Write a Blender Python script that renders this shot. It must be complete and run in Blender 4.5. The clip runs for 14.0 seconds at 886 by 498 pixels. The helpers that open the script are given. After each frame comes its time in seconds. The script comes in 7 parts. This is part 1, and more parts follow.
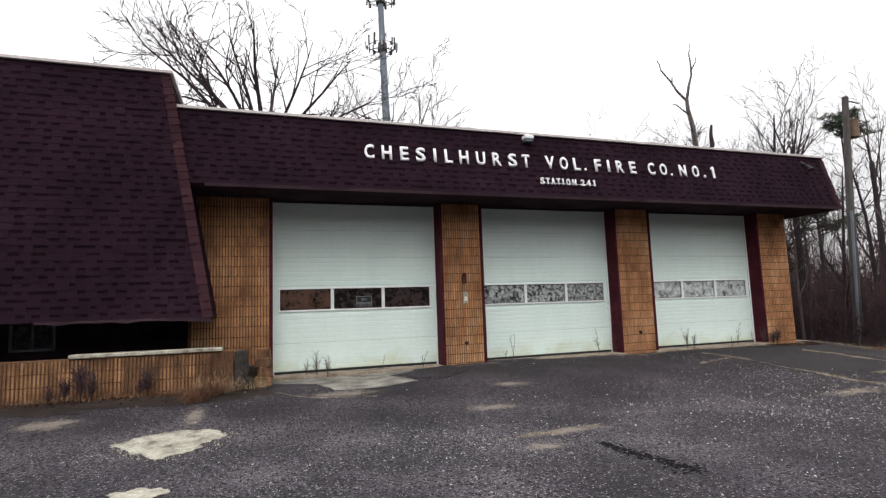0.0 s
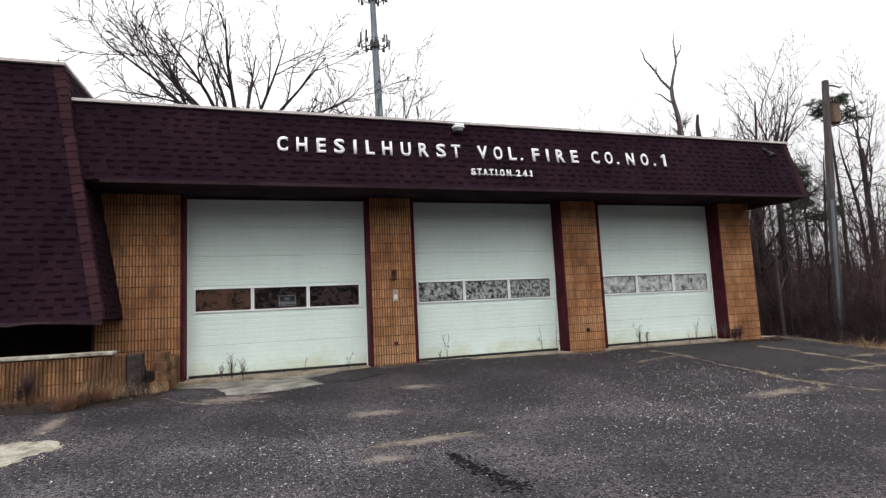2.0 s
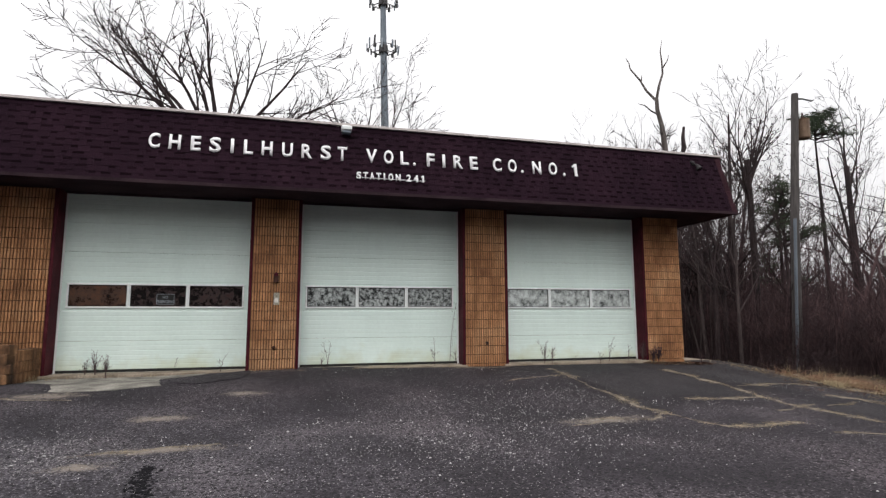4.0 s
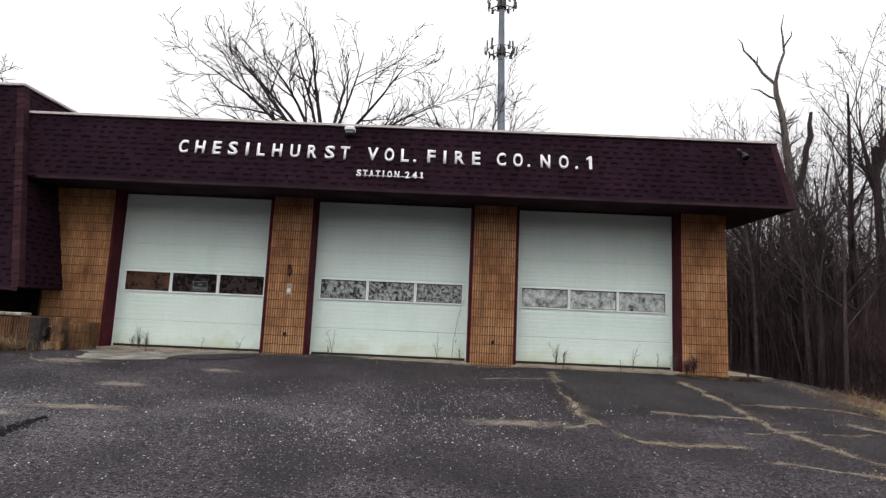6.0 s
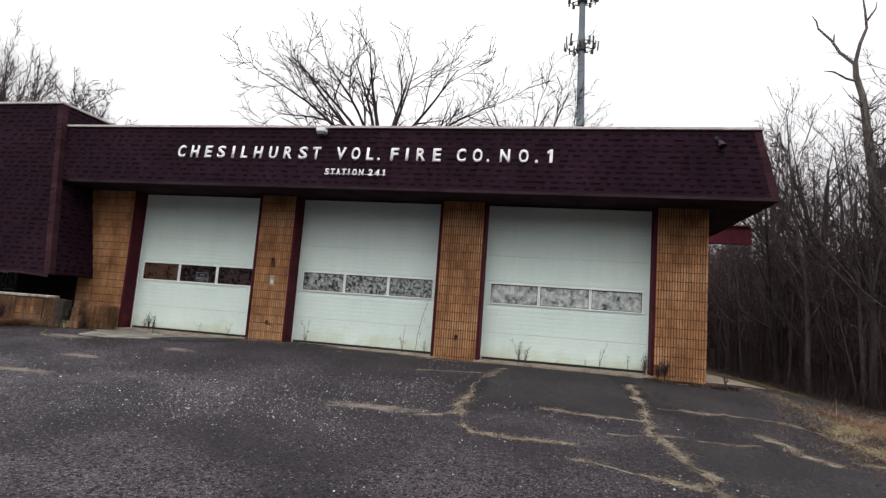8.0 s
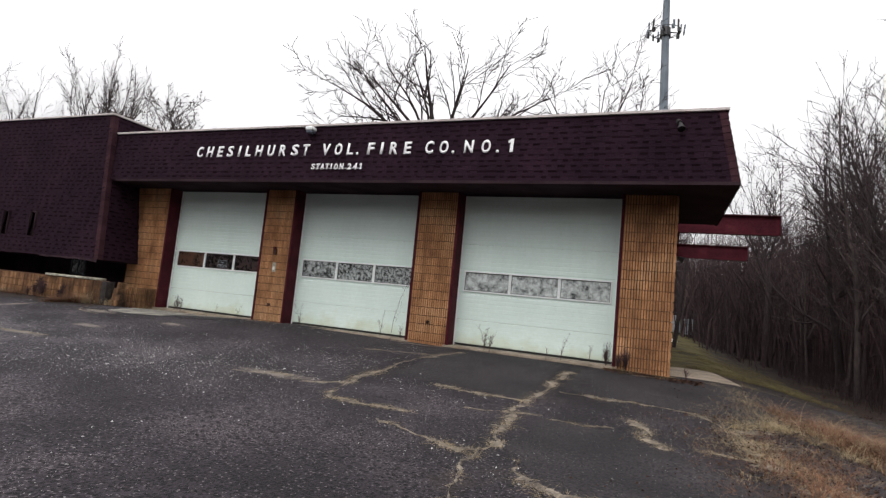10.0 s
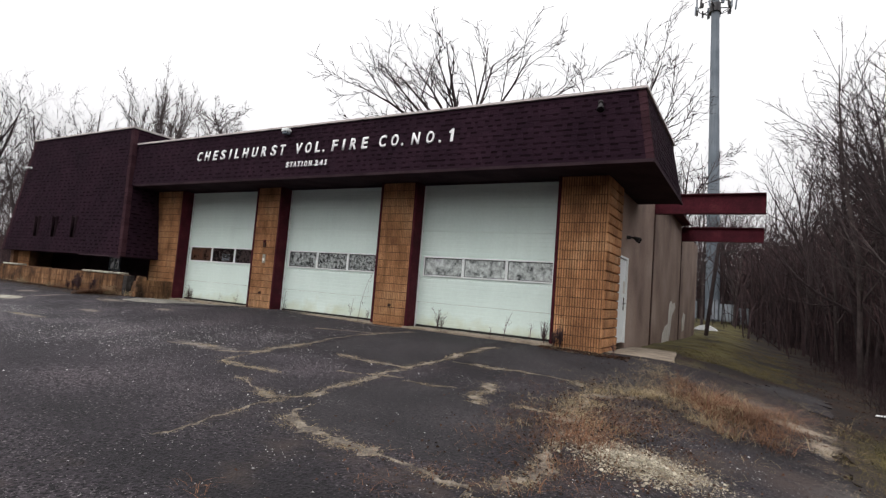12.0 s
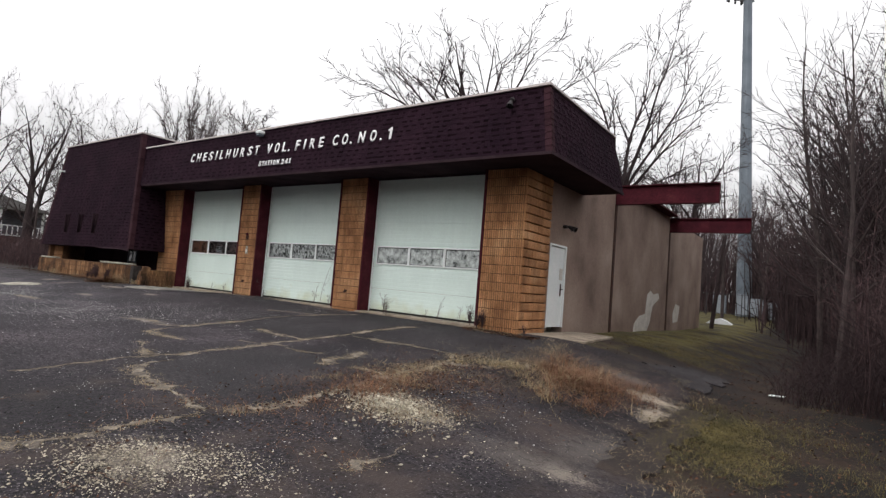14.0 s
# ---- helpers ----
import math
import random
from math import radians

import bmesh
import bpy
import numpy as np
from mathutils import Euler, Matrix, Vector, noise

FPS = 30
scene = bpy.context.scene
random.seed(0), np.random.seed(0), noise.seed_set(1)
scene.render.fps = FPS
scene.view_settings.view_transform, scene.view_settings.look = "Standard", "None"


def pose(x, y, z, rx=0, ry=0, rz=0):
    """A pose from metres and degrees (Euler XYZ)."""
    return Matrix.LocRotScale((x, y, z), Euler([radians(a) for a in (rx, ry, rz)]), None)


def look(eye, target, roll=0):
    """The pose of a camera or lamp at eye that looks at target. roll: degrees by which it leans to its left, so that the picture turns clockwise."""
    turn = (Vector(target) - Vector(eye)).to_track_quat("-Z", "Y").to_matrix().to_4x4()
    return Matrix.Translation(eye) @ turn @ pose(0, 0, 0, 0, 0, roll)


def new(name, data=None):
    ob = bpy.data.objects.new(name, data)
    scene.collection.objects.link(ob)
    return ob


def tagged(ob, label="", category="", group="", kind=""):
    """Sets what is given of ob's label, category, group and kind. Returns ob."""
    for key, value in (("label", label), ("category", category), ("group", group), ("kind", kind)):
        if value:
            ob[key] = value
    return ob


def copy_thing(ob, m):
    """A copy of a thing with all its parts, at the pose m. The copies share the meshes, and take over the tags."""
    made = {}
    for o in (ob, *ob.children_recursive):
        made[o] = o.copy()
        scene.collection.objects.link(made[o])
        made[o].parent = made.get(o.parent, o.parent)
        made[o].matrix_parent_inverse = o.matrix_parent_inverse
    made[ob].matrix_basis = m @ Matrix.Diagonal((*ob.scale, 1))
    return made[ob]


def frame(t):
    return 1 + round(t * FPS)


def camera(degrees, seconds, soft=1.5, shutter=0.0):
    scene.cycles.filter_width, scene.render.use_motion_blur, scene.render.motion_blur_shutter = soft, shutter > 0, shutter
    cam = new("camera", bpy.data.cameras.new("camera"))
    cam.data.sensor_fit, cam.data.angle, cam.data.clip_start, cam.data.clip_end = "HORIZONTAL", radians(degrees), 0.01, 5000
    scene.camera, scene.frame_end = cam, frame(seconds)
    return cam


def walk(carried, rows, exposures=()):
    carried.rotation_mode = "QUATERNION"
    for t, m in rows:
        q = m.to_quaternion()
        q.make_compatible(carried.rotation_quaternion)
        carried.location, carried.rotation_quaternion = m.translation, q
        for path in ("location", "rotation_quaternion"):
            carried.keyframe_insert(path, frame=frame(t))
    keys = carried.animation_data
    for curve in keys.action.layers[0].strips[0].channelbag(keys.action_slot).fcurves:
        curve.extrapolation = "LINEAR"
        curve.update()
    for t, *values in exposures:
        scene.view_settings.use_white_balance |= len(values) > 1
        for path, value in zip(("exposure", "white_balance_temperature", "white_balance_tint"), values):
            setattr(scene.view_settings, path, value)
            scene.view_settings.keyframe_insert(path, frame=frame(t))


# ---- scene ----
cam = camera(78.5, 14.0, soft=1.35)
PATH = [
    (0, (-0.045, 0.36, 1.756), (0.606, 2.238, 1.972), -2.0),
    (0.5, (0.177, 0.371, 1.745), (0.821, 2.253, 1.954), -2.2),
    (1, (0.633, 0.483, 1.692), (1.269, 2.369, 1.889), -2.7),
    (1.5, (1.21, 0.462, 1.689), (1.836, 2.35, 1.89), -2.7),
    (2, (1.905, 0.321, 1.681), (2.512, 2.215, 1.893), -2.7),
    (2.5, (2.657, 0.239, 1.709), (3.248, 2.138, 1.922), -1.9),
    (3, (3.445, 0.094, 1.692), (4.008, 1.999, 1.921), -1.1),
    (5.5, (7.325, -0.509, 1.57), (7.514, 1.468, 1.808), 1.5),
    (6, (8.146, -0.597, 1.548), (8.131, 1.388, 1.787), 2.5),
    (6.5, (8.98, -0.663, 1.513), (8.845, 1.318, 1.758), 3.0),
    (7, (9.798, -0.63, 1.528), (9.589, 1.344, 1.768), 3.5),
    (7.5, (10.61, -0.611, 1.497), (10.32, 1.353, 1.736), 3.8),
    (8, (11.407, -0.509, 1.54), (11.007, 1.437, 1.765), 4.2),
    (10.5, (15.249, 0.047, 1.495), (14.43, 1.863, 1.674), 5.4),
    (11, (15.975, 0.209, 1.461), (15.103, 2.001, 1.629), 5.1),
    (11.5, (16.692, 0.364, 1.472), (15.75, 2.121, 1.63), 4.8),
    (12, (17.412, 0.512, 1.445), (16.413, 2.237, 1.597), 4.5),
    (12.5, (18.126, 0.707, 1.437), (17.076, 2.403, 1.58), 4.5),
    (13, (18.895, 0.831, 1.416), (17.798, 2.497, 1.558), 4.6),
    (13.5, (19.609, 1.018, 1.414), (18.462, 2.651, 1.546), 4.7),
    (14, (20.302, 1.17, 1.396), (19.139, 2.793, 1.522), 4.6),
]
walk(cam, [(t, look(eye, target, roll)) for t, eye, target, roll in PATH], exposures=((0, -0.38), (1.8, -0.38), (3.2, -0.48), (5.5, -0.52), (8.0, -0.52), (10.5, -0.50), (14, -0.50)))

# ---- light: a bright overcast sky with a broad, weak sun behind the cloud ----
SKY_STRENGTH, SUN_STRENGTH = 0.1, 1.5
SUN_ELEV, SUN_AZ = 50.0, 190.0
world = bpy.data.worlds.new("overcast_sky")
scene.world = world
world.use_nodes = True
wn, wl = world.node_tree.nodes, world.node_tree.links
wn.clear()
sky = wn.new("ShaderNodeTexSky")
sky.sky_type = "NISHITA"
sky.sun_disc = False
sky.sun_elevation, sky.sun_rotation = radians(SUN_ELEV), radians(SUN_AZ)
sky.air_density, sky.dust_density = 1.0, 4.0
grey = wn.new("ShaderNodeHueSaturation")
grey.inputs["Saturation"].default_value = 0.12
cloud = wn.new("ShaderNodeMix")
cloud.data_type = "RGBA"
cloud.inputs["Factor"].default_value = 0.75
# an overcast sky is brightest overhead
where = wn.new("ShaderNodeTexCoord")
parts_of = wn.new("ShaderNodeSeparateXYZ")
wl.new(where.outputs["Generated"], parts_of.inputs[0])
dome = wn.new("ShaderNodeValToRGB")
dome.color_ramp.elements[0].position, dome.color_ramp.elements[0].color = 0.0, (14.6, 14.45, 14.7, 1)
dome.color_ramp.elements[1].position, dome.color_ramp.elements[1].color = 1.0, (30.0, 29.7, 30.3, 1)
wl.new(parts_of.outputs["Z"], dome.inputs["Fac"])
wl.new(dome.outputs["Color"], cloud.inputs[7])
back = wn.new("ShaderNodeBackground")
back.inputs["Strength"].default_value = SKY_STRENGTH
wout = wn.new("ShaderNodeOutputWorld")
wl.new(sky.outputs[0], grey.inputs["Color"])
wl.new(grey.outputs[0], cloud.inputs[6])
wl.new(cloud.outputs[2], back.inputs["Color"])
wl.new(back.outputs[0], wout.inputs["Surface"])
sun_data = bpy.data.lights.new("sun", "SUN")
sun_data.energy, sun_data.angle, sun_data.color = SUN_STRENGTH, radians(36), (1.0, 0.98, 0.95)
sun = new("sun", sun_data)
sun.matrix_world = look((0, 0, 60), Vector((0, 0, 60)) - Vector((math.sin(radians(SUN_AZ)) * math.cos(radians(SUN_ELEV)), math.cos(radians(SUN_AZ)) * math.cos(radians(SUN_ELEV)), math.sin(radians(SUN_ELEV)))))

# ---- materials ----


def mat(name, stops, scale=3.0, detail=6.0, rough=0.85, bump=0.2, bscale=70.0, fine=0.25, fscale=40.0, rnd=0.0, metal=0.0, spec=0.3, stretch=(1, 1, 1), streak=0.0, distort=0.0):
    """A procedural surface: a colour ramp over broad noise, fine grain on top, jitter from piece to piece, and a fine relief."""
    m = bpy.data.materials.new(name)
    m.use_nodes = True
    n, l = m.node_tree.nodes, m.node_tree.links
    bsdf = n["Principled BSDF"]
    bsdf.inputs["Metallic"].default_value = metal
    bsdf.inputs["Specular IOR Level"].default_value = spec
    geo = n.new("ShaderNodeNewGeometry")
    mp = n.new("ShaderNodeMapping")
    mp.inputs["Scale"].default_value = stretch
    l.new(geo.outputs["Position"], mp.inputs["Vector"])
    big = n.new("ShaderNodeTexNoise")
    big.inputs["Scale"].default_value, big.inputs["Detail"].default_value, big.inputs["Distortion"].default_value = scale, detail, distort
    l.new(mp.outputs[0], big.inputs["Vector"])
    ramp = n.new("ShaderNodeValToRGB")
    els = ramp.color_ramp.elements
    while len(els) < len(stops):
        els.new(0.5)
    for e, (p, c) in zip(els, stops):
        e.position, e.color = p, (*c, 1)
    l.new(big.outputs["Fac"], ramp.inputs["Fac"])
    small = n.new("ShaderNodeTexNoise")
    small.inputs["Scale"].default_value, small.inputs["Detail"].default_value = fscale, 4
    l.new(mp.outputs[0], small.inputs["Vector"])
    rng = n.new("ShaderNodeMapRange")
    rng.inputs["From Min"].default_value, rng.inputs["From Max"].default_value = 0.3, 0.7
    rng.inputs["To Min"].default_value, rng.inputs["To Max"].default_value = 1 - fine, 1 + fine
    l.new(small.outputs["Fac"], rng.inputs["Value"])
    value = rng.outputs[0]
    if rnd:
        info = n.new("ShaderNodeObjectInfo")
        add = n.new("ShaderNodeMath")
        l.new(info.outputs["Random"], add.inputs[0])
        l.new(geo.outputs["Random Per Island"], add.inputs[1])
        frac = n.new("ShaderNodeMath")
        frac.operation = "FRACT"
        l.new(add.outputs[0], frac.inputs[0])
        jit = n.new("ShaderNodeMapRange")
        jit.inputs["To Min"].default_value, jit.inputs["To Max"].default_value = 1 - rnd, 1 + rnd
        l.new(frac.outputs[0], jit.inputs["Value"])
        mul = n.new("ShaderNodeMath")
        mul.operation = "MULTIPLY"
        l.new(value, mul.inputs[0])
        l.new(jit.outputs[0], mul.inputs[1])
        value = mul.outputs[0]
    if streak:
        smp = n.new("ShaderNodeMapping")
        smp.inputs["Scale"].default_value = (7, 7, 0.35)
        l.new(geo.outputs["Position"], smp.inputs["Vector"])
        sn = n.new("ShaderNodeTexNoise")
        sn.inputs["Scale"].default_value, sn.inputs["Detail"].default_value = 1.0, 5
        l.new(smp.outputs[0], sn.inputs["Vector"])
        sr = n.new("ShaderNodeMapRange")
        sr.inputs["From Min"].default_value, sr.inputs["From Max"].default_value = 0.35, 0.7
        sr.inputs["To Min"].default_value, sr.inputs["To Max"].default_value = 1 + streak * 0.3, 1 - streak
        l.new(sn.outputs["Fac"], sr.inputs["Value"])
        m2 = n.new("ShaderNodeMath")
        m2.operation = "MULTIPLY"
        l.new(value, m2.inputs[0])
        l.new(sr.outputs[0], m2.inputs[1])
        value = m2.outputs[0]
    hsv = n.new("ShaderNodeHueSaturation")
    l.new(ramp.outputs["Color"], hsv.inputs["Color"])
    l.new(value, hsv.inputs["Value"])
    l.new(hsv.outputs[0], bsdf.inputs["Base Color"])
    rr = n.new("ShaderNodeMapRange")
    rr.inputs["To Min"].default_value, rr.inputs["To Max"].default_value = max(0.05, rough - 0.1), min(1, rough + 0.1)
    l.new(big.outputs["Fac"], rr.inputs["Value"])
    l.new(rr.outputs[0], bsdf.inputs["Roughness"])
    if bump:
        bn = n.new("ShaderNodeTexNoise")
        bn.inputs["Scale"].default_value, bn.inputs["Detail"].default_value = bscale, 3
        l.new(geo.outputs["Position"], bn.inputs["Vector"])
        bp = n.new("ShaderNodeBump")
        bp.inputs["Strength"].default_value, bp.inputs["Distance"].default_value = bump, 0.02
        l.new(bn.outputs["Fac"], bp.inputs["Height"])
        l.new(bp.outputs[0], bsdf.inputs["Normal"])
    return m


def flecked(m, colour, scale, size, amount, patchy=0.0):
    """Adds small light stones set into a surface: round flecks of the given colour."""
    n, l = m.node_tree.nodes, m.node_tree.links
    bsdf = n["Principled BSDF"]
    old = bsdf.inputs["Base Color"].links[0].from_socket
    geo = n.new("ShaderNodeNewGeometry")
    vor = n.new("ShaderNodeTexVoronoi")
    vor.inputs["Scale"].default_value = scale
    l.new(geo.outputs["Position"], vor.inputs["Vector"])
    near = n.new("ShaderNodeMath")
    near.operation = "LESS_THAN"
    near.inputs[1].default_value = size
    l.new(vor.outputs["Distance"], near.inputs[0])
    sep = n.new("ShaderNodeSeparateColor")
    l.new(vor.outputs["Color"], sep.inputs[0])
    few = n.new("ShaderNodeMath")
    few.operation = "LESS_THAN"
    few.inputs[1].default_value = amount
    l.new(sep.outputs[0], few.inputs[0])
    both = n.new("ShaderNodeMath")
    both.operation = "MULTIPLY"
    l.new(near.outputs[0], both.inputs[0])
    if patchy:
        drift, dens = n.new("ShaderNodeTexNoise"), n.new("ShaderNodeMapRange")
        drift.inputs["Scale"].default_value, drift.inputs["Detail"].default_value = patchy, 5
        dens.inputs["From Min"].default_value, dens.inputs["From Max"].default_value = 0.40, 0.66
        dens.inputs["To Min"].default_value, dens.inputs["To Max"].default_value = amount * 0.12, amount * 2.0
        l.new(geo.outputs["Position"], drift.inputs["Vector"])
        l.new(drift.outputs["Fac"], dens.inputs["Value"])
        l.new(dens.outputs[0], few.inputs[1])
    l.new(few.outputs[0], both.inputs[1])
    mix = n.new("ShaderNodeMix")
    mix.data_type = "RGBA"
    mix.inputs[7].default_value = (*colour, 1)
    l.new(both.outputs[0], mix.inputs["Factor"])
    l.new(old, mix.inputs[6])
    l.new(mix.outputs[2], bsdf.inputs["Base Color"])
    return m


ASPHALT = flecked(mat("asphalt", [(0.3, (0.0262, 0.0230, 0.0278)), (0.5, (0.0505, 0.0453, 0.0532)), (0.7, (0.092, 0.0820, 0.0905))], scale=0.8, detail=10, rough=0.9, bump=1.0, bscale=45, fine=1.0, fscale=42), (0.24, 0.23, 0.235), 30, 0.30, 0.34, 0.5)
flecked(ASPHALT, (0.011, 0.0098, 0.012), 22, 0.44, 0.56)
flecked(ASPHALT, (0.30, 0.295, 0.30), 55, 0.30, 0.20, 0.8)


def worn(m):
    """Fades the asphalt where traffic has bleached it, and stains it with washed-down dirt along the building and brown where leaves have rotted."""
    n, l = m.node_tree.nodes, m.node_tree.links
    bsdf = n["Principled BSDF"]
    old = bsdf.inputs["Base Color"].links[0].from_socket
    geo, sep, no = n.new("ShaderNodeNewGeometry"), n.new("ShaderNodeSeparateXYZ"), n.new("ShaderNodeTexNoise")
    no.inputs["Scale"].default_value, no.inputs["Detail"].default_value, no.inputs["Roughness"].default_value = 1.1, 9, 0.65
    l.new(geo.outputs["Position"], sep.inputs[0])
    l.new(geo.outputs["Position"], no.inputs["Vector"])
    wide = n.new("ShaderNodeTexNoise")
    wide.inputs["Scale"].default_value, wide.inputs["Detail"].default_value = 0.25, 3
    l.new(geo.outputs["Position"], wide.inputs["Vector"])
    sway = n.new("ShaderNodeMath")
    sway.operation, sway.inputs[1].default_value = "MULTIPLY_ADD", 8.0
    l.new(wide.outputs["Fac"], sway.inputs[0])
    l.new(sep.outputs["X"], sway.inputs[2])
    age = n.new("ShaderNodeMapRange")
    age.inputs["From Min"].default_value, age.inputs["From Max"].default_value = 5.0, 19.0
    age.inputs["To Min"].default_value, age.inputs["To Max"].default_value = 1.03, 0.40
    l.new(sway.outputs[0], age.inputs["Value"])
    hsv = n.new("ShaderNodeHueSaturation")
    l.new(old, hsv.inputs["Color"])
    l.new(age.outputs[0], hsv.inputs["Value"])
    iron = n.new("ShaderNodeMapRange")
    iron.inputs["From Min"].default_value, iron.inputs["From Max"].default_value = 5.0, 15.0
    l.new(sway.outputs[0], iron.inputs["Value"])
    rusty = n.new("ShaderNodeMix")
    rusty.data_type, rusty.blend_type = "RGBA", "MULTIPLY"
    rusty.inputs[7].default_value = (1.05, 0.945, 0.985, 1)
    l.new(iron.outputs[0], rusty.inputs["Factor"])
    drift = n.new("ShaderNodeMath")
    drift.operation, drift.inputs[1].default_value = "MULTIPLY_ADD", 4.5
    l.new(no.outputs["Fac"], drift.inputs[0])
    l.new(sep.outputs["Y"], drift.inputs[2])
    dirt = n.new("ShaderNodeMapRange")
    dirt.inputs["From Min"].default_value, dirt.inputs["From Max"].default_value = 8.9, 11.4
    dirt.inputs["To Max"].default_value = 0.85
    l.new(drift.outputs[0], dirt.inputs["Value"])
    grimy = n.new("ShaderNodeMix")
    grimy.data_type, grimy.blend_type = "RGBA", "MULTIPLY"
    grimy.inputs[7].default_value = (0.58, 0.53, 0.55, 1)
    l.new(dirt.outputs[0], grimy.inputs["Factor"])
    l.new(hsv.outputs[0], grimy.inputs[6])
    l.new(grimy.outputs[2], rusty.inputs[6])
    side = n.new("ShaderNodeMapRange")
    side.inputs["From Min"].default_value, side.inputs["From Max"].default_value = 11.0, 17.0
    side.inputs["To Min"].default_value, side.inputs["To Max"].default_value = -0.12, 0.10
    l.new(sep.outputs["X"], side.inputs["Value"])
    add = n.new("ShaderNodeMath")
    l.new(no.outputs["Fac"], add.inputs[0])
    l.new(side.outputs[0], add.inputs[1])
    cut = n.new("ShaderNodeMapRange")
    cut.inputs["From Min"].default_value, cut.inputs["From Max"].default_value = 0.55, 0.72
    cut.inputs["To Max"].default_value = 0.75
    l.new(add.outputs[0], cut.inputs["Value"])
    mix = n.new("ShaderNodeMix")
    mix.data_type = "RGBA"
    mix.inputs[7].default_value = (0.058, 0.042, 0.037, 1)
    l.new(cut.outputs[0], mix.inputs["Factor"])
    l.new(rusty.outputs[2], mix.inputs[6])
    l.new(mix.outputs[2], bsdf.inputs["Base Color"])
    return m


worn(ASPHALT)


def sanded(m, spots, colour):
    """Fine sand washed over a surface in blurred ragged drifts; spots: (x, y, radius across, radius along)."""
    n, l = m.node_tree.nodes, m.node_tree.links
    bsdf = n["Principled BSDF"]
    geo, no = n.new("ShaderNodeNewGeometry"), n.new("ShaderNodeTexNoise")
    no.inputs["Scale"].default_value, no.inputs["Detail"].default_value, no.inputs["Roughness"].default_value = 5.0, 9, 0.75
    l.new(geo.outputs["Position"], no.inputs["Vector"])
    grain = n.new("ShaderNodeTexNoise")
    grain.inputs["Scale"].default_value, grain.inputs["Detail"].default_value, grain.inputs["Roughness"].default_value = 55.0, 3, 0.7
    l.new(geo.outputs["Position"], grain.inputs["Vector"])
    for x, y, rx, ry in spots:
        old = bsdf.inputs["Base Color"].links[0].from_socket
        off, ln = n.new("ShaderNodeVectorMath"), n.new("ShaderNodeVectorMath")
        off.operation, off.inputs[1].default_value, off.inputs[2].default_value = "MULTIPLY_ADD", (1 / rx, 1 / ry, 0), (-x / rx, -y / ry, 0)
        ln.operation = "LENGTH"
        l.new(geo.outputs["Position"], off.inputs[0])
        l.new(off.outputs[0], ln.inputs[0])
        less = n.new("ShaderNodeMath")
        less.operation, less.inputs[1].default_value = "MULTIPLY_ADD", -0.33
        l.new(ln.outputs["Value"], less.inputs[0])
        l.new(no.outputs["Fac"], less.inputs[2])
        gritty = n.new("ShaderNodeMath")
        gritty.operation, gritty.inputs[1].default_value = "MULTIPLY_ADD", 0.9
        l.new(grain.outputs["Fac"], gritty.inputs[0])
        l.new(less.outputs[0], gritty.inputs[2])
        cut = n.new("ShaderNodeMapRange")
        cut.inputs["From Min"].default_value, cut.inputs["From Max"].default_value = 0.62, 0.86
        cut.inputs["To Max"].default_value = 0.85
        l.new(gritty.outputs[0], cut.inputs["Value"])
        mix = n.new("ShaderNodeMix")
        mix.data_type = "RGBA"
        mix.inputs[7].default_value = (*colour, 1)
        l.new(cut.outputs[0], mix.inputs["Factor"])
        l.new(old, mix.inputs[6])
        l.new(mix.outputs[2], bsdf.inputs["Base Color"])
    return m


sanded(ASPHALT, ((16.6, 5.8, 0.62, 0.45), (16.5, 3.15, 0.45, 0.32), (3.28, 7.88, 0.40, 0.20), (3.55, 6.4, 0.75, 0.15), (3.0, 5.9, 0.30, 0.16), (1.3, 9.5, 0.6, 0.25), (9.2, 6.72, 0.8, 0.2), (-2.64, 9.0, 0.4, 0.3), (-0.85, 8.84, 0.15, 0.5), (18.4, 5.8, 0.4, 0.3), (4.2, 9.2, 0.35, 0.2)), (0.25, 0.212, 0.178))
sanded(ASPHALT, ((18.05, 10.3, 0.48, 0.34), (18.28, 9.5, 0.22, 0.5)), (0.40, 0.335, 0.26))
sanded(ASPHALT, ((18.3, 6.9, 0.40, 0.9), (18.0, 5.8, 0.55, 0.4), (17.5, 11.0, 0.5, 0.25)), (0.085, 0.074, 0.068))


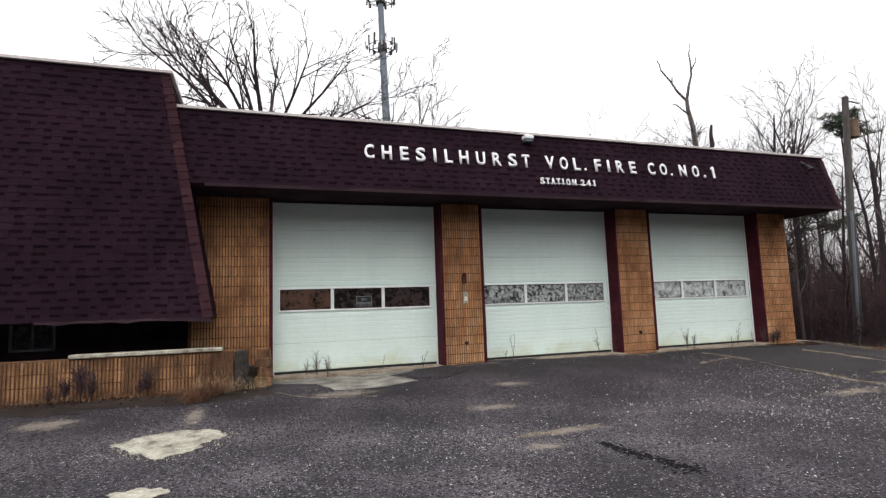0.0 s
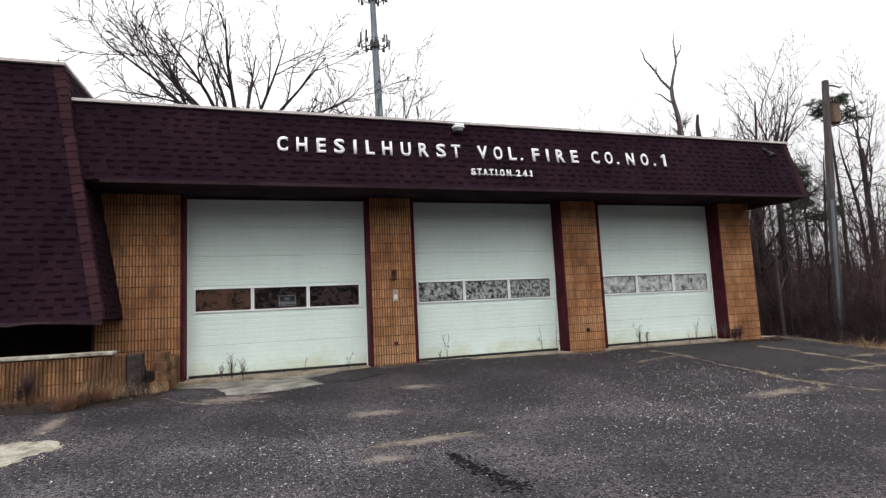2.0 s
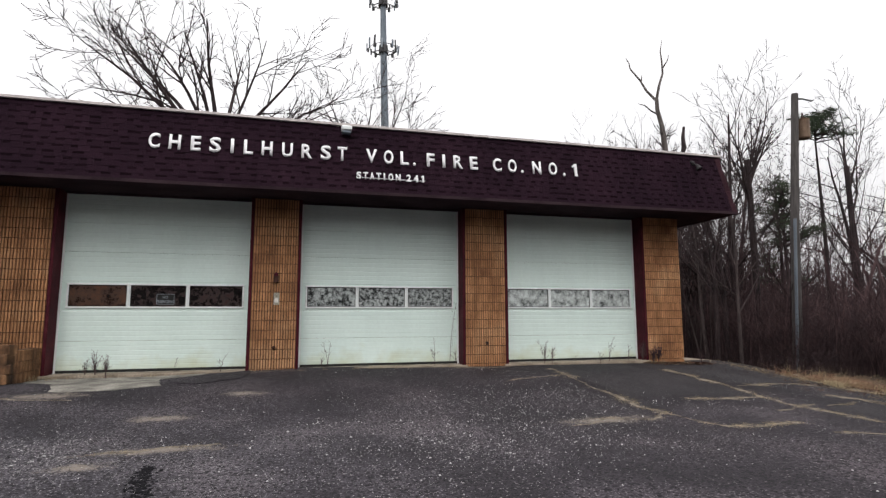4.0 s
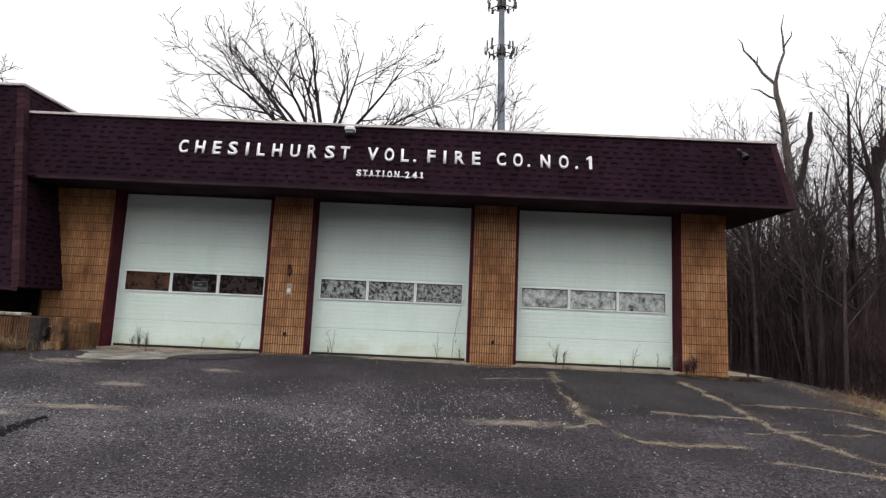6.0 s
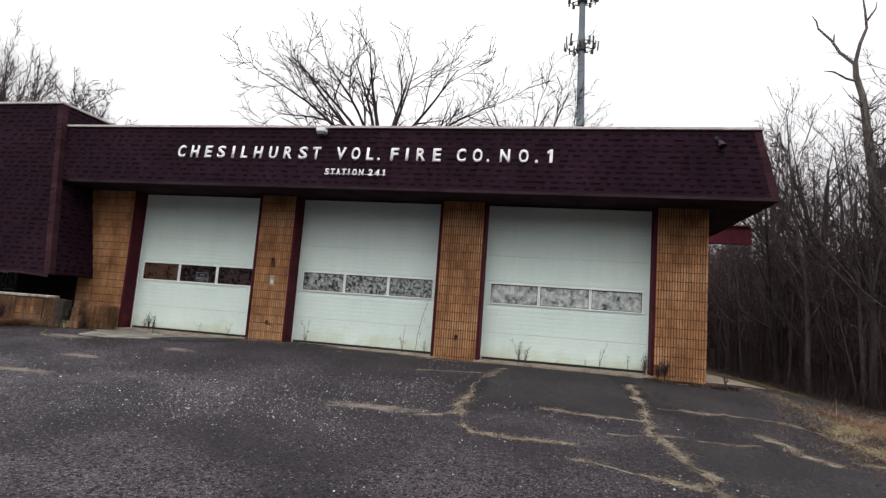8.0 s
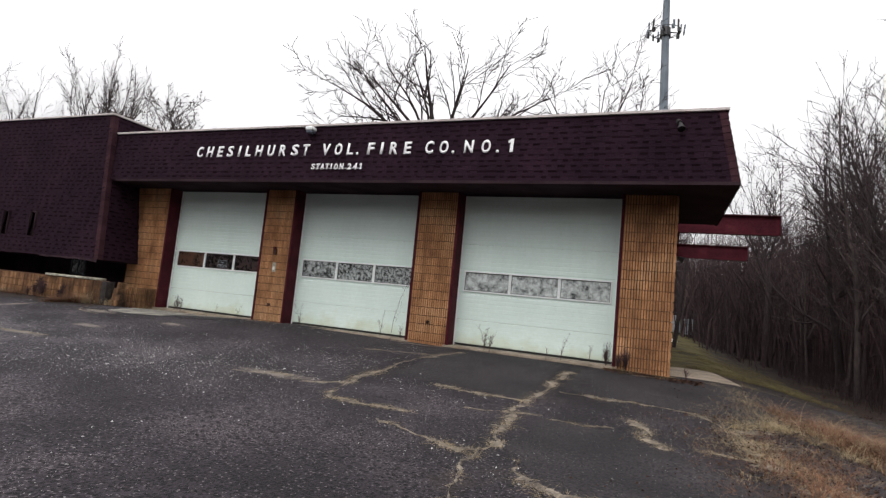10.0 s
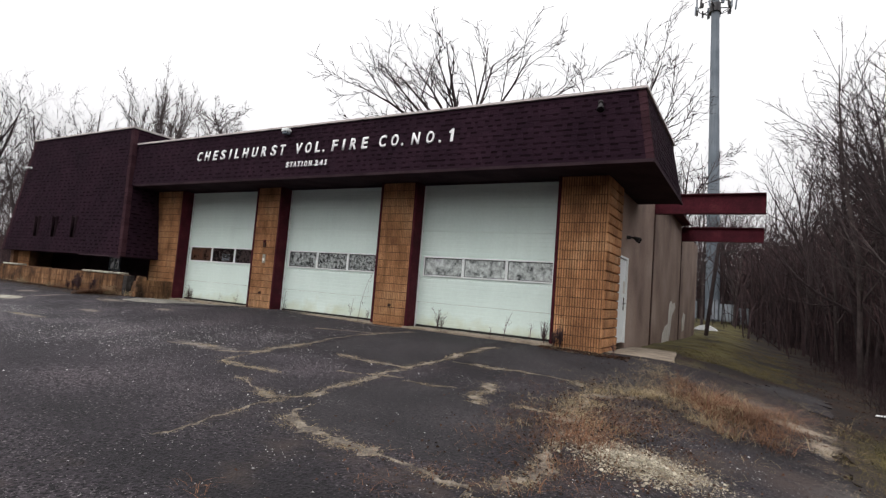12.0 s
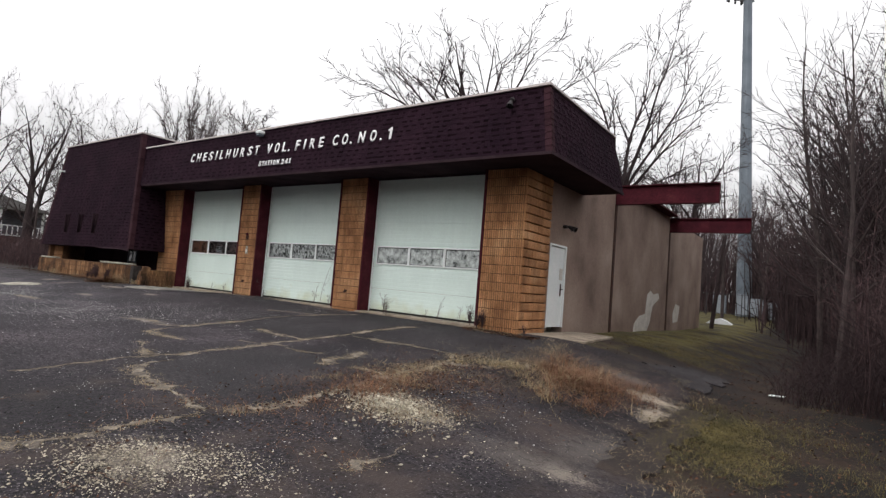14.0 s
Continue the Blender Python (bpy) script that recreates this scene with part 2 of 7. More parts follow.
def crazed(m):
    """Hairline alligator cracking in patches, as recessed dark lines."""
    n, l = m.node_tree.nodes, m.node_tree.links
    bsdf = n["Principled BSDF"]
    old = bsdf.inputs["Base Color"].links[0].from_socket
    geo, warp, no = n.new("ShaderNodeNewGeometry"), n.new("ShaderNodeTexNoise"), n.new("ShaderNodeTexNoise")
    warp.inputs["Scale"].default_value, no.inputs["Scale"].default_value = 5, 0.55
    l.new(geo.outputs["Position"], warp.inputs["Vector"])
    l.new(geo.outputs["Position"], no.inputs["Vector"])
    bend = n.new("ShaderNodeVectorMath")
    bend.operation, bend.inputs[1].default_value = "MULTIPLY_ADD", (0.22, 0.22, 0)
    l.new(warp.outputs["Color"], bend.inputs[0])
    l.new(geo.outputs["Position"], bend.inputs[2])
    vor = n.new("ShaderNodeTexVoronoi")
    vor.voronoi_dimensions, vor.feature = "2D", "DISTANCE_TO_EDGE"
    vor.inputs["Scale"].default_value = 3.4
    l.new(bend.outputs[0], vor.inputs["Vector"])
    line = n.new("ShaderNodeMapRange")
    line.inputs["From Min"].default_value, line.inputs["From Max"].default_value = 0.006, 0.022
    line.inputs["To Min"].default_value, line.inputs["To Max"].default_value = 1, 0
    l.new(vor.outputs["Distance"], line.inputs["Value"])
    where_cracked = n.new("ShaderNodeMapRange")
    where_cracked.inputs["From Min"].default_value, where_cracked.inputs["From Max"].default_value = 0.40, 0.58
    where_cracked.inputs["To Max"].default_value = 0.8
    l.new(no.outputs["Fac"], where_cracked.inputs["Value"])
    both = n.new("ShaderNodeMath")
    both.operation = "MULTIPLY"
    l.new(line.outputs[0], both.inputs[0])
    l.new(where_cracked.outputs[0], both.inputs[1])
    mix = n.new("ShaderNodeMix")
    mix.data_type = "RGBA"
    mix.inputs[7].default_value = (0.012, 0.011, 0.012, 1)
    l.new(both.outputs[0], mix.inputs["Factor"])
    l.new(old, mix.inputs[6])
    l.new(mix.outputs[2], bsdf.inputs["Base Color"])
    return m


crazed(ASPHALT)
FRESHTAR = flecked(mat("smooth_dark_asphalt", [(0.3, (0.016, 0.0135, 0.0155)), (0.5, (0.027, 0.0232, 0.0258)), (0.7, (0.040, 0.0345, 0.0372))], scale=1.1, detail=10, rough=0.9, bump=0.9, bscale=50, fine=0.8, fscale=42), (0.16, 0.15, 0.15), 40, 0.25, 0.10, 0.7)
flecked(FRESHTAR, (0.010, 0.0088, 0.0105), 26, 0.40, 0.45)
SOIL = mat("leaf_litter", [(0.34, (0.0062, 0.0040, 0.0038)), (0.48, (0.0135, 0.0082, 0.0066)), (0.6, (0.027, 0.0158, 0.0108)), (0.72, (0.030, 0.0230, 0.0120))], scale=0.9, detail=9, rough=0.95, bump=0.6, bscale=35, fine=0.5, fscale=28)
DRYSOIL = mat("dry_soil_with_dead_grass", [(0.3, (0.065, 0.053, 0.047)), (0.5, (0.16, 0.135, 0.108)), (0.7, (0.30, 0.255, 0.20))], scale=5, detail=8, rough=0.95, bump=0.5, bscale=60, fine=0.45, fscale=45)
PADCONCRETE = mat("sandy_stained_concrete", [(0.3, (0.15, 0.115, 0.085)), (0.5, (0.27, 0.22, 0.17)), (0.7, (0.36, 0.30, 0.24))], scale=2.5, detail=8, rough=0.92, bump=0.4, bscale=45, fine=0.3, fscale=30)
TAR = mat("crumbled_black_tar", [(0.3, (0.006, 0.006, 0.007)), (0.7, (0.018, 0.017, 0.019))], scale=12, rough=0.9, bump=0.6, bscale=60, fine=0.4, spec=0.08)
MUD = mat("dark_wet_mud", [(0.3, (0.012, 0.008, 0.007)), (0.7, (0.034, 0.023, 0.018))], scale=3, detail=8, rough=0.8, bump=0.6, bscale=40, fine=0.5, fscale=30)
SAND = mat("pale_sand", [(0.3, (0.20, 0.16, 0.12)), (0.55, (0.34, 0.28, 0.21)), (0.7, (0.42, 0.36, 0.28))], scale=3, detail=8, rough=0.95, bump=0.4, bscale=50, fine=0.3, fscale=40)
CONCRETE = flecked(mat("weathered_concrete", [(0.30, (0.115, 0.104, 0.086)), (0.42, (0.27, 0.25, 0.205)), (0.55, (0.40, 0.38, 0.31)), (0.7, (0.49, 0.47, 0.39))], scale=5.5, detail=8, rough=0.9, bump=0.4, bscale=45, fine=0.25, fscale=30), (0.14, 0.12, 0.10), 35, 0.22, 0.25)
BLOCK = mat("fluted_tan_block", [(0.26, (0.215, 0.098, 0.047)), (0.42, (0.385, 0.186, 0.086)), (0.55, (0.49, 0.247, 0.117)), (0.72, (0.60, 0.352, 0.19))], scale=1.3, detail=10, rough=0.92, bump=0.7, bscale=75, fine=0.38, fscale=60, rnd=0.16, streak=0.25)
BLOCK_STAINED = mat("stained_tan_block", [(0.28, (0.060, 0.036, 0.024)), (0.44, (0.19, 0.100, 0.052)), (0.57, (0.34, 0.180, 0.088)), (0.74, (0.47, 0.27, 0.145))], scale=1.7, detail=10, rough=0.92, bump=0.8, bscale=75, fine=0.4, fscale=60, rnd=0.18, streak=0.6)
BLACKBLOCK = mat("soot_black_block", [(0.3, (0.018, 0.015, 0.014)), (0.7, (0.065, 0.055, 0.05))], scale=7, rough=0.95, bump=0.6, fine=0.4)
# mortar of the joints; its dark tone also paints shade into the rib grooves
MORTAR_SHADE = mat("mortar_and_groove_shade", [(0.35, (0.105, 0.054, 0.031)), (0.65, (0.18, 0.094, 0.051))], scale=5, rough=0.95, bump=0.4, fine=0.3)
SHINGLE = mat("maroon_shingle", [(0.3, (0.0180, 0.0085, 0.0145)), (0.5, (0.0235, 0.0112, 0.0182)), (0.7, (0.0300, 0.0142, 0.0225))], scale=0.8, detail=7, rough=0.92, bump=0.6, bscale=160, fine=0.35, fscale=120, rnd=0.10, spec=0.06)
# head band colour: dark granules with the shade of the upper tabs painted in
SHINGLE_LOW = mat("shingle_head_band_shade", [(0.3, (0.0088, 0.0042, 0.0068)), (0.7, (0.0145, 0.0068, 0.0106))], scale=0.8, detail=7, rough=0.95, bump=0.5, bscale=160, fine=0.35, fscale=120, rnd=0.3, spec=0.04)
HIPCAP = mat("reddish_hip_shingle", [(0.3, (0.036, 0.016, 0.021)), (0.7, (0.056, 0.026, 0.032))], scale=2, rough=0.92, bump=0.5, bscale=150, fine=0.3, fscale=120, rnd=0.2, spec=0.06)
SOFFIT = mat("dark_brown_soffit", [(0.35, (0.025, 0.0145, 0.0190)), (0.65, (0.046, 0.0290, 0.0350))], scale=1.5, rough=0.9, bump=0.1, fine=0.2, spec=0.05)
COPING = mat("pale_metal_coping", [(0.3, (0.48, 0.42, 0.41)), (0.7, (0.68, 0.63, 0.61))], scale=2, rough=0.5, bump=0.05, fine=0.15, streak=0.15)
DOORPAINT = mat("white_door_paint", [(0.25, (0.70, 0.82, 0.765)), (0.5, (0.745, 0.868, 0.81)), (0.75, (0.775, 0.89, 0.835))], scale=0.9, detail=5, rough=0.5, bump=0.03, bscale=20, fine=0.025, fscale=15, streak=0.02)


def splashed(m):
    """Green-yellow algae and splash dirt creeping up from the foot of the doors in uneven tongues."""
    n, l = m.node_tree.nodes, m.node_tree.links
    bsdf = n["Principled BSDF"]
    old = bsdf.inputs["Base Color"].links[0].from_socket
    geo, sep, no = n.new("ShaderNodeNewGeometry"), n.new("ShaderNodeSeparateXYZ"), n.new("ShaderNodeTexNoise")
    no.inputs["Scale"].default_value, no.inputs["Detail"].default_value = 1.6, 6
    l.new(geo.outputs["Position"], sep.inputs[0])
    l.new(geo.outputs["Position"], no.inputs["Vector"])
    up = n.new("ShaderNodeMapRange")
    up.inputs["From Min"].default_value, up.inputs["From Max"].default_value = 0.5, 1.35
    up.inputs["To Min"].default_value, up.inputs["To Max"].default_value = 0.22, -0.35
    l.new(sep.outputs["Z"], up.inputs["Value"])
    add = n.new("ShaderNodeMath")
    l.new(no.outputs["Fac"], add.inputs[0])
    l.new(up.outputs[0], add.inputs[1])
    cut = n.new("ShaderNodeMapRange")
    cut.inputs["From Min"].default_value, cut.inputs["From Max"].default_value = 0.50, 0.84
    cut.inputs["To Max"].default_value = 0.6
    l.new(add.outputs[0], cut.inputs["Value"])
    mix = n.new("ShaderNodeMix")
    mix.data_type = "RGBA"
    mix.inputs[7].default_value = (0.50, 0.50, 0.27, 1)
    l.new(cut.outputs[0], mix.inputs["Factor"])
    l.new(old, mix.inputs[6])
    l.new(mix.outputs[2], bsdf.inputs["Base Color"])
    return m


splashed(DOORPAINT)
WHITETRIM = mat("white_trim_paint", [(0.3, (0.82, 0.86, 0.85)), (0.7, (0.89, 0.91, 0.90))], scale=3, rough=0.45, bump=0.03, fine=0.08)
REDSTEEL = mat("dark_red_steel_paint", [(0.3, (0.040, 0.0065, 0.011)), (0.55, (0.066, 0.0105, 0.017)), (0.75, (0.092, 0.021, 0.026))], scale=3, detail=8, rough=0.75, bump=0.12, bscale=50, fine=0.25, fscale=25, spec=0.12)
RUST = mat("rusted_dark_steel", [(0.3, (0.030, 0.014, 0.012)), (0.7, (0.085, 0.036, 0.024))], scale=6, rough=0.8, bump=0.25, fine=0.35)
DARKMETAL = mat("dark_grey_metal", [(0.3, (0.035, 0.034, 0.036)), (0.7, (0.075, 0.072, 0.075))], scale=8, rough=0.5, metal=0.4, bump=0.06, fine=0.2)
LAMPMETAL = mat("tarnished_lamp_metal", [(0.3, (0.012, 0.0105, 0.012)), (0.7, (0.042, 0.037, 0.038))], scale=9, rough=0.6, bump=0.06, fine=0.3)
RUBBER = mat("black_rubber", [(0.3, (0.012, 0.012, 0.012)), (0.7, (0.03, 0.03, 0.03))], scale=9, rough=0.8, bump=0.1, fine=0.2)
STUCCO = mat("grey_brown_stucco", [(0.28, (0.175, 0.122, 0.100)), (0.44, (0.275, 0.196, 0.160)), (0.58, (0.325, 0.238, 0.195)), (0.74, (0.40, 0.305, 0.252))], scale=0.7, detail=8, rough=0.9, bump=0.3, bscale=60, fine=0.15, fscale=30, streak=0.03)
BAREPATCH = mat("bare_white_plaster", [(0.3, (0.56, 0.52, 0.47)), (0.7, (0.74, 0.70, 0.65))], scale=4, rough=0.9, bump=0.3, fine=0.2)
LETTER = mat("white_letter_metal", [(0.3, (0.86, 0.85, 0.86)), (0.7, (0.93, 0.92, 0.93))], scale=4, rough=0.4, bump=0.02, fine=0.08, streak=0.12)
DEADWOOD = mat("bare_grey_deadwood", [(0.3, (0.075, 0.063, 0.058)), (0.7, (0.165, 0.145, 0.135))], scale=4, rough=0.9, bump=0.5, bscale=25, fine=0.35, fscale=18, stretch=(1, 1, 0.25))
APRON = mat("grey_stained_concrete", [(0.3, (0.085, 0.078, 0.070)), (0.48, (0.19, 0.178, 0.155)), (0.7, (0.32, 0.30, 0.26))], scale=2.8, detail=9, rough=0.92, bump=0.5, bscale=45, fine=0.35, fscale=30)
BARK = mat("grey_brown_bark", [(0.3, (0.044, 0.033, 0.0325)), (0.7, (0.090, 0.069, 0.067))], scale=4, rough=0.95, bump=0.5, bscale=25, fine=0.35, fscale=18, rnd=0.2, stretch=(1, 1, 0.25))
DARKBARK = mat("dark_wet_bark", [(0.3, (0.022, 0.0150, 0.0160)), (0.7, (0.060, 0.042, 0.043))], scale=4, rough=0.95, bump=0.5, bscale=25, fine=0.35, fscale=18, rnd=0.25, stretch=(1, 1, 0.25))
# darker copy of the brush stems, with the thicket's shade put into the colour
BRUSH_SHADE = mat("shaded_brush_stems", [(0.3, (0.020, 0.0122, 0.0134)), (0.7, (0.056, 0.0345, 0.036))], scale=2, rough=0.95, bump=0.0, fine=0.3, rnd=0.45)
BRUSH = mat("brown_brush_stems", [(0.3, (0.038, 0.0226, 0.0244)), (0.7, (0.110, 0.067, 0.069))], scale=2, rough=0.95, bump=0.0, fine=0.3, rnd=0.45)
POLEWOOD = mat("weathered_pole_wood", [(0.3, (0.050, 0.044, 0.043)), (0.7, (0.108, 0.097, 0.093))], scale=3, rough=0.9, bump=0.4, bscale=20, fine=0.25, stretch=(6, 6, 0.4))
CANPAINT = mat("rust_stained_tan_paint", [(0.3, (0.10, 0.055, 0.032)), (0.7, (0.22, 0.145, 0.095))], scale=3, rough=0.6, bump=0.05, fine=0.2, streak=0.3)
GALV = mat("galvanised_steel", [(0.3, (0.13, 0.155, 0.185)), (0.7, (0.20, 0.23, 0.262))], scale=0.8, rough=0.55, metal=0.2, bump=0.03, fine=0.1, streak=0.15)
CABINET = mat("pale_cabinet_paint", [(0.3, (0.20, 0.225, 0.255)), (0.7, (0.34, 0.37, 0.41))], scale=1.5, rough=0.6, bump=0.03, fine=0.1)
STRAW = mat("dry_straw_grass", [(0.3, (0.20, 0.150, 0.085)), (0.7, (0.40, 0.315, 0.19))], scale=3, rough=0.9, bump=0.0, fine=0.2, rnd=0.35)
SEDGE = mat("russet_dead_grass", [(0.3, (0.110, 0.052, 0.031)), (0.7, (0.240, 0.124, 0.071))], scale=2, rough=0.9, bump=0.0, fine=0.2, rnd=0.4)
GREEN = mat("olive_grass", [(0.3, (0.060, 0.050, 0.018)), (0.7, (0.170, 0.138, 0.054))], scale=2, rough=0.9, bump=0.0, fine=0.2, rnd=0.4)
NEEDLE = mat("pine_needles", [(0.3, (0.018, 0.030, 0.014)), (0.7, (0.045, 0.062, 0.030))], scale=2, rough=0.9, bump=0.0, fine=0.3, rnd=0.4)
LEAF = mat("dead_leaf", [(0.3, (0.030, 0.0145, 0.0095)), (0.7, (0.100, 0.050, 0.029))], scale=3, rough=0.9, bump=0.0, fine=0.25, rnd=0.5)
STONE = mat("pale_rubble", [(0.3, (0.17, 0.14, 0.10)), (0.7, (0.58, 0.53, 0.42))], scale=6, rough=0.95, bump=0.3, fine=0.2, rnd=0.35)
GRIT = mat("pale_grit", [(0.3, (0.16, 0.155, 0.155)), (0.7, (0.54, 0.525, 0.515))], scale=6, rough=0.95, bump=0.0, fine=0.2, rnd=0.45)
ROOFING = mat("grey_roofing", [(0.3, (0.14, 0.135, 0.13)), (0.7, (0.24, 0.235, 0.225))], scale=2, rough=0.9, bump=0.3, fine=0.25)
SIDING = mat("white_house_siding", [(0.3, (0.58, 0.60, 0.63)), (0.7, (0.74, 0.76, 0.78))], scale=2, rough=0.7, bump=0.05, fine=0.08)
# the house siding in shade: darkness mixed into its colour
SHADESIDING = mat("shaded_house_siding", [(0.3, (0.085, 0.088, 0.105)), (0.7, (0.15, 0.155, 0.175))], scale=2, rough=0.8, bump=0.1, fine=0.15, stretch=(1, 1, 5))


def glass(name, film, cover, film_scale, rough=0.08, smear=0.0, under=(0.012, 0.011, 0.011)):
    """A pane of dark glass under a patchy film of dirt or peeling paint. cover: how much of it the film hides."""
    m = bpy.data.materials.new(name)
    m.use_nodes = True
    n, l = m.node_tree.nodes, m.node_tree.links
    bsdf = n["Principled BSDF"]
    geo = n.new("ShaderNodeNewGeometry")
    info = n.new("ShaderNodeObjectInfo")
    off = n.new("ShaderNodeVectorMath")
    off.operation = "ADD"
    mul = n.new("ShaderNodeMath")
    mul.operation = "MULTIPLY"
    mul.inputs[1].default_value = 40
    l.new(info.outputs["Random"], mul.inputs[0])
    l.new(geo.outputs["Position"], off.inputs[0])
    l.new(mul.outputs[0], off.inputs[1])
    no = n.new("ShaderNodeTexNoise")
    no.inputs["Scale"].default_value, no.inputs["Detail"].default_value, no.inputs["Roughness"].default_value = film_scale, 8, 0.75
    l.new(off.outputs[0], no.inputs["Vector"])
    rg = n.new("ShaderNodeMapRange")
    rg.inputs["From Min"].default_value, rg.inputs["From Max"].default_value = 0.62 - cover * 0.34 - smear, 0.70 - cover * 0.26 + smear
    l.new(no.outputs["Fac"], rg.inputs["Value"])
    mix = n.new("ShaderNodeMix")
    mix.data_type = "RGBA"
    mix.inputs[6].default_value = (*under, 1)
    mix.inputs[7].default_value = (*film, 1)
    l.new(rg.outputs[0], mix.inputs["Factor"])
    l.new(mix.outputs[2], bsdf.inputs["Base Color"])
    r2 = n.new("ShaderNodeMapRange")
    r2.inputs["To Min"].default_value, r2.inputs["To Max"].default_value = rough, 0.8
    l.new(rg.outputs[0], r2.inputs["Value"])
    l.new(r2.outputs[0], bsdf.inputs["Roughness"])
    return m


PANE_DARK = glass("dark_dirty_glass", (0.040, 0.012, 0.010), 0.36, 7, 0.10, 0.03)
# brown over dark glass in broad soft patches
PANE_BROWN = glass("brown_blotched_glass", (0.15, 0.056, 0.022), 0.42, 2.6, 0.15, 0.07)
PANE_FROST = glass("white_filmed_glass", (0.56, 0.60, 0.59), 0.46, 13, 0.08, 0.04, (0.022, 0.024, 0.024))
PANE_PALE = glass("pale_filmed_glass", (0.66, 0.71, 0.69), 0.60, 6, 0.08, 0.06, (0.05, 0.056, 0.055))
PANE_BLACK = glass("black_window_glass", (0.05, 0.05, 0.055), 0.3, 5)

# ---- building helpers ----


def part(name, bm, material, parent, label="", m=None):
    """Links a bmesh (or a ready mesh) as one object under a thing or a part."""
    if isinstance(bm, bmesh.types.BMesh):
        me = bpy.data.meshes.new(name)
        bm.normal_update()
        bm.to_mesh(me)
        bm.free()
    else:
        me = bm
    if material is not None and not me.materials:
        me.materials.append(material)
    ob = new(name, me)
    if parent is not None:
        ob.parent = parent
    if m is not None:
        ob.matrix_basis = m
    if label:
        ob["label"] = label
    return ob


def thing(name, m, label, category, group="", kind=""):
    ob = new(name)
    ob.matrix_basis = m
    ob.empty_display_size = 0.2
    return tagged(ob, label, category, group, kind)


def box(bm, x0, x1, y0, y1, z0, z1, bevel=0.0):
    """A box, with its long edges eased where bevel is given."""
    vs = [bm.verts.new(p) for p in ((x0, y0, z0), (x1, y0, z0), (x1, y1, z0), (x0, y1, z0), (x0, y0, z1), (x1, y0, z1), (x1, y1, z1), (x0, y1, z1))]
    fs = [bm.faces.new([vs[i] for i in q]) for q in ((0, 3, 2, 1), (4, 5, 6, 7), (0, 1, 5, 4), (1, 2, 6, 5), (2, 3, 7, 6), (3, 0, 4, 7))]
    if bevel:
        bmesh.ops.bevel(bm, geom=list({e for f in fs for e in f.edges}), offset=bevel, segments=1, affect="EDGES")
    return bm


def boxes(*rows, bevel=0.0):
    bm = bmesh.new()
    for r in rows:
        box(bm, *r, bevel=bevel)
    return bm


def prism(bm, ring, axis, a, b):
    """Extrudes a closed ring of 2D points along an axis (0, 1 or 2) from a to b."""
    def at(p, w):
        q = list(p)
        q.insert(axis, w)
        return q
    lo, hi = [bm.verts.new(at(p, a)) for p in ring], [bm.verts.new(at(p, b)) for p in ring]
    k = len(ring)
    for i in range(k):
        bm.faces.new((lo[i], lo[(i + 1) % k], hi[(i + 1) % k], hi[i]))
    bm.faces.new(lo[::-1])
    bm.faces.new(hi)
    bmesh.ops.recalc_face_normals(bm, faces=bm.faces)
    return bm


def tube(bm, pts, radii, sides=8, cap=True):
    """A round bar along points."""
    rings = []
    for i, p in enumerate(pts):
        d = (Vector(pts[min(i + 1, len(pts) - 1)]) - Vector(pts[max(i - 1, 0)])).normalized()
        a = d.orthogonal().normalized()
        b = d.cross(a)
        rings.append([bm.verts.new(Vector(p) + radii[i] * (math.cos(2 * math.pi * k / sides) * a + math.sin(2 * math.pi * k / sides) * b)) for k in range(sides)])
    for r0, r1 in zip(rings, rings[1:]):
        for k in range(sides):
            bm.faces.new((r0[k], r0[(k + 1) % sides], r1[(k + 1) % sides], r1[k]))
    if cap:
        bm.faces.new(rings[0][::-1])
        bm.faces.new(rings[-1])
    return bm


def from_lists(name, verts, faces):
    me = bpy.data.meshes.new(name)
    me.from_pydata(verts, [], faces)
    me.update()
    return me


def ease(a, b, v):
    t = min(1.0, max(0.0, (v - a) / (b - a)))
    return t * t * (3 - 2 * t)


def ground_z(x, y):
    """The lot climbs towards the building and falls away on the wooded side."""
    yy = min(y, 12.3)
    z = 0.105 + 0.0185 * yy - 0.0062 * max(-30, min(x, 60))
    side = ease(13.0, 15.2, x)
    z += (1 - side) * 0.175 * ease(6.3, 10.5, yy) + side * 0.013 * max(0.0, yy - 8.5) ** 2
    z -= 0.09 * ease(10.4, 11.9, yy) * (1 - ease(1.8, 4.6, x))
    z -= 0.018 * min(max(y - 12.3, 0), 16)
    z += 0.02 * min(max(y - 32, 0), 30)
    z -= 0.60 * ease(15.3, 19.8, x) * ease(3, 9, y) + 0.15 * ease(15, 20.5, x) * (1 - ease(3, 9, y))
    z += 0.5 * ease(16, 30, x) * ease(24, 45, y)
    z += 0.012 * noise.noise((x * 0.9, y * 0.9, 3.1)) + 0.02 * noise.noise((x * 0.3, y * 0.3, 7.7))
    return z

# ---- ground ----


def steps(a, b, lo, hi, fine, far):
    """Grid lines: fine between lo and hi, widening outwards to a and b."""
    out, v = [lo], lo
    while v < hi:
        v += fine
        out.append(v)
    s = fine
    while v < b:
        s *= 1.5
        v += s
        out.append(v)
    s, v = fine, lo
    while v > a:
        s *= 1.5
        v -= s
        out.insert(0, v)
    return out


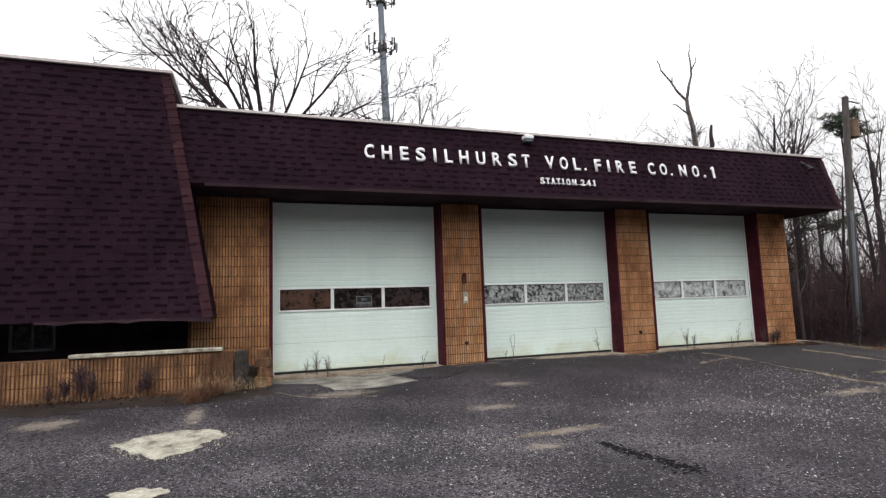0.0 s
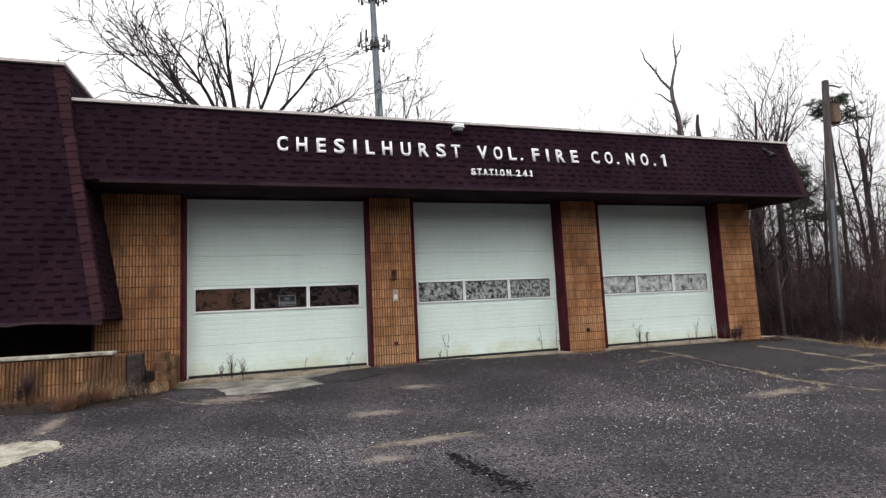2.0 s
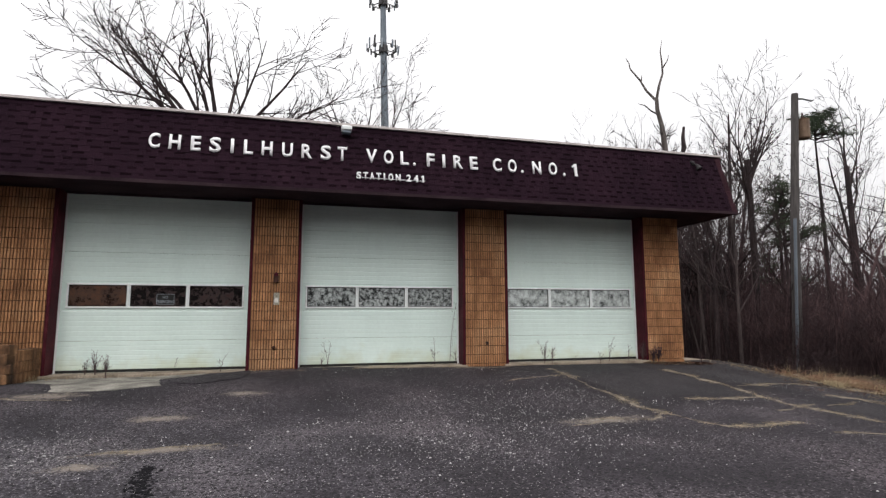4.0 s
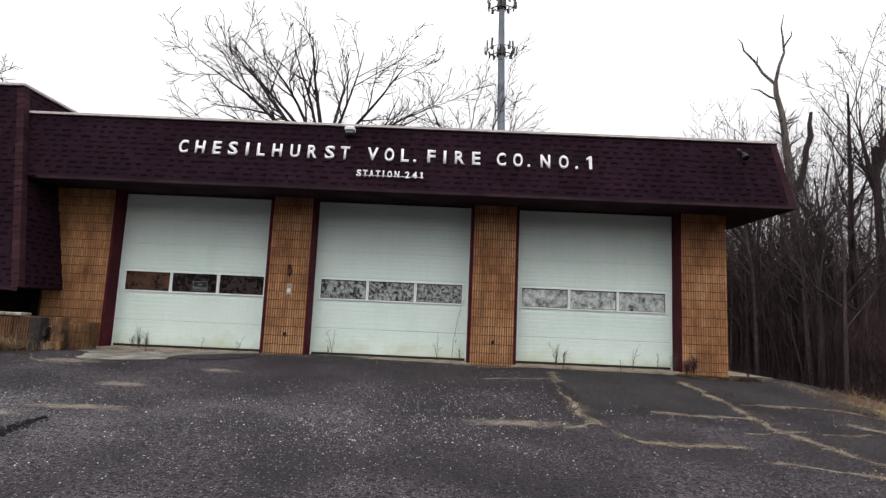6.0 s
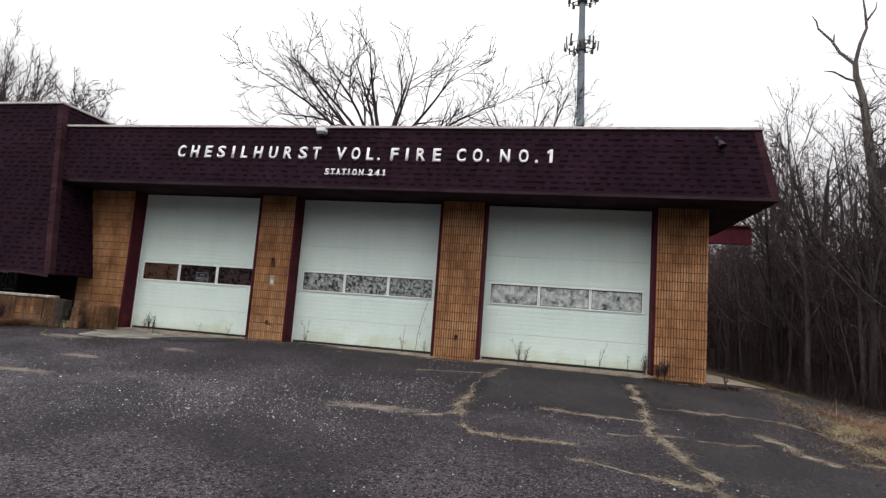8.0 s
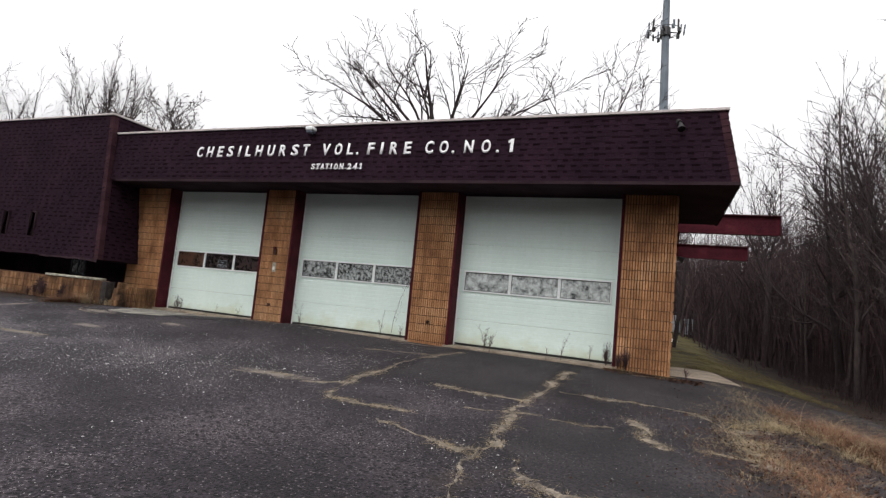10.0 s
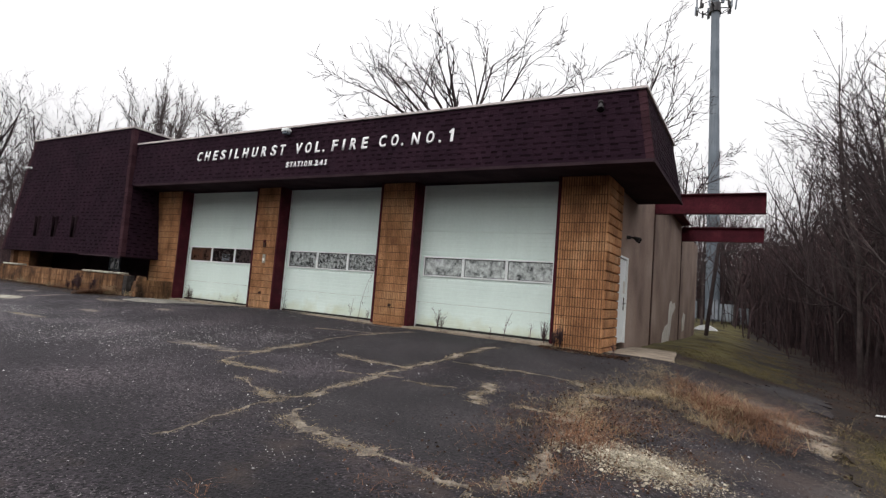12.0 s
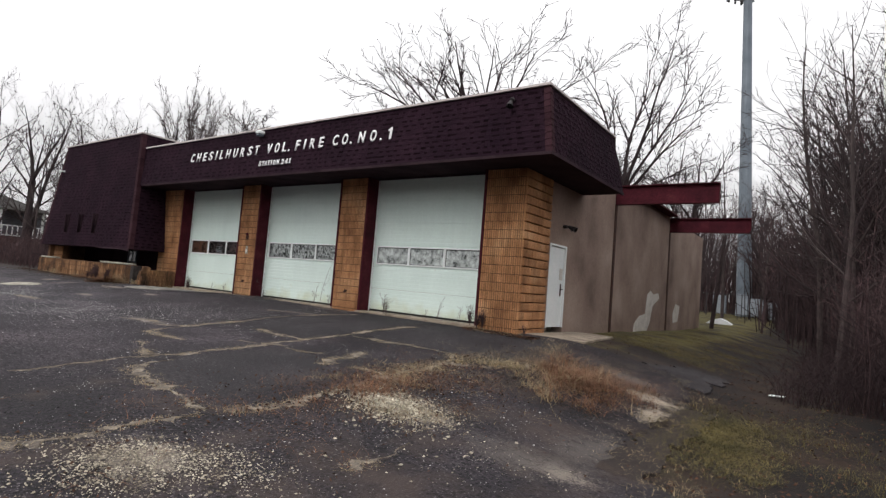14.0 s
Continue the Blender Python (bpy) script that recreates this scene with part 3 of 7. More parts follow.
def sheet(name, xs, ys, height):
    verts = [(x, y, height(x, y)) for y in ys for x in xs]
    w = len(xs)
    faces = [(j * w + i, j * w + i + 1, (j + 1) * w + i + 1, (j + 1) * w + i) for j in range(len(ys) - 1) for i in range(w - 1)]
    me = from_lists(name, verts, faces)
    for p in me.polygons:
        p.use_smooth = True
    return me


def soil_z(x, y):
    rough = 0.05 * noise.noise((x * 0.7, y * 0.7, 1.3)) if x > 17.5 or y > 12.5 else 0.0
    return ground_z(x, y) - 0.045 + rough * ease(17.5, 20, max(x, y + 5))


def turfed(m):
    """Mixes thin turf into the litter on the open strip between the building and the trees."""
    n, l = m.node_tree.nodes, m.node_tree.links
    bsdf = n["Principled BSDF"]
    old = bsdf.inputs["Base Color"].links[0].from_socket
    geo, sep, no = n.new("ShaderNodeNewGeometry"), n.new("ShaderNodeSeparateXYZ"), n.new("ShaderNodeTexNoise")
    no.inputs["Scale"].default_value, no.inputs["Detail"].default_value = 0.8, 8
    l.new(geo.outputs["Position"], sep.inputs[0])
    l.new(geo.outputs["Position"], no.inputs["Vector"])
    far = n.new("ShaderNodeMapRange")
    far.inputs["From Min"].default_value, far.inputs["From Max"].default_value = 16.4, 18.2
    far.inputs["To Min"].default_value, far.inputs["To Max"].default_value = 0.28, -0.14
    l.new(sep.outputs["X"], far.inputs["Value"])
    add = n.new("ShaderNodeMath")
    l.new(no.outputs["Fac"], add.inputs[0])
    l.new(far.outputs[0], add.inputs[1])
    back = n.new("ShaderNodeMapRange")
    back.inputs["From Min"].default_value, back.inputs["From Max"].default_value = 13.0, 17.5
    back.inputs["To Min"].default_value, back.inputs["To Max"].default_value = -0.22, 0.02
    l.new(sep.outputs["Y"], back.inputs["Value"])
    both = n.new("ShaderNodeMath")
    l.new(add.outputs[0], both.inputs[0])
    l.new(back.outputs[0], both.inputs[1])
    cut = n.new("ShaderNodeMapRange")
    cut.inputs["From Min"].default_value, cut.inputs["From Max"].default_value = 0.60, 0.80
    l.new(both.outputs[0], cut.inputs["Value"])
    green = n.new("ShaderNodeMix")
    green.data_type = "RGBA"
    green.inputs[6].default_value, green.inputs[7].default_value = (0.042, 0.035, 0.011, 1), (0.120, 0.100, 0.032, 1)
    l.new(no.outputs["Fac"], green.inputs["Factor"])
    mix = n.new("ShaderNodeMix")
    mix.data_type = "RGBA"
    l.new(cut.outputs[0], mix.inputs["Factor"])
    l.new(old, mix.inputs[6])
    l.new(green.outputs[2], mix.inputs[7])
    l.new(mix.outputs[2], bsdf.inputs["Base Color"])
    return m


turfed(SOIL)
ground = part("ground", sheet("ground", steps(-1800, 1800, -12, 34, 0.5, 1), steps(-1800, 1800, -6, 40, 0.5, 1), soil_z), SOIL, None)
tagged(ground, "brown leaf-littered ground running back into the woods", "ground", kind="structure")


def lot_edge(y):
    """Where the asphalt ends on the wooded side."""
    knots = ((-60, 30), (-8, 22.5), (0, 20.6), (4, 19.9), (6, 19.25), (7, 18.75), (8.4, 18.5), (10.4, 18.5), (11.7, 18.45), (12.3, 17.7))
    for (y0, x0), (y1, x1) in zip(knots, knots[1:]):
        if y <= y1:
            return x0 + (x1 - x0) * (y - y0) / (y1 - y0) + 0.30 * noise.noise((y * 1.3, 4.4, 0)) + 0.16 * noise.noise((y * 5.0, 9.4, 0)) + 0.08 * noise.noise((y * 14.0, 2.4, 0))
    return 17.7


lot_ys = steps(-60, 12.2, -6, 12.0, 0.12, 1)
lot_ys = [y for y in lot_ys if y < 12.25] + [12.3]
lot_verts, lot_faces, LOT_N = [], [], 110
for y in lot_ys:
    xr = lot_edge(y)
    for i in range(LOT_N + 1):
        s = i / LOT_N
        x = xr - 32 * (1 - s) - 30 * (1 - s) ** 4
        lot_verts.append((x, y, ground_z(x, y)))
    lot_verts.append((xr + 0.03, y, ground_z(xr, y) - 0.12))
w = LOT_N + 2
for j in range(len(lot_ys) - 1):
    for i in range(w - 1):
        lot_faces.append((j * w + i, j * w + i + 1, (j + 1) * w + i + 1, (j + 1) * w + i))
lot = part("parking_lot", from_lists("parking_lot", lot_verts, lot_faces), ASPHALT, None)
for p in lot.data.polygons:
    p.use_smooth = True
tagged(lot, "worn dark grey asphalt lot, cracked and gritty", "pavement", kind="structure")


def patch(name, ring, lift, thick, material, label, category, kind="structure", jag=0.06, sub=6):
    """A low slab on the ground with a ragged outline through the given corners."""
    pts = []
    for (x0, y0), (x1, y1) in zip(ring, ring[1:] + ring[:1]):
        for k in range(sub):
            s = k / sub
            x, y = x0 + (x1 - x0) * s, y0 + (y1 - y0) * s
            d = jag * noise.noise((x * 4.3, y * 4.3, lift * 50)) + 0.6 * jag * noise.noise((x * 17, y * 17, lift * 50))
            pts.append((x + d, y + jag * noise.noise((x * 4.3, y * 4.3, 5 + lift * 50)) + 0.6 * jag * noise.noise((x * 17, y * 17, 5 + lift * 50))))
    cx, cy = sum(p[0] for p in pts) / len(pts), sum(p[1] for p in pts) / len(pts)
    verts, faces, k = [], [], len(pts)
    for s, dz in ((1.0, -thick), (0.985, lift), (0.7, lift), (0.35, lift)):
        for x, y in pts:
            px, py = cx + (x - cx) * s, cy + (y - cy) * s
            verts.append((px, py, ground_z(px, py) + dz))
    verts.append((cx, cy, ground_z(cx, cy) + lift))
    for r in range(3):
        for i in range(k):
            faces.append((r * k + i, r * k + (i + 1) % k, (r + 1) * k + (i + 1) % k, (r + 1) * k + i))
    for i in range(k):
        faces.append((3 * k + i, 3 * k + (i + 1) % k, 4 * k))
    ob = part(name, from_lists(name, verts, faces), material, None)
    return tagged(ob, label, category, kind=kind)


patch("concrete_patch", [(-1.62, 7.7), (-1.35, 8.0), (-1.0, 8.1), (-0.62, 8.05), (-0.35, 7.68), (-0.55, 7.5), (-0.75, 7.2), (-1.1, 7.05), (-1.38, 7.38)], 0.005, 0.02, CONCRETE, "pale broken concrete patch flush in the asphalt", "concrete patch", jag=0.09, sub=14)
patch("concrete_apron", [(0.25, 12.2), (3.3, 12.25), (3.1, 11.75), (2.5, 11.3), (2.75, 10.1), (1.8, 9.75), (1.2, 9.8), (1.0, 10.6), (0.3, 11.2), (0.1, 11.6)], 0.008, 0.02, APRON, "cracked grey concrete apron before the garage door", "apron")
patch("asphalt_apron", [(2.6, 11.2), (3.25, 11.75), (4.1, 12.0), (4.0, 10.8), (3.3, 10.2), (2.85, 10.4)], 0.014, 0.03, ASPHALT, "dark asphalt repair beside the concrete apron", "asphalt repair")
patch("asphalt_repair", [(10.6, 11.95), (12.6, 11.9), (12.75, 9.6), (12.75, 7.8), (11.4, 7.95), (10.4, 8.1), (10.4, 10.2)], 0.004, 0.0, FRESHTAR, "smoother dark asphalt repair before the garage doors", "asphalt repair", jag=0.12, sub=9)
patch("asphalt_repair", [(13.1, 11.8), (15.6, 11.9), (17.0, 11.4), (16.0, 9.9), (15.3, 9.25), (14.5, 9.2), (13.9, 8.95), (13.1, 8.85)], 0.004, 0.0, FRESHTAR, "smoother dark asphalt repair beside the side door", "asphalt repair", jag=0.12, sub=9)
patch("asphalt_repair", [(13.15, 6.8), (14.0, 6.85), (14.9, 6.3), (15.4, 5.6), (15.5, 4.3), (14.6, 4.3), (13.7, 4.5), (13.1, 5.4)], 0.004, 0.0, FRESHTAR, "smoother dark asphalt repair in the lot", "asphalt repair", jag=0.12, sub=9)
patch("asphalt_remnant", [(17.35, 12.1), (17.6, 13.2), (17.9, 14.2), (18.5, 14.2), (18.65, 13.0), (18.6, 12.0), (18.2, 11.5)], -0.012, 0.06, FRESHTAR, "broken dark asphalt remnant running into the grass", "asphalt remnant", jag=0.3, sub=9)
patch("litter_strip", [(-10.5, 9.9), (-8.0, 10.0), (-6.0, 9.7), (-4.2, 9.85), (-3.0, 9.6), (-1.6, 9.9), (-0.6, 9.55), (0.1, 9.9), (0.15, 10.75), (-0.4, 10.72), (-5.0, 10.72), (-9.3, 10.74), (-10.6, 10.9)], 0.006, 0.0, MUD, "dark leaf litter and soil along the planter wall", "leaf litter", jag=0.5, sub=16)
patch("verge_left", [(-9.5, 10.3), (-13.0, 9.9), (-20.0, 9.2), (-30.0, 8.5), (-42.0, 9.0), (-42.0, 16.0), (-30.0, 18.0), (-9.0, 14.0)], 0.012, 0.0, MUD, "brown leaf litter beyond the low wing", "leaf litter", jag=0.4, sub=14)
patch("concrete_patch", [(-1.25, 5.95), (-1.05, 6.12), (-0.85, 6.05), (-0.75, 5.85), (-1.1, 5.75)], 0.005, 0.02, CONCRETE, "small pale concrete fragment flush in the asphalt", "concrete patch", jag=0.10, sub=10)
patch("mud_strip", [(18.62, 6.3), (18.45, 7.6), (18.42, 9.0), (18.66, 10.6), (18.98, 10.7), (18.86, 9.4), (18.78, 8.0), (19.0, 6.4)], 0.003, 0.06, MUD, "dark wet mud along the asphalt's broken edge", "mud", jag=0.2, sub=8)

# ---- fire station: plan ----
FLOOR, SOFFIT_Z, DOOR_TOP = 0.5, 4.17, 4.16
FACE_Y, DOOR_Y = 12.05, 12.46
OPENINGS = ((0.28, 3.93), (5.0, 8.70), (9.83, 13.57))
JAMB = 0.065
END_X, REAR_Y = 14.70, 33.3

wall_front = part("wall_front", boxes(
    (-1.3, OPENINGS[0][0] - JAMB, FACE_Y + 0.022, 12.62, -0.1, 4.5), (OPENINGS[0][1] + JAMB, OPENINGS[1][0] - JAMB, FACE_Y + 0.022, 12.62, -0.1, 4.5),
    (OPENINGS[1][1] + JAMB, OPENINGS[2][0] - JAMB, FACE_Y + 0.022, 12.62, -0.1, 4.5), (OPENINGS[2][1] + JAMB, END_X - 0.048, FACE_Y + 0.022, 13.45, -0.1, 4.5)), MORTAR_SHADE, None)
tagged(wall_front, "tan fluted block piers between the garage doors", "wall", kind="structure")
lintel = part("lintel", boxes(*[(a - JAMB, b + JAMB, 12.30, 12.45, DOOR_TOP - 0.01, 4.5) for a, b in OPENINGS]), SOFFIT, None)
tagged(lintel, "dark header over the garage doors", "lintel", kind="structure")
wall_side = part("wall_side", boxes((14.32, 14.62, 13.45, 13.66, -0.4, 4.16), (14.32, 14.62, 14.72, 15.70, -0.4, 4.16), (14.32, 14.62, 15.70, 18.42, -0.4, 4.92), (14.32, 14.62, 13.66, 14.72, 2.62, 4.16),
                                    (14.32, 14.62, 18.62, 25.75, -0.4, 5.02), (14.32, 14.62, 25.95, REAR_Y, -0.4, 4.95)), STUCCO, None)
tagged(wall_side, "stained grey-brown stucco side wall", "wall", kind="structure")
wall_rear = part("wall_rear", boxes((-9.0, 14.3, REAR_Y - 0.3, REAR_Y, -0.4, 4.36), (-9.0, -8.7, 12.65, REAR_Y - 0.3, -0.4, 4.36)), STUCCO, None)
tagged(wall_rear, "plain stucco rear wall", "wall", kind="structure")
# recess shade is put into this block wall by the dark soffit colour
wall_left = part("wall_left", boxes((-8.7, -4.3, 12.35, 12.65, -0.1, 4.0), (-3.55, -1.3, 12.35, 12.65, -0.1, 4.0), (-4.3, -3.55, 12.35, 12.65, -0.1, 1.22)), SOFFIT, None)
tagged(wall_left, "block wall under the deep mansard, its shade put in as dark colour", "wall", kind="structure")
floor_slab = part("floor", boxes((-8.7, 14.32, 12.42, REAR_Y - 0.3, 0.2, FLOOR - 0.02)), CONCRETE, None)
tagged(floor_slab, "bare concrete garage floor", "floor", kind="structure")
sill = part("threshold", boxes(*[(a - 0.1, b + 0.1, FACE_Y - 0.06, 12.42, 0.2, FLOOR - 0.025) for a, b in OPENINGS], bevel=0.012), PADCONCRETE, None)
tagged(sill, "pale concrete thresholds under the garage doors", "threshold", kind="structure")
roof = part("roof", boxes((-8.9, 15.36, 11.38, 15.6, 5.3, 5.5), (-8.9, 15.36, 15.5, 15.6, 4.63, 5.29), (-8.9, 14.31, 15.6, REAR_Y, 4.37, 4.62)), ROOFING, None)
tagged(roof, "flat grey roof behind the mansard", "roof", kind="structure")

# ---- overhead doors ----
SECTION = (DOOR_TOP - FLOOR) / 6


def ribbed(x0, x1, z0, z1):
    """A steel section with shallow pressed grooves, tongue joint below."""
    ring = [(DOOR_Y + 0.05, z0 + 0.0025)]
    k = 6
    pitch = (z1 - z0 - 0.005) / k
    for i in range(k):
        a = z0 + 0.0025 + i * pitch
        ring += [(DOOR_Y + (0.009 if i == 0 else 0.006), a), (DOOR_Y, a + 0.007), (DOOR_Y, a + pitch - 0.010), (DOOR_Y + 0.006, a + pitch - 0.004)]
    ring += [(DOOR_Y + 0.007, z1 - 0.0025), (DOOR_Y + 0.05, z1 - 0.0025)]
    return prism(bmesh.new(), ring, 0, x0, x1)


def garage_door(a, b, panes, label):
    door = thing("garage_door", pose(0, 0, 0), label, "garage door", "garage doors", "structure")
    for k in range(6):
        z0, z1 = FLOOR + 0.03 + k * SECTION - (0.03 if k else 0), FLOOR + (k + 1) * SECTION
        if k != 2:
            part("section", ribbed(a + 0.02, b - 0.02, z0, z1), DOORPAINT, door)
            continue
        sect = part("window_section", boxes((a + 0.02, b - 0.02, DOOR_Y + 0.006, DOOR_Y + 0.05, z0, z0 + 0.075), (a + 0.02, b - 0.02, DOOR_Y + 0.006, DOOR_Y + 0.05, z1 - 0.045, z1),
                                            *[(x - 0.05, x + 0.05, DOOR_Y + 0.006, DOOR_Y + 0.05, z0 + 0.075, z1 - 0.045) for x in (a + 0.07, b - 0.07)]), DOORPAINT, door)
        x0, x1 = a + 0.12, b - 0.12
        step = (x1 - x0) / 3
        for i in range(3):
            p0, p1 = x0 + i * step, x0 + (i + 1) * step
            zb, zt, t = z0 + 0.062, z1 - 0.034, 0.035
            part("window_frame", boxes((p0, p1, DOOR_Y - 0.022, DOOR_Y + 0.03, zb, zb + t), (p0, p1, DOOR_Y - 0.022, DOOR_Y + 0.03, zt - t, zt),
                                       (p0 + 0.002, p0 + t, DOOR_Y - 0.020, DOOR_Y + 0.03, zb + t, zt - t), (p1 - t, p1 - 0.002, DOOR_Y - 0.020, DOOR_Y + 0.03, zb + t, zt - t), bevel=0.004), WHITETRIM, sect, "white window surround")
            g0, g1, h0, h1, e = p0 + t, p1 - t, zb + t, zt - t, 0.012
            part("gasket", boxes((g0, g1, DOOR_Y + 0.004, DOOR_Y + 0.016, h0, h0 + e), (g0, g1, DOOR_Y + 0.004, DOOR_Y + 0.016, h1 - e, h1), (g0, g0 + e, DOOR_Y + 0.005, DOOR_Y + 0.016, h0 + e, h1 - e), (g1 - e, g1, DOOR_Y + 0.005, DOOR_Y + 0.016, h0 + e, h1 - e)), RUBBER, sect, "black glazing gasket")
            part("pane", boxes((p0 + t - 0.005, p1 - t + 0.005, DOOR_Y + 0.012, DOOR_Y + 0.020, zb + t - 0.005, zt - t + 0.005)), panes[i][0], sect, panes[i][1])
    part("bottom_seal", boxes((a + 0.02, b - 0.02, DOOR_Y - 0.004, DOOR_Y + 0.05, FLOOR - 0.025, FLOOR + 0.03), bevel=0.008), RUBBER, door, "black rubber bottom seal")
    for x0, x1, s0, s1 in ((a - JAMB, a - 0.002, a - 0.002, a + 0.03), (b + 0.002, b + JAMB, b - 0.03, b + 0.002)):
        part("jamb", boxes((x0, x1, FACE_Y - 0.012, 12.60, FLOOR - 0.03, DOOR_TOP + 0.03), bevel=0.006), REDSTEEL, door, "dark red painted steel jamb")
        part("stop", boxes((s0, s1, DOOR_Y - 0.035, DOOR_Y - 0.008, FLOOR - 0.02, DOOR_TOP), bevel=0.004), WHITETRIM, door, "white weather strip")
    return door


BROWN, DARK = (PANE_BROWN, "dark pane with broad brown blotches"), (PANE_DARK, "dark dirty pane")
FROST, PALE = (PANE_FROST, "pane with peeling white film"), (PANE_PALE, "pane under pale film")
garage_door(*OPENINGS[0], (BROWN, DARK, DARK), "white ribbed overhead door with three dark dirty windows")
garage_door(*OPENINGS[1], (FROST, FROST, FROST), "white ribbed overhead door with peeling white windows")
garage_door(*OPENINGS[2], (PALE, PALE, PALE), "white ribbed overhead door with pale filmed windows, stained below")

notice = thing("notice", pose(2.24, DOOR_Y + 0.004, 1.86), "small black and white warning notice behind the garage door glass", "sign")
part("board", boxes((-0.17, 0.17, 0, 0.006, 0, 0.22)), RUBBER, notice)
part("border", boxes((-0.17, 0.17, -0.002, 0, 0.212, 0.22), (-0.17, -0.163, -0.002, 0, 0, 0.212), (0.163, 0.17, -0.002, 0, 0, 0.212), (-0.163, 0.163, -0.002, 0, 0, 0.007)), CABINET, notice, "faded printed border")


def lettering(body, height, depth, bold, material, name, parent, m, label="", width=0.0):
    """One line or letter in the built-in font, as a mesh of the given height, standing at m (x across, z up, facing -y)."""
    cu = bpy.data.curves.new(name, "FONT")
    cu.body, cu.size, cu.extrude, cu.offset, cu.align_x = body, 1.0, 0.0, bold, "CENTER"
    cu.resolution_u = 3
    tmp = new(name, cu)
    me = bpy.data.meshes.new_from_object(tmp.evaluated_get(bpy.context.evaluated_depsgraph_get()))
    bpy.data.objects.remove(tmp)
    bpy.data.curves.remove(cu)
    s = height / 0.729
    bm = bmesh.new()
    bm.from_mesh(me)
    bpy.data.meshes.remove(me)
    bmesh.ops.remove_doubles(bm, verts=bm.verts, dist=0.0005)
    xs = [vert.co.x for vert in bm.verts]
    mid = (min(xs) + max(xs)) / 2
    wide = width / (max(xs) - min(xs)) if width else s
    for vert in bm.verts:
        vert.co = Vector(((vert.co.x - mid) * wide, 0, vert.co.y * s))
    if depth:
        made = bmesh.ops.extrude_face_region(bm, geom=list(bm.faces))
        bmesh.ops.translate(bm, verts=[g for g in made["geom"] if isinstance(g, bmesh.types.BMVert)], vec=(0, -depth, 0))
    bmesh.ops.recalc_face_normals(bm, faces=bm.faces)
    return part(name, bm, material, parent, label, m)


lettering("NO", 0.05, 0, 0.012, CABINET, "lettering", notice, pose(0, -0.003, 0.125), "faded printed words")
lettering("TRESPASSING", 0.066, 0, 0.012, CABINET, "lettering", notice, pose(0, -0.003, 0.03) @ Matrix.Diagonal((0.66, 1, 1, 1)), "faded printed words")

# ---- mansard roofs ----
G_TOP, G_BOT = 5.69, 4.20
G_FRONT = ((-1.9, 11.06, G_BOT), (15.70, 11.06, G_BOT), (15.44, 11.30, G_TOP), (-1.9, 11.30, G_TOP))
G_SIDE = ((15.70, 11.06, G_BOT), (15.70, 15.70, G_BOT), (15.44, 15.45, G_TOP), (15.44, 11.30, G_TOP))
M_TOP, M_BOT = 6.27, 1.74
M_FRONT = ((-9.30, 10.74, M_BOT), (-0.78, 10.74, M_BOT), (-1.58, 11.14, M_TOP), (-8.62, 11.14, M_TOP))
M_RIGHT = ((-0.78, 10.74, M_BOT), (-0.78, 12.20, M_BOT), (-1.58, 12.80, M_TOP), (-1.58, 11.14, M_TOP))
M_LEFT = ((-9.30, 13.20, M_BOT), (-9.30, 10.74, M_BOT), (-8.62, 11.14, M_TOP), (-8.62, 13.20, M_TOP))
SLOTS = (-4.12, -5.50, -6.85)


def slope(corners):
    """Origin, across, up and outward axes of a roof slope from its four corners (lower pair first)."""
    a, b, c, d = (Vector(p) for p in corners)
    u = (b - a).normalized()
    n = u.cross(d - a).normalized()
    v = n.cross(u)
    return a, u, v, n, [((p - a).dot(u), (p - a).dot(v)) for p in (a, b, c, d)]


def sheathing(name, corners, parent, thick=0.05, holes=()):
    a, u, v, n, ring = slope(corners)
    bm = bmesh.new()
    lo = [bm.verts.new(Vector(p)) for p in corners]
    hi = [bm.verts.new(Vector(p) - n * thick) for p in corners]
    bm.faces.new(lo)
    bm.faces.new(hi[::-1])
    for i in range(4):
        bm.faces.new((lo[i], hi[i], hi[(i + 1) % 4], lo[(i + 1) % 4]))
    return part(name, bm, SHINGLE, parent)


mansard = thing("garage_mansard", pose(0, 0, 0), "shallow mansard fascia of maroon asphalt shingles", "mansard roof", kind="structure")
sheathing("front_slope", G_FRONT, mansard)
sheathing("side_slope", G_SIDE, mansard)
part("soffit", boxes((-1.3, 15.66, 11.10, 12.30, SOFFIT_Z, SOFFIT_Z + 0.03), (14.3, 15.66, 12.30, 15.66, SOFFIT_Z, SOFFIT_Z + 0.03)), SOFFIT, mansard, "dark painted soffit")
part("drip_edge", boxes((-0.95, 15.72, 11.035, 11.10, SOFFIT_Z - 0.02, G_BOT + 0.015), (15.66, 15.722, 11.10, 15.72, SOFFIT_Z - 0.02, G_BOT + 0.015)), SOFFIT, mansard, "dark drip edge")
part("coping", boxes((-1.52, 15.50, 11.235, 11.42, G_TOP - 0.012, G_TOP + 0.045), (15.32, 15.502, 11.42, 15.5, G_TOP - 0.012, G_TOP + 0.045), bevel=0.006), COPING, mansard, "pale weathered metal coping")
part("closure", boxes((14.4, 15.42, 15.40, 15.45, SOFFIT_Z, G_TOP - 0.02)), SOFFIT, mansard)

big_mansard = thing("deep_mansard", pose(0, 0, 0), "deep mansard wall of maroon asphalt shingles with slot windows", "mansard roof", kind="structure")
a, u, v, n, ring = slope(M_FRONT)
# front sheathing in strips round the slot windows
up = lambda z: (z - M_BOT) / v.z
z0, z1 = 2.30, 3.06
edges = sorted(e for s in SLOTS for e in (s - 0.13, s + 0.13))


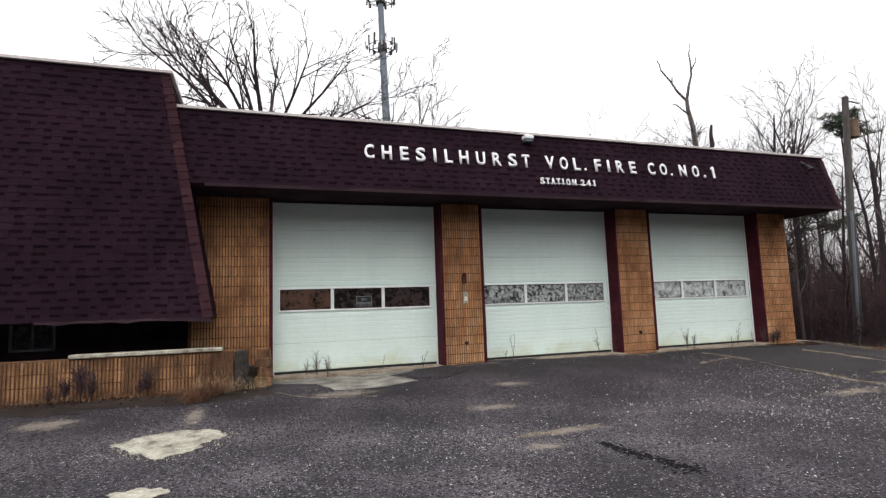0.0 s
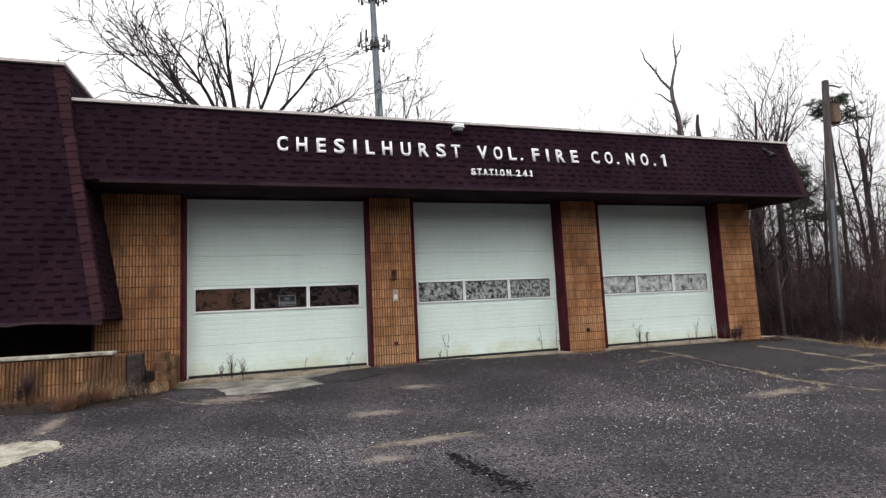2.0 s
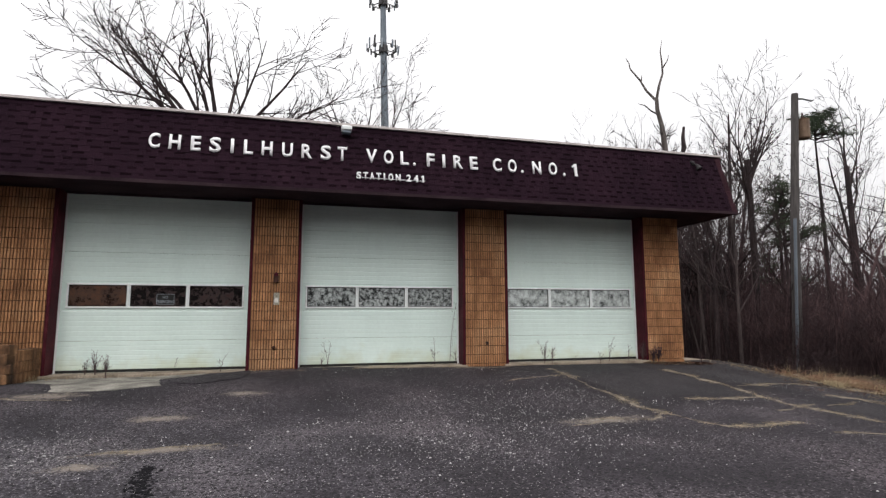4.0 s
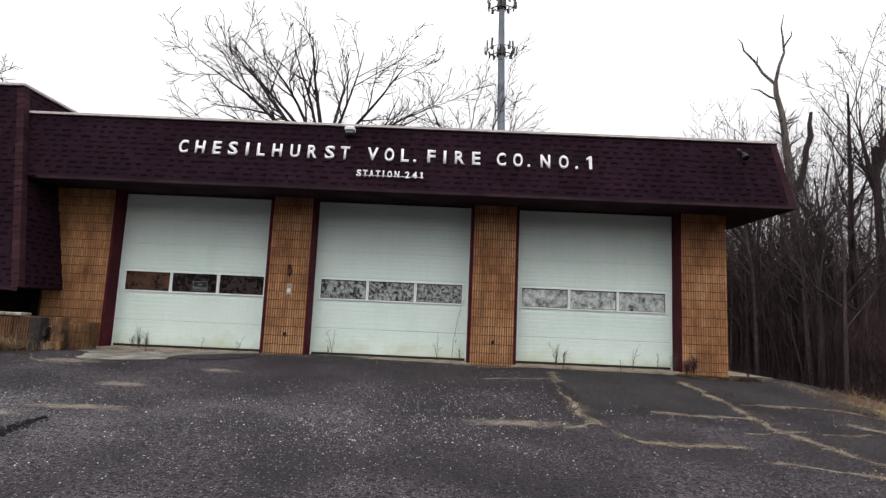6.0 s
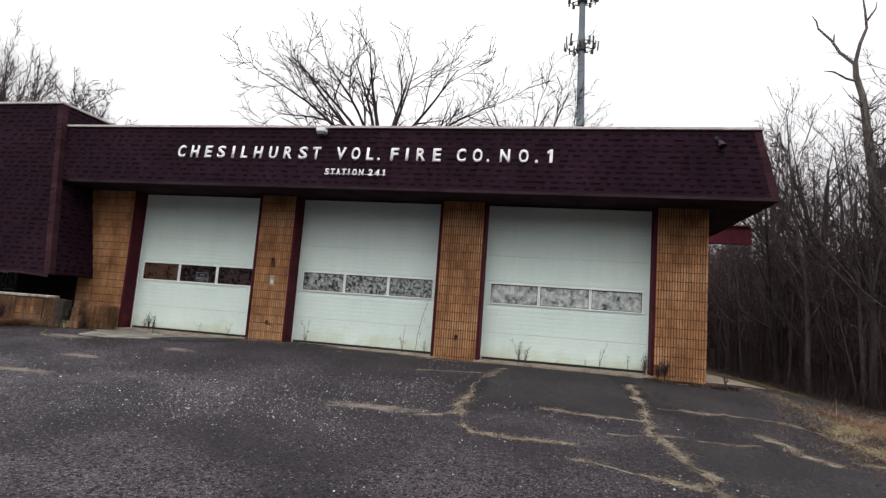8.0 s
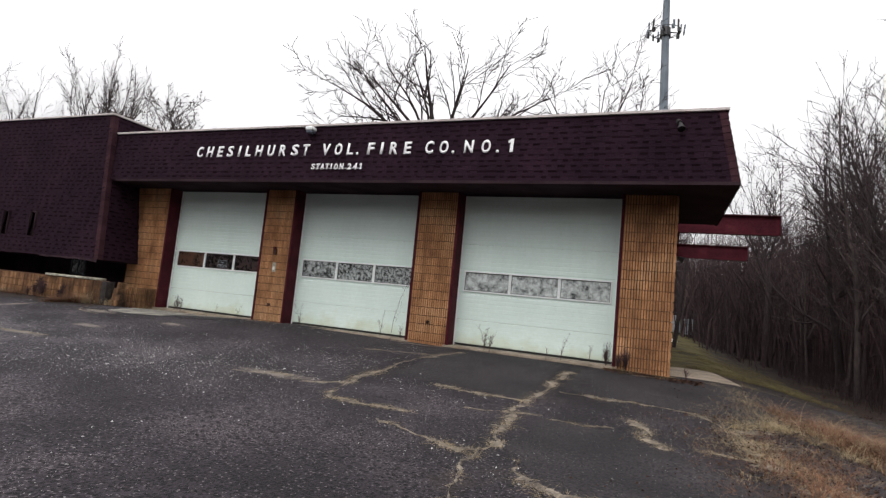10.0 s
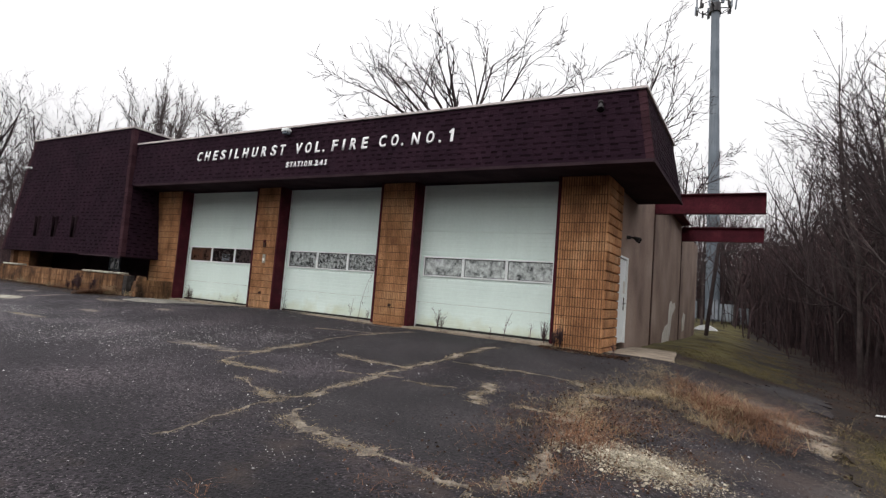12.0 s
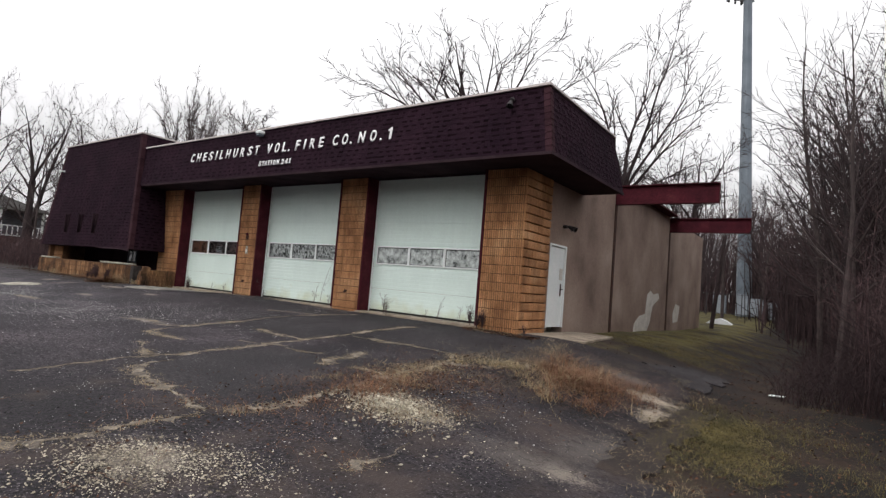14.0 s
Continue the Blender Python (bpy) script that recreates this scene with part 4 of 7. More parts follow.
def panel(bm, u0, v0, u1, v1, lean0=0.0, lean1=0.0):
    """A board in the slope's plane between two across lines and two up lines; lean shifts the upper corners."""
    ps = [a + u * (u0 - a.x) + v * v0, a + u * (u1 - a.x) + v * v0, a + u * (u1 + lean1 - a.x) + v * v1, a + u * (u0 + lean0 - a.x) + v * v1]
    lo, hi = [bm.verts.new(p) for p in ps], [bm.verts.new(p - n * 0.06) for p in ps]
    bm.faces.new(lo)
    bm.faces.new(hi[::-1])
    for i in range(4):
        bm.faces.new((lo[i], hi[i], hi[(i + 1) % 4], lo[(i + 1) % 4]))


top = ring[2][1]
bm = bmesh.new()
dx0, dx1 = M_FRONT[3][0] - M_FRONT[0][0], M_FRONT[2][0] - M_FRONT[1][0]
panel(bm, -9.30, 0, -0.78, up(z0), dx0 * up(z0) / top, dx1 * up(z0) / top)
panel(bm, -9.30 + dx0 * up(z1) / top, up(z1), -0.78 + dx1 * up(z1) / top, top, dx0 * (1 - up(z1) / top), dx1 * (1 - up(z1) / top))
cuts = [None] + edges + [None]
for c0, c1 in zip(cuts[0::2], cuts[1::2]):
    lean0 = dx0 * (up(z1) - up(z0)) / top if c0 is None else 0
    lean1 = dx1 * (up(z1) - up(z0)) / top if c1 is None else 0
    panel(bm, -9.30 + dx0 * up(z0) / top if c0 is None else c0, up(z0), -0.78 + dx1 * up(z0) / top if c1 is None else c1, up(z1), lean0, lean1)
part("front_slope", bm, SHINGLE, big_mansard)
sheathing("side_slope", M_RIGHT, big_mansard)
sheathing("side_slope", M_LEFT, big_mansard)
part("soffit", boxes((-9.25, -0.83, 10.78, 12.34, M_BOT - 0.02, M_BOT + 0.03)), SOFFIT, big_mansard, "dark painted soffit")
torn = []
for k in range(25):
    x = -3.4 + k * 0.109
    drop = 0.03 + 0.05 * max(0, noise.noise((x * 3.1, 4, 1))) + 0.06 * max(0, (x + 1.5) / 0.7)
    torn += [(x, 10.728, M_BOT + 0.012), (x, 10.715, M_BOT - drop), (x, 10.735, M_BOT - drop - 0.004)]
part("torn_drip_edge", from_lists("torn_drip_edge", torn, [(3 * k + c, 3 * k + c + 1, 3 * k + c + 4, 3 * k + c + 3) for k in range(24) for c in (0, 1)]), SOFFIT, big_mansard, "torn sagging strip along the mansard's lower edge")
part("coping", boxes((-8.70, -1.52, 11.075, 11.24, M_TOP - 0.012, M_TOP + 0.045), (-1.70, -1.518, 11.24, 15.2, M_TOP - 0.012, M_TOP + 0.045), (-8.702, -8.52, 11.24, 15.2, M_TOP - 0.012, M_TOP + 0.045), bevel=0.006), COPING, big_mansard, "pale weathered metal coping")
part("parapet", boxes((-1.70, -1.58, 11.20, 15.2, 5.4, M_TOP - 0.013), (-8.62, -8.52, 11.20, 15.2, 4.0, M_TOP - 0.013), (-8.52, -1.70, 15.1, 15.2, 4.4, M_TOP - 0.013)), SHINGLE, big_mansard)
part("deck", boxes((-8.5, -1.72, 11.25, 15.1, 6.05, 6.12)), ROOFING, big_mansard)
for s in SLOTS:
    y = 10.74 + (11.14 - 10.74) * (2.68 - M_BOT) / (M_TOP - M_BOT)
    win = part("slot_window", boxes((s - 0.16, s - 0.13, y - 0.06, y + 0.35, z0 - 0.02, z1 + 0.03), (s + 0.13, s + 0.16, y - 0.06, y + 0.35, z0 - 0.02, z1 + 0.03),
                                    (s - 0.16, s + 0.16, y + 0.0, y + 0.35, z1, z1 + 0.03), (s - 0.16, s + 0.16, y - 0.05, y + 0.35, z0 - 0.03, z0), bevel=0.004), SOFFIT, big_mansard, "narrow dark slot window")
    part("pane", boxes((s - 0.13, s + 0.13, y + 0.22, y + 0.23, z0, z1)), PANE_BLACK, win)
low_window = thing("window_1", pose(-3.92, 12.30, 1.22), "small grey-framed window in the shaded wall", "window", kind="structure")
part("window_frame", boxes((-0.36, 0.36, 0, 0.06, 0, 0.05), (-0.36, 0.36, 0, 0.06, 0.62, 0.67), (-0.36, -0.31, 0.001, 0.06, 0.05, 0.62), (0.31, 0.36, 0.001, 0.06, 0.05, 0.62), (-0.02, 0.02, 0.01, 0.05, 0.05, 0.62), bevel=0.004), GALV, low_window)
part("pane", boxes((-0.31, -0.02, 0.025, 0.032, 0.05, 0.62)), PANE_BLACK, low_window)
part("pane", boxes((0.02, 0.31, 0.025, 0.032, 0.05, 0.62)), PANE_BLACK, low_window)

# ---- lettering on the fascia ----
def fascia_y(z):
    return 11.06 + 0.24 * (z - G_BOT) / (G_TOP - G_BOT)


sign = thing("fascia_sign", pose(0, 0, 0), "raised white capital letters across the maroon shingle fascia", "sign")
LEAN = math.degrees(math.atan2(0.24, G_TOP - G_BOT))
TEXT = "CHESILHURSTVOL.FIRECO.NO.1"
AT = (2.16, 2.53, 2.91, 3.27, 3.59, 3.90, 4.26, 4.66, 5.05, 5.44, 5.78, 6.40, 6.77, 7.12, 7.34, 7.71, 8.01, 8.34, 8.71, 9.27, 9.64, 9.88, 10.25, 10.66, 10.94, 11.23)
WIDE = {"I": 0.062, ".": 0.065, "1": 0.125, "V": 0.235, "L": 0.18, "E": 0.185, "F": 0.18, "T": 0.2, "C": 0.205}
def numeral_one(height, depth, parent, m):
    """A figure one with a short flag, as a raised letter."""
    s = height / 0.315
    ring = [(-0.012 * s, 0), (0.055 * s, 0), (0.055 * s, height), (0.0, height), (-0.07 * s, height * 0.80), (-0.055 * s, height * 0.68), (-0.012 * s, height * 0.78)]
    return part("letter", prism(bmesh.new(), ring, 1, -depth, 0), LETTER, parent, "", m)


for ch, x in zip(TEXT, AT):
    if ch == "1":
        numeral_one(0.315, 0.018, sign, pose(x, fascia_y(4.88) - 0.022, 4.88, -LEAN))
        continue
    lettering(ch, 0.315, 0.018, 0.026, LETTER, "letter", sign, pose(x, fascia_y(4.88) - 0.022, 4.88, -LEAN), "", WIDE.get(ch, 0.215))
station = thing("station_sign", pose(0, 0, 0), "small raised white letters on a thin rail", "sign")
for ch, x in zip("STATION241", (6.13, 6.27, 6.41, 6.55, 6.67, 6.81, 6.97, 7.20, 7.36, 7.51)):
    if ch == "1":
        numeral_one(0.155, 0.02, station, pose(x, fascia_y(4.49) - 0.030, 4.49, -LEAN))
        continue
    lettering(ch, 0.155, 0.02, 0.032, LETTER, "letter", station, pose(x, fascia_y(4.49) - 0.030, 4.49, -LEAN), "", {"I": 0.032, "1": 0.06}.get(ch, 0.105))
part("rail", boxes((6.2, 7.56, fascia_y(4.5) - 0.028, fascia_y(4.5) - 0.012, 4.515, 4.526)), LETTER, station, "thin pale mounting rail")

# ---- side wall: door, columns, cantilevered beams ----
side_door = thing("door_1", pose(14.60, 14.19, FLOOR), "white painted steel side door, shut", "door", kind="structure")
part("leaf", boxes((-0.06, -0.015, -0.45, 0.45, 0.01, 2.06), bevel=0.004), WHITETRIM, side_door)
part("door_frame", boxes((-0.12, 0.03, -0.53, -0.455, 0, 2.12), (-0.12, 0.03, 0.455, 0.53, 0, 2.12), (-0.12, 0.031, -0.53, 0.53, 2.065, 2.12), bevel=0.005), WHITETRIM, side_door, "white steel frame")
handle = part("door_handle", boxes((-0.015, 0.0, 0.30, 0.36, 0.80, 1.12), bevel=0.004), RUST, side_door, "rusty lock plate")
part("lever", tube(bmesh.new(), [(0.0, 0.33, 0.98), (0.05, 0.33, 0.98), (0.055, 0.24, 0.98)], [0.012, 0.012, 0.010]), DARKMETAL, handle)
part("bolt_plate", boxes((-0.015, -0.008, 0.22, 0.42, 1.22, 1.52)), BAREPATCH, side_door, "pale worn plate")
patch("door_pad", [(14.62, 12.15), (14.66, 15.5), (15.75, 15.6), (16.05, 12.6), (15.5, 12.05)], 0.0, 0.2, PADCONCRETE, "sandy stained concrete pad at the side door", "concrete pad", jag=0.03)


def ibeam(bm, x0, x1, yc, z0, z1, width, t=0.03):
    ring = [(yc - width / 2, z0), (yc + width / 2, z0), (yc + width / 2, z0 + t), (yc + t / 2, z0 + t), (yc + t / 2, z1 - t), (yc + width / 2, z1 - t), (yc + width / 2, z1), (yc - width / 2, z1), (yc - width / 2, z1 - t), (yc - t / 2, z1 - t), (yc - t / 2, z0 + t), (yc - width / 2, z0 + t)]
    return prism(bm, ring, 0, x0, x1)


for yc, x1 in ((18.52, 17.62), (25.85, 17.68)):
    beam = thing("steel_beam", pose(0, 0, 0), "dark red steel beam jutting from the side wall", "beam", "steel beams")
    part("girder", ibeam(bmesh.new(), 13.6, x1, yc, 4.37, 4.98, 0.22), REDSTEEL, beam)
    part("end_plate", boxes((x1, x1 + 0.015, yc - 0.11, yc + 0.11, 4.37, 4.98)), REDSTEEL, beam)
    part("column", boxes((14.36, 14.64, yc - 0.095, yc + 0.095, -0.4, 4.365)), RUST, beam, "dark rusted steel column in the wall joint")
SCARS = (((21.1, 0.06), (22.7, 0.03), (23.3, 0.5), (23.6, 1.15), (24.6, 1.5), (24.4, 1.7), (23.7, 1.62), (23.2, 1.75), (22.8, 1.6), (22.6, 0.85), (21.8, 0.78), (21.2, 0.5)),
         ((27.2, 0.45), (28.1, 0.5), (28.4, 1.2), (27.6, 1.3), (27.1, 0.9)))
for ring in SCARS:
    bm = bmesh.new()
    prism(bm, [(y + 0.05 * noise.noise((y * 3, z * 3, 0)), z) for y, z in ring], 0, 14.615, 14.628)
    patch_ob = part("plaster_scar", bm, BAREPATCH, None)
    tagged(patch_ob, "pale bare patch where stucco fell off", "plaster patch")
eave = part("eave_channel", boxes((14.28, 14.98, 20.0, 25.72, 5.024, 5.08), bevel=0.01), REDSTEEL, None)
tagged(eave, "dark red steel eave over the side wall", "eave", kind="structure")
lean_post = part("leaning_post", tube(bmesh.new(), [(15.15, 33.7, -0.2), (15.65, 33.6, 5.2)], [0.11, 0.10], 10), DARKBARK, None)
tagged(lean_post, "dark leaning post behind the building", "post")
vent = part("roof_vent", prism(bmesh.new(), [(16.6, 4.6), (18.6, 4.6), (18.2, 5.05), (17.4, 5.35), (16.9, 5.1)], 0, 12.6, 14.2), ROOFING, None)
tagged(vent, "grey metal hood on the low rear roof", "roof vent")


def flood(name, x, y, z, turn, label, body, heads=1, size=1.0, tilt=0.0):
    lamp = thing(name, pose(x, y, z, tilt, 0, turn) @ Matrix.Scale(size, 4), label, "floodlight")
    part("mount", tube(bmesh.new(), [(0, 0.10, 0), (0, 0, 0)], [0.05, 0.045], 12), body, lamp)
    for i in range(heads):
        dx = (i - (heads - 1) / 2) * 0.2
        bm = tube(bmesh.new(), [(dx * 0.4, 0, 0), (dx, -0.06, -0.01), (dx, -0.10, -0.02)], [0.02, 0.02, 0.03], 8)
        tube(bm, [(dx, -0.08, -0.01), (dx, -0.14, -0.04), (dx, -0.20, -0.075)], [0.035, 0.05, 0.075], 12)
        part("lamp_head", bm, body, lamp)
        part("lens", tube(bmesh.new(), [(dx, -0.201, -0.0755), (dx, -0.204, -0.077)], [0.066, 0.064], 12), PANE_BLACK, lamp)
    return lamp


sec = thing("security_light", pose(5.86, 11.22, 5.53), "small white box light at the top of the fascia", "light fixture")
part("housing", boxes((-0.11, 0.11, -0.16, 0.05, 0.0, 0.10), bevel=0.02), WHITETRIM, sec)
part("cover", boxes((-0.09, 0.09, -0.14, 0.03, -0.06, 0.0), bevel=0.015), GALV, sec, "grey lens cover")
part("bracket", boxes((-0.03, 0.03, 0.05, 0.10, -0.10, 0.06)), DARKMETAL, sec)
flood("floodlight", 14.62, 11.20, 5.44, 15, "weathered dark floodlight on the fascia near its end", LAMPMETAL, 1, 1.1, 30)
flood("floodlight", 14.72, 14.42, 3.12, 90, "dark double floodlight on the stucco beside the door", DARKMETAL, 2)
flood("floodlight", -8.45, 10.98, 5.12, -10, "pale double floodlight on the deep mansard", WHITETRIM, 2)
alarm = thing("alarm_bell", pose(4.49, FACE_Y, 2.42), "small dark red alarm light on the block pier", "alarm")
part("base", boxes((-0.05, 0.05, -0.05, 0, -0.09, 0.07), bevel=0.008), RUST, alarm)
part("dome", tube(bmesh.new(), [(0, -0.04, 0.05), (0, -0.04, 0.10), (0, -0.04, 0.13)], [0.045, 0.042, 0.015], 12), REDSTEEL, alarm)
plate = thing("switch_plate", pose(4.51, FACE_Y, 1.98), "pale key-switch plate on the block pier", "switch")
part("plate", boxes((-0.06, 0.06, -0.025, 0, -0.13, 0.13), bevel=0.006), CONCRETE, plate)
part("cover", boxes((-0.04, 0.04, -0.035, -0.025, -0.08, 0.02), bevel=0.004), BAREPATCH, plate)
for x, z in ((4.49, 0.95), (9.28, 0.97)):
    pipe = part("pipe_stub", tube(bmesh.new(), [(x, FACE_Y + 0.02, z), (x, FACE_Y - 0.05, z), (x, FACE_Y - 0.07, z - 0.03)], [0.035, 0.035, 0.03], 10), RUST, None)
    tagged(pipe, "rusty capped pipe stub in the block pier", "pipe", "pipe stubs")

# ---- cracks, dead grass, grit and rubble on the lot ----


def blades(name, spots, material, label, category, seed, segs=2):
    """Grass blades: spots are (x, y, spread, count, height, droop). One joined object."""
    rg, verts, faces = random.Random(seed), [], []
    for x, y, spread, count, height, droop in spots:
        for _ in range(int(count * 1.4)):
            r, t = spread * math.sqrt(rg.random()), rg.uniform(0, 2 * math.pi)
            bx, by = x + r * math.cos(t), y + r * math.sin(t)
            bz = ground_z(bx, by) - 0.01
            h, w, a = height * rg.uniform(0.45, 1.2), rg.uniform(0.0011, 0.0030) * (1 + height), rg.uniform(0, 2 * math.pi)
            d, out = droop * rg.uniform(0.3, 1.3), (math.cos(a), math.sin(a))
            side = (-out[1] * w, out[0] * w)
            k = len(verts)
            for i in range(segs + 1):
                s = i / segs
                px, py, pz = bx + out[0] * h * d * s * s, by + out[1] * h * d * s * s, bz + h * (s - 0.35 * min(d, 1.6) * s * s)
                f = 1 - 0.8 * s
                verts += [(px + side[0] * f, py + side[1] * f, pz), (px - side[0] * f, py - side[1] * f, pz)]
            for i in range(segs):
                faces.append((k + 2 * i, k + 2 * i + 1, k + 2 * i + 3, k + 2 * i + 2))
    ob = part(name, from_lists(name, verts, faces), material, None)
    return tagged(ob, label, category, kind="stuff")


crack_spots, crack_crumbs, crack_rng = [], [], random.Random(21)


def crack(width, grassy, *pts):
    """A soil-filled crack along a few knots: a ragged low ribbon, crumbs along its edges and matted dead grass over it."""
    fine, verts, faces = [], [], []
    for (x0, y0), (x1, y1) in zip(pts, pts[1:]):
        n = max(2, int(math.hypot(x1 - x0, y1 - y0) / 0.035))
        fine += [(x0 + (x1 - x0) * i / n, y0 + (y1 - y0) * i / n) for i in range(n)]
    fine.append(pts[-1])
    for i, (x, y) in enumerate(fine):
        x += 0.10 * noise.noise((x * 2.3, y * 2.3, 2)) + 0.04 * noise.noise((x * 11, y * 11, 2))
        y += 0.10 * noise.noise((x * 2.3, y * 2.3, 8)) + 0.04 * noise.noise((x * 11, y * 11, 8))
        q, p = fine[min(i + 1, len(fine) - 1)], fine[max(i - 1, 0)]
        dx, dy = q[0] - p[0], q[1] - p[1]
        ln = math.hypot(dx, dy) or 1
        full = max(0.06, 0.60 + 1.5 * noise.noise((x * 1.7, y * 1.7, 14)) + 0.5 * noise.noise((x * 5, y * 5, 3)))
        wa = width * full * max(0.03, 0.30 + 0.8 * noise.noise((x * 6, y * 6, 11)) + 1.1 * noise.noise((x * 23, y * 23, 1)))
        wb = width * full * max(0.03, 0.30 + 0.8 * noise.noise((x * 6, y * 6, 17)) + 1.1 * noise.noise((x * 23, y * 23, 6)))
        if i in (0, len(fine) - 1):
            wa = wb = 0.01
        for s in (-wa, 0, wb):
            px, py = x - dy / ln * s, y + dx / ln * s
            verts.append((px, py, ground_z(px, py) + (0.012 if s == 0 else 0.002)))
        for _ in range(2 + int(3 * full)):
            off = crack_rng.gauss(0, width * full * 0.75)
            cx, cy = x - dy / ln * off, y + dx / ln * off
            crack_crumbs.append((cx, cy, ground_z(cx, cy) - 0.001, crack_rng.uniform(0.004, 0.013)))
        if crack_rng.random() < grassy * min(1, 1.3 * full):
            crack_spots.append((x, y, width * full * 0.95, int(5 + 14 * full), 0.045, 2.8))
    for i in range(len(fine) - 1):
        for c in (0, 1):
            faces.append((3 * i + c, 3 * i + c + 1, 3 * i + c + 4, 3 * i + c + 3))
    ob = part("crack", from_lists("crack", verts, faces), DRYSOIL, lot)
    return ob


crack(0.15, 0.95, (12.96, 10.6), (12.92, 9.3), (12.84, 8.2), (12.80, 7.2), (12.88, 6.0), (12.97, 5.3))
crack(0.06, 0.12, (12.97, 5.3), (12.98, 4.8), (13.0, 4.4), (13.08, 3.9), (13.2, 3.3))
crack(0.12, 0.8, (10.5, 11.3), (10.4, 10.3), (10.2, 9.0), (10.2, 7.9), (10.25, 6.95))
crack(0.10, 0.4, (10.22, 6.95), (9.81, 6.62), (9.24, 6.80), (8.51, 6.45))
crack(0.07, 0.4, (10.25, 6.95), (10.36, 6.47), (10.6, 6.03))
crack(0.12, 0.8, (10.6, 6.05), (11.1, 5.98), (11.72, 5.95))
crack(0.11, 0.7, (11.65, 5.42), (12.0, 5.28), (12.35, 5.10), (12.72, 5.05), (12.95, 5.1))
crack(0.13, 0.9, (11.3, 7.78), (11.75, 7.66), (12.2, 7.68), (12.78, 7.68))
crack(0.10, 0.6, (12.2, 6.79), (12.5, 6.80))
crack(0.10, 0.8, (12.66, 6.84), (13.15, 7.05))
crack(0.10, 0.7, (13.27, 6.95), (13.65, 6.9), (14.0, 7.03))
crack(0.15, 0.95, (13.1, 8.6), (13.5, 8.65), (13.95, 8.78), (14.5, 9.05), (15.0, 9.1), (15.38, 8.45), (15.53, 7.8))
crack(0.20, 1.0, (15.53, 7.8), (15.62, 6.9), (15.75, 6.0), (15.85, 5.4), (15.95, 4.7), (15.85, 4.2))
crack(0.20, 1.0, (14.17, 7.7), (14.38, 7.35), (14.33, 6.95), (14.6, 6.4))
crack(0.09, 0.8, (14.95, 6.75), (15.2, 6.72), (15.5, 6.7))
crack(0.09, 0.4, (13.32, 4.95), (13.43, 4.65), (13.6, 4.4))
crack(0.15, 0.6, (13.55, 4.45), (13.83, 4.33), (14.4, 4.23), (14.9, 4.16), (15.22, 4.08), (15.75, 4.1))
crack(0.13, 0.9, (15.47, 8.15), (15.93, 8.75), (16.2, 9.7))
crack(0.14, 0.7, (15.8, 4.0), (15.75, 3.6), (15.82, 3.0), (15.7, 2.4), (15.6, 1.7))
crack(0.10, 0.5, (17.45, 4.2), (17.42, 4.6), (17.4, 5.0))
crack(0.06, 0.3, (8.99, 9.75), (9.6, 10.0), (10.3, 10.15))
crack(0.05, 0.2, (2.9, 6.35), (3.5, 6.42), (4.1, 6.5))
crack(0.10, 0.5, (3.9, 11.75), (4.5, 11.7), (5.1, 11.8))
crack(0.10, 0.6, (13.2, 11.85), (14.0, 11.75), (14.8, 11.85))
crack(0.08, 0.4, (8.4, 11.8), (9.2, 11.75), (10.0, 11.9))
crack(0.05, 0.1, (0.2, 9.9), (0.9, 9.3), (1.8, 9.1))
blades("crack_grass", crack_spots, STRAW, "short dead straw-coloured grass rooted in the cracks", "dead grass", 31)

rng = random.Random(77)
sedge_spots = [(rng.uniform(16.2, 17.6), rng.uniform(8.7, 11.0), 0.16, 12, 0.2, 2.4) for _ in range(18)]
sedge_spots += [(17.15 + rng.gauss(0, 0.36), 9.6 + rng.gauss(0, 0.5), 0.22, 56, 0.33, 2.5) for _ in range(40)]
sedge_spots += [(15.95 + rng.gauss(0, 0.25), 6.3 + rng.gauss(0, 0.5), 0.2, 22, 0.20, 1.6) for _ in range(26)]
sedge_spots += [(16.1 + rng.gauss(0, 0.7), 5.9 + rng.gauss(0, 1.5), 0.25, 16, 0.09, 2.2) for _ in range(64)]
sedge_spots += [(rng.uniform(-4.5, -0.5), 10.58 - abs(rng.gauss(0, 0.12)), 0.15, 14, 0.2, 1.5) for _ in range(60)]
sedge_spots += [(-0.75 - 0.25 * k + rng.gauss(0, 0.09), 10.45 - 0.8 * k + rng.gauss(0, 0.08), 0.13, 34, 0.44 - 0.28 * k, 1.8) for k in [rng.random() for _ in range(34)]]
sedge_spots += [(15.9 + rng.gauss(0, 0.4), 7.2 + rng.gauss(0, 1.0), 0.22, 16, 0.12, 2.2) for _ in range(36)]
blades("dead_grass_clump", sedge_spots, SEDGE, "russet dead grass clumps at the edge of the lot", "dead grass", 41, 3)
straw_spots = [(rng.uniform(15.4, 17.6), rng.uniform(7.0, 11.6), 0.25, 9, 0.12, 2.4) for _ in range(40)]
straw_spots += [(15.7 + rng.gauss(0, 0.35), 7.2 + rng.gauss(0, 0.9), 0.2, 20, 0.09, 2.2) for _ in range(50)]
straw_spots += [(15.5 + 0.75 * s + rng.gauss(0, 0.08), 8.5 + 0.8 * s + rng.gauss(0, 0.08), 0.14, 16, 0.2, 2.2) for s in [rng.random() for _ in range(22)]]
straw_spots += [(16.15 - 0.3 * s + rng.gauss(0, 0.1), 9.3 + 2.6 * s + rng.gauss(0, 0.1), 0.16, 8, 0.12, 2.5) for s in [rng.random() for _ in range(26)]]
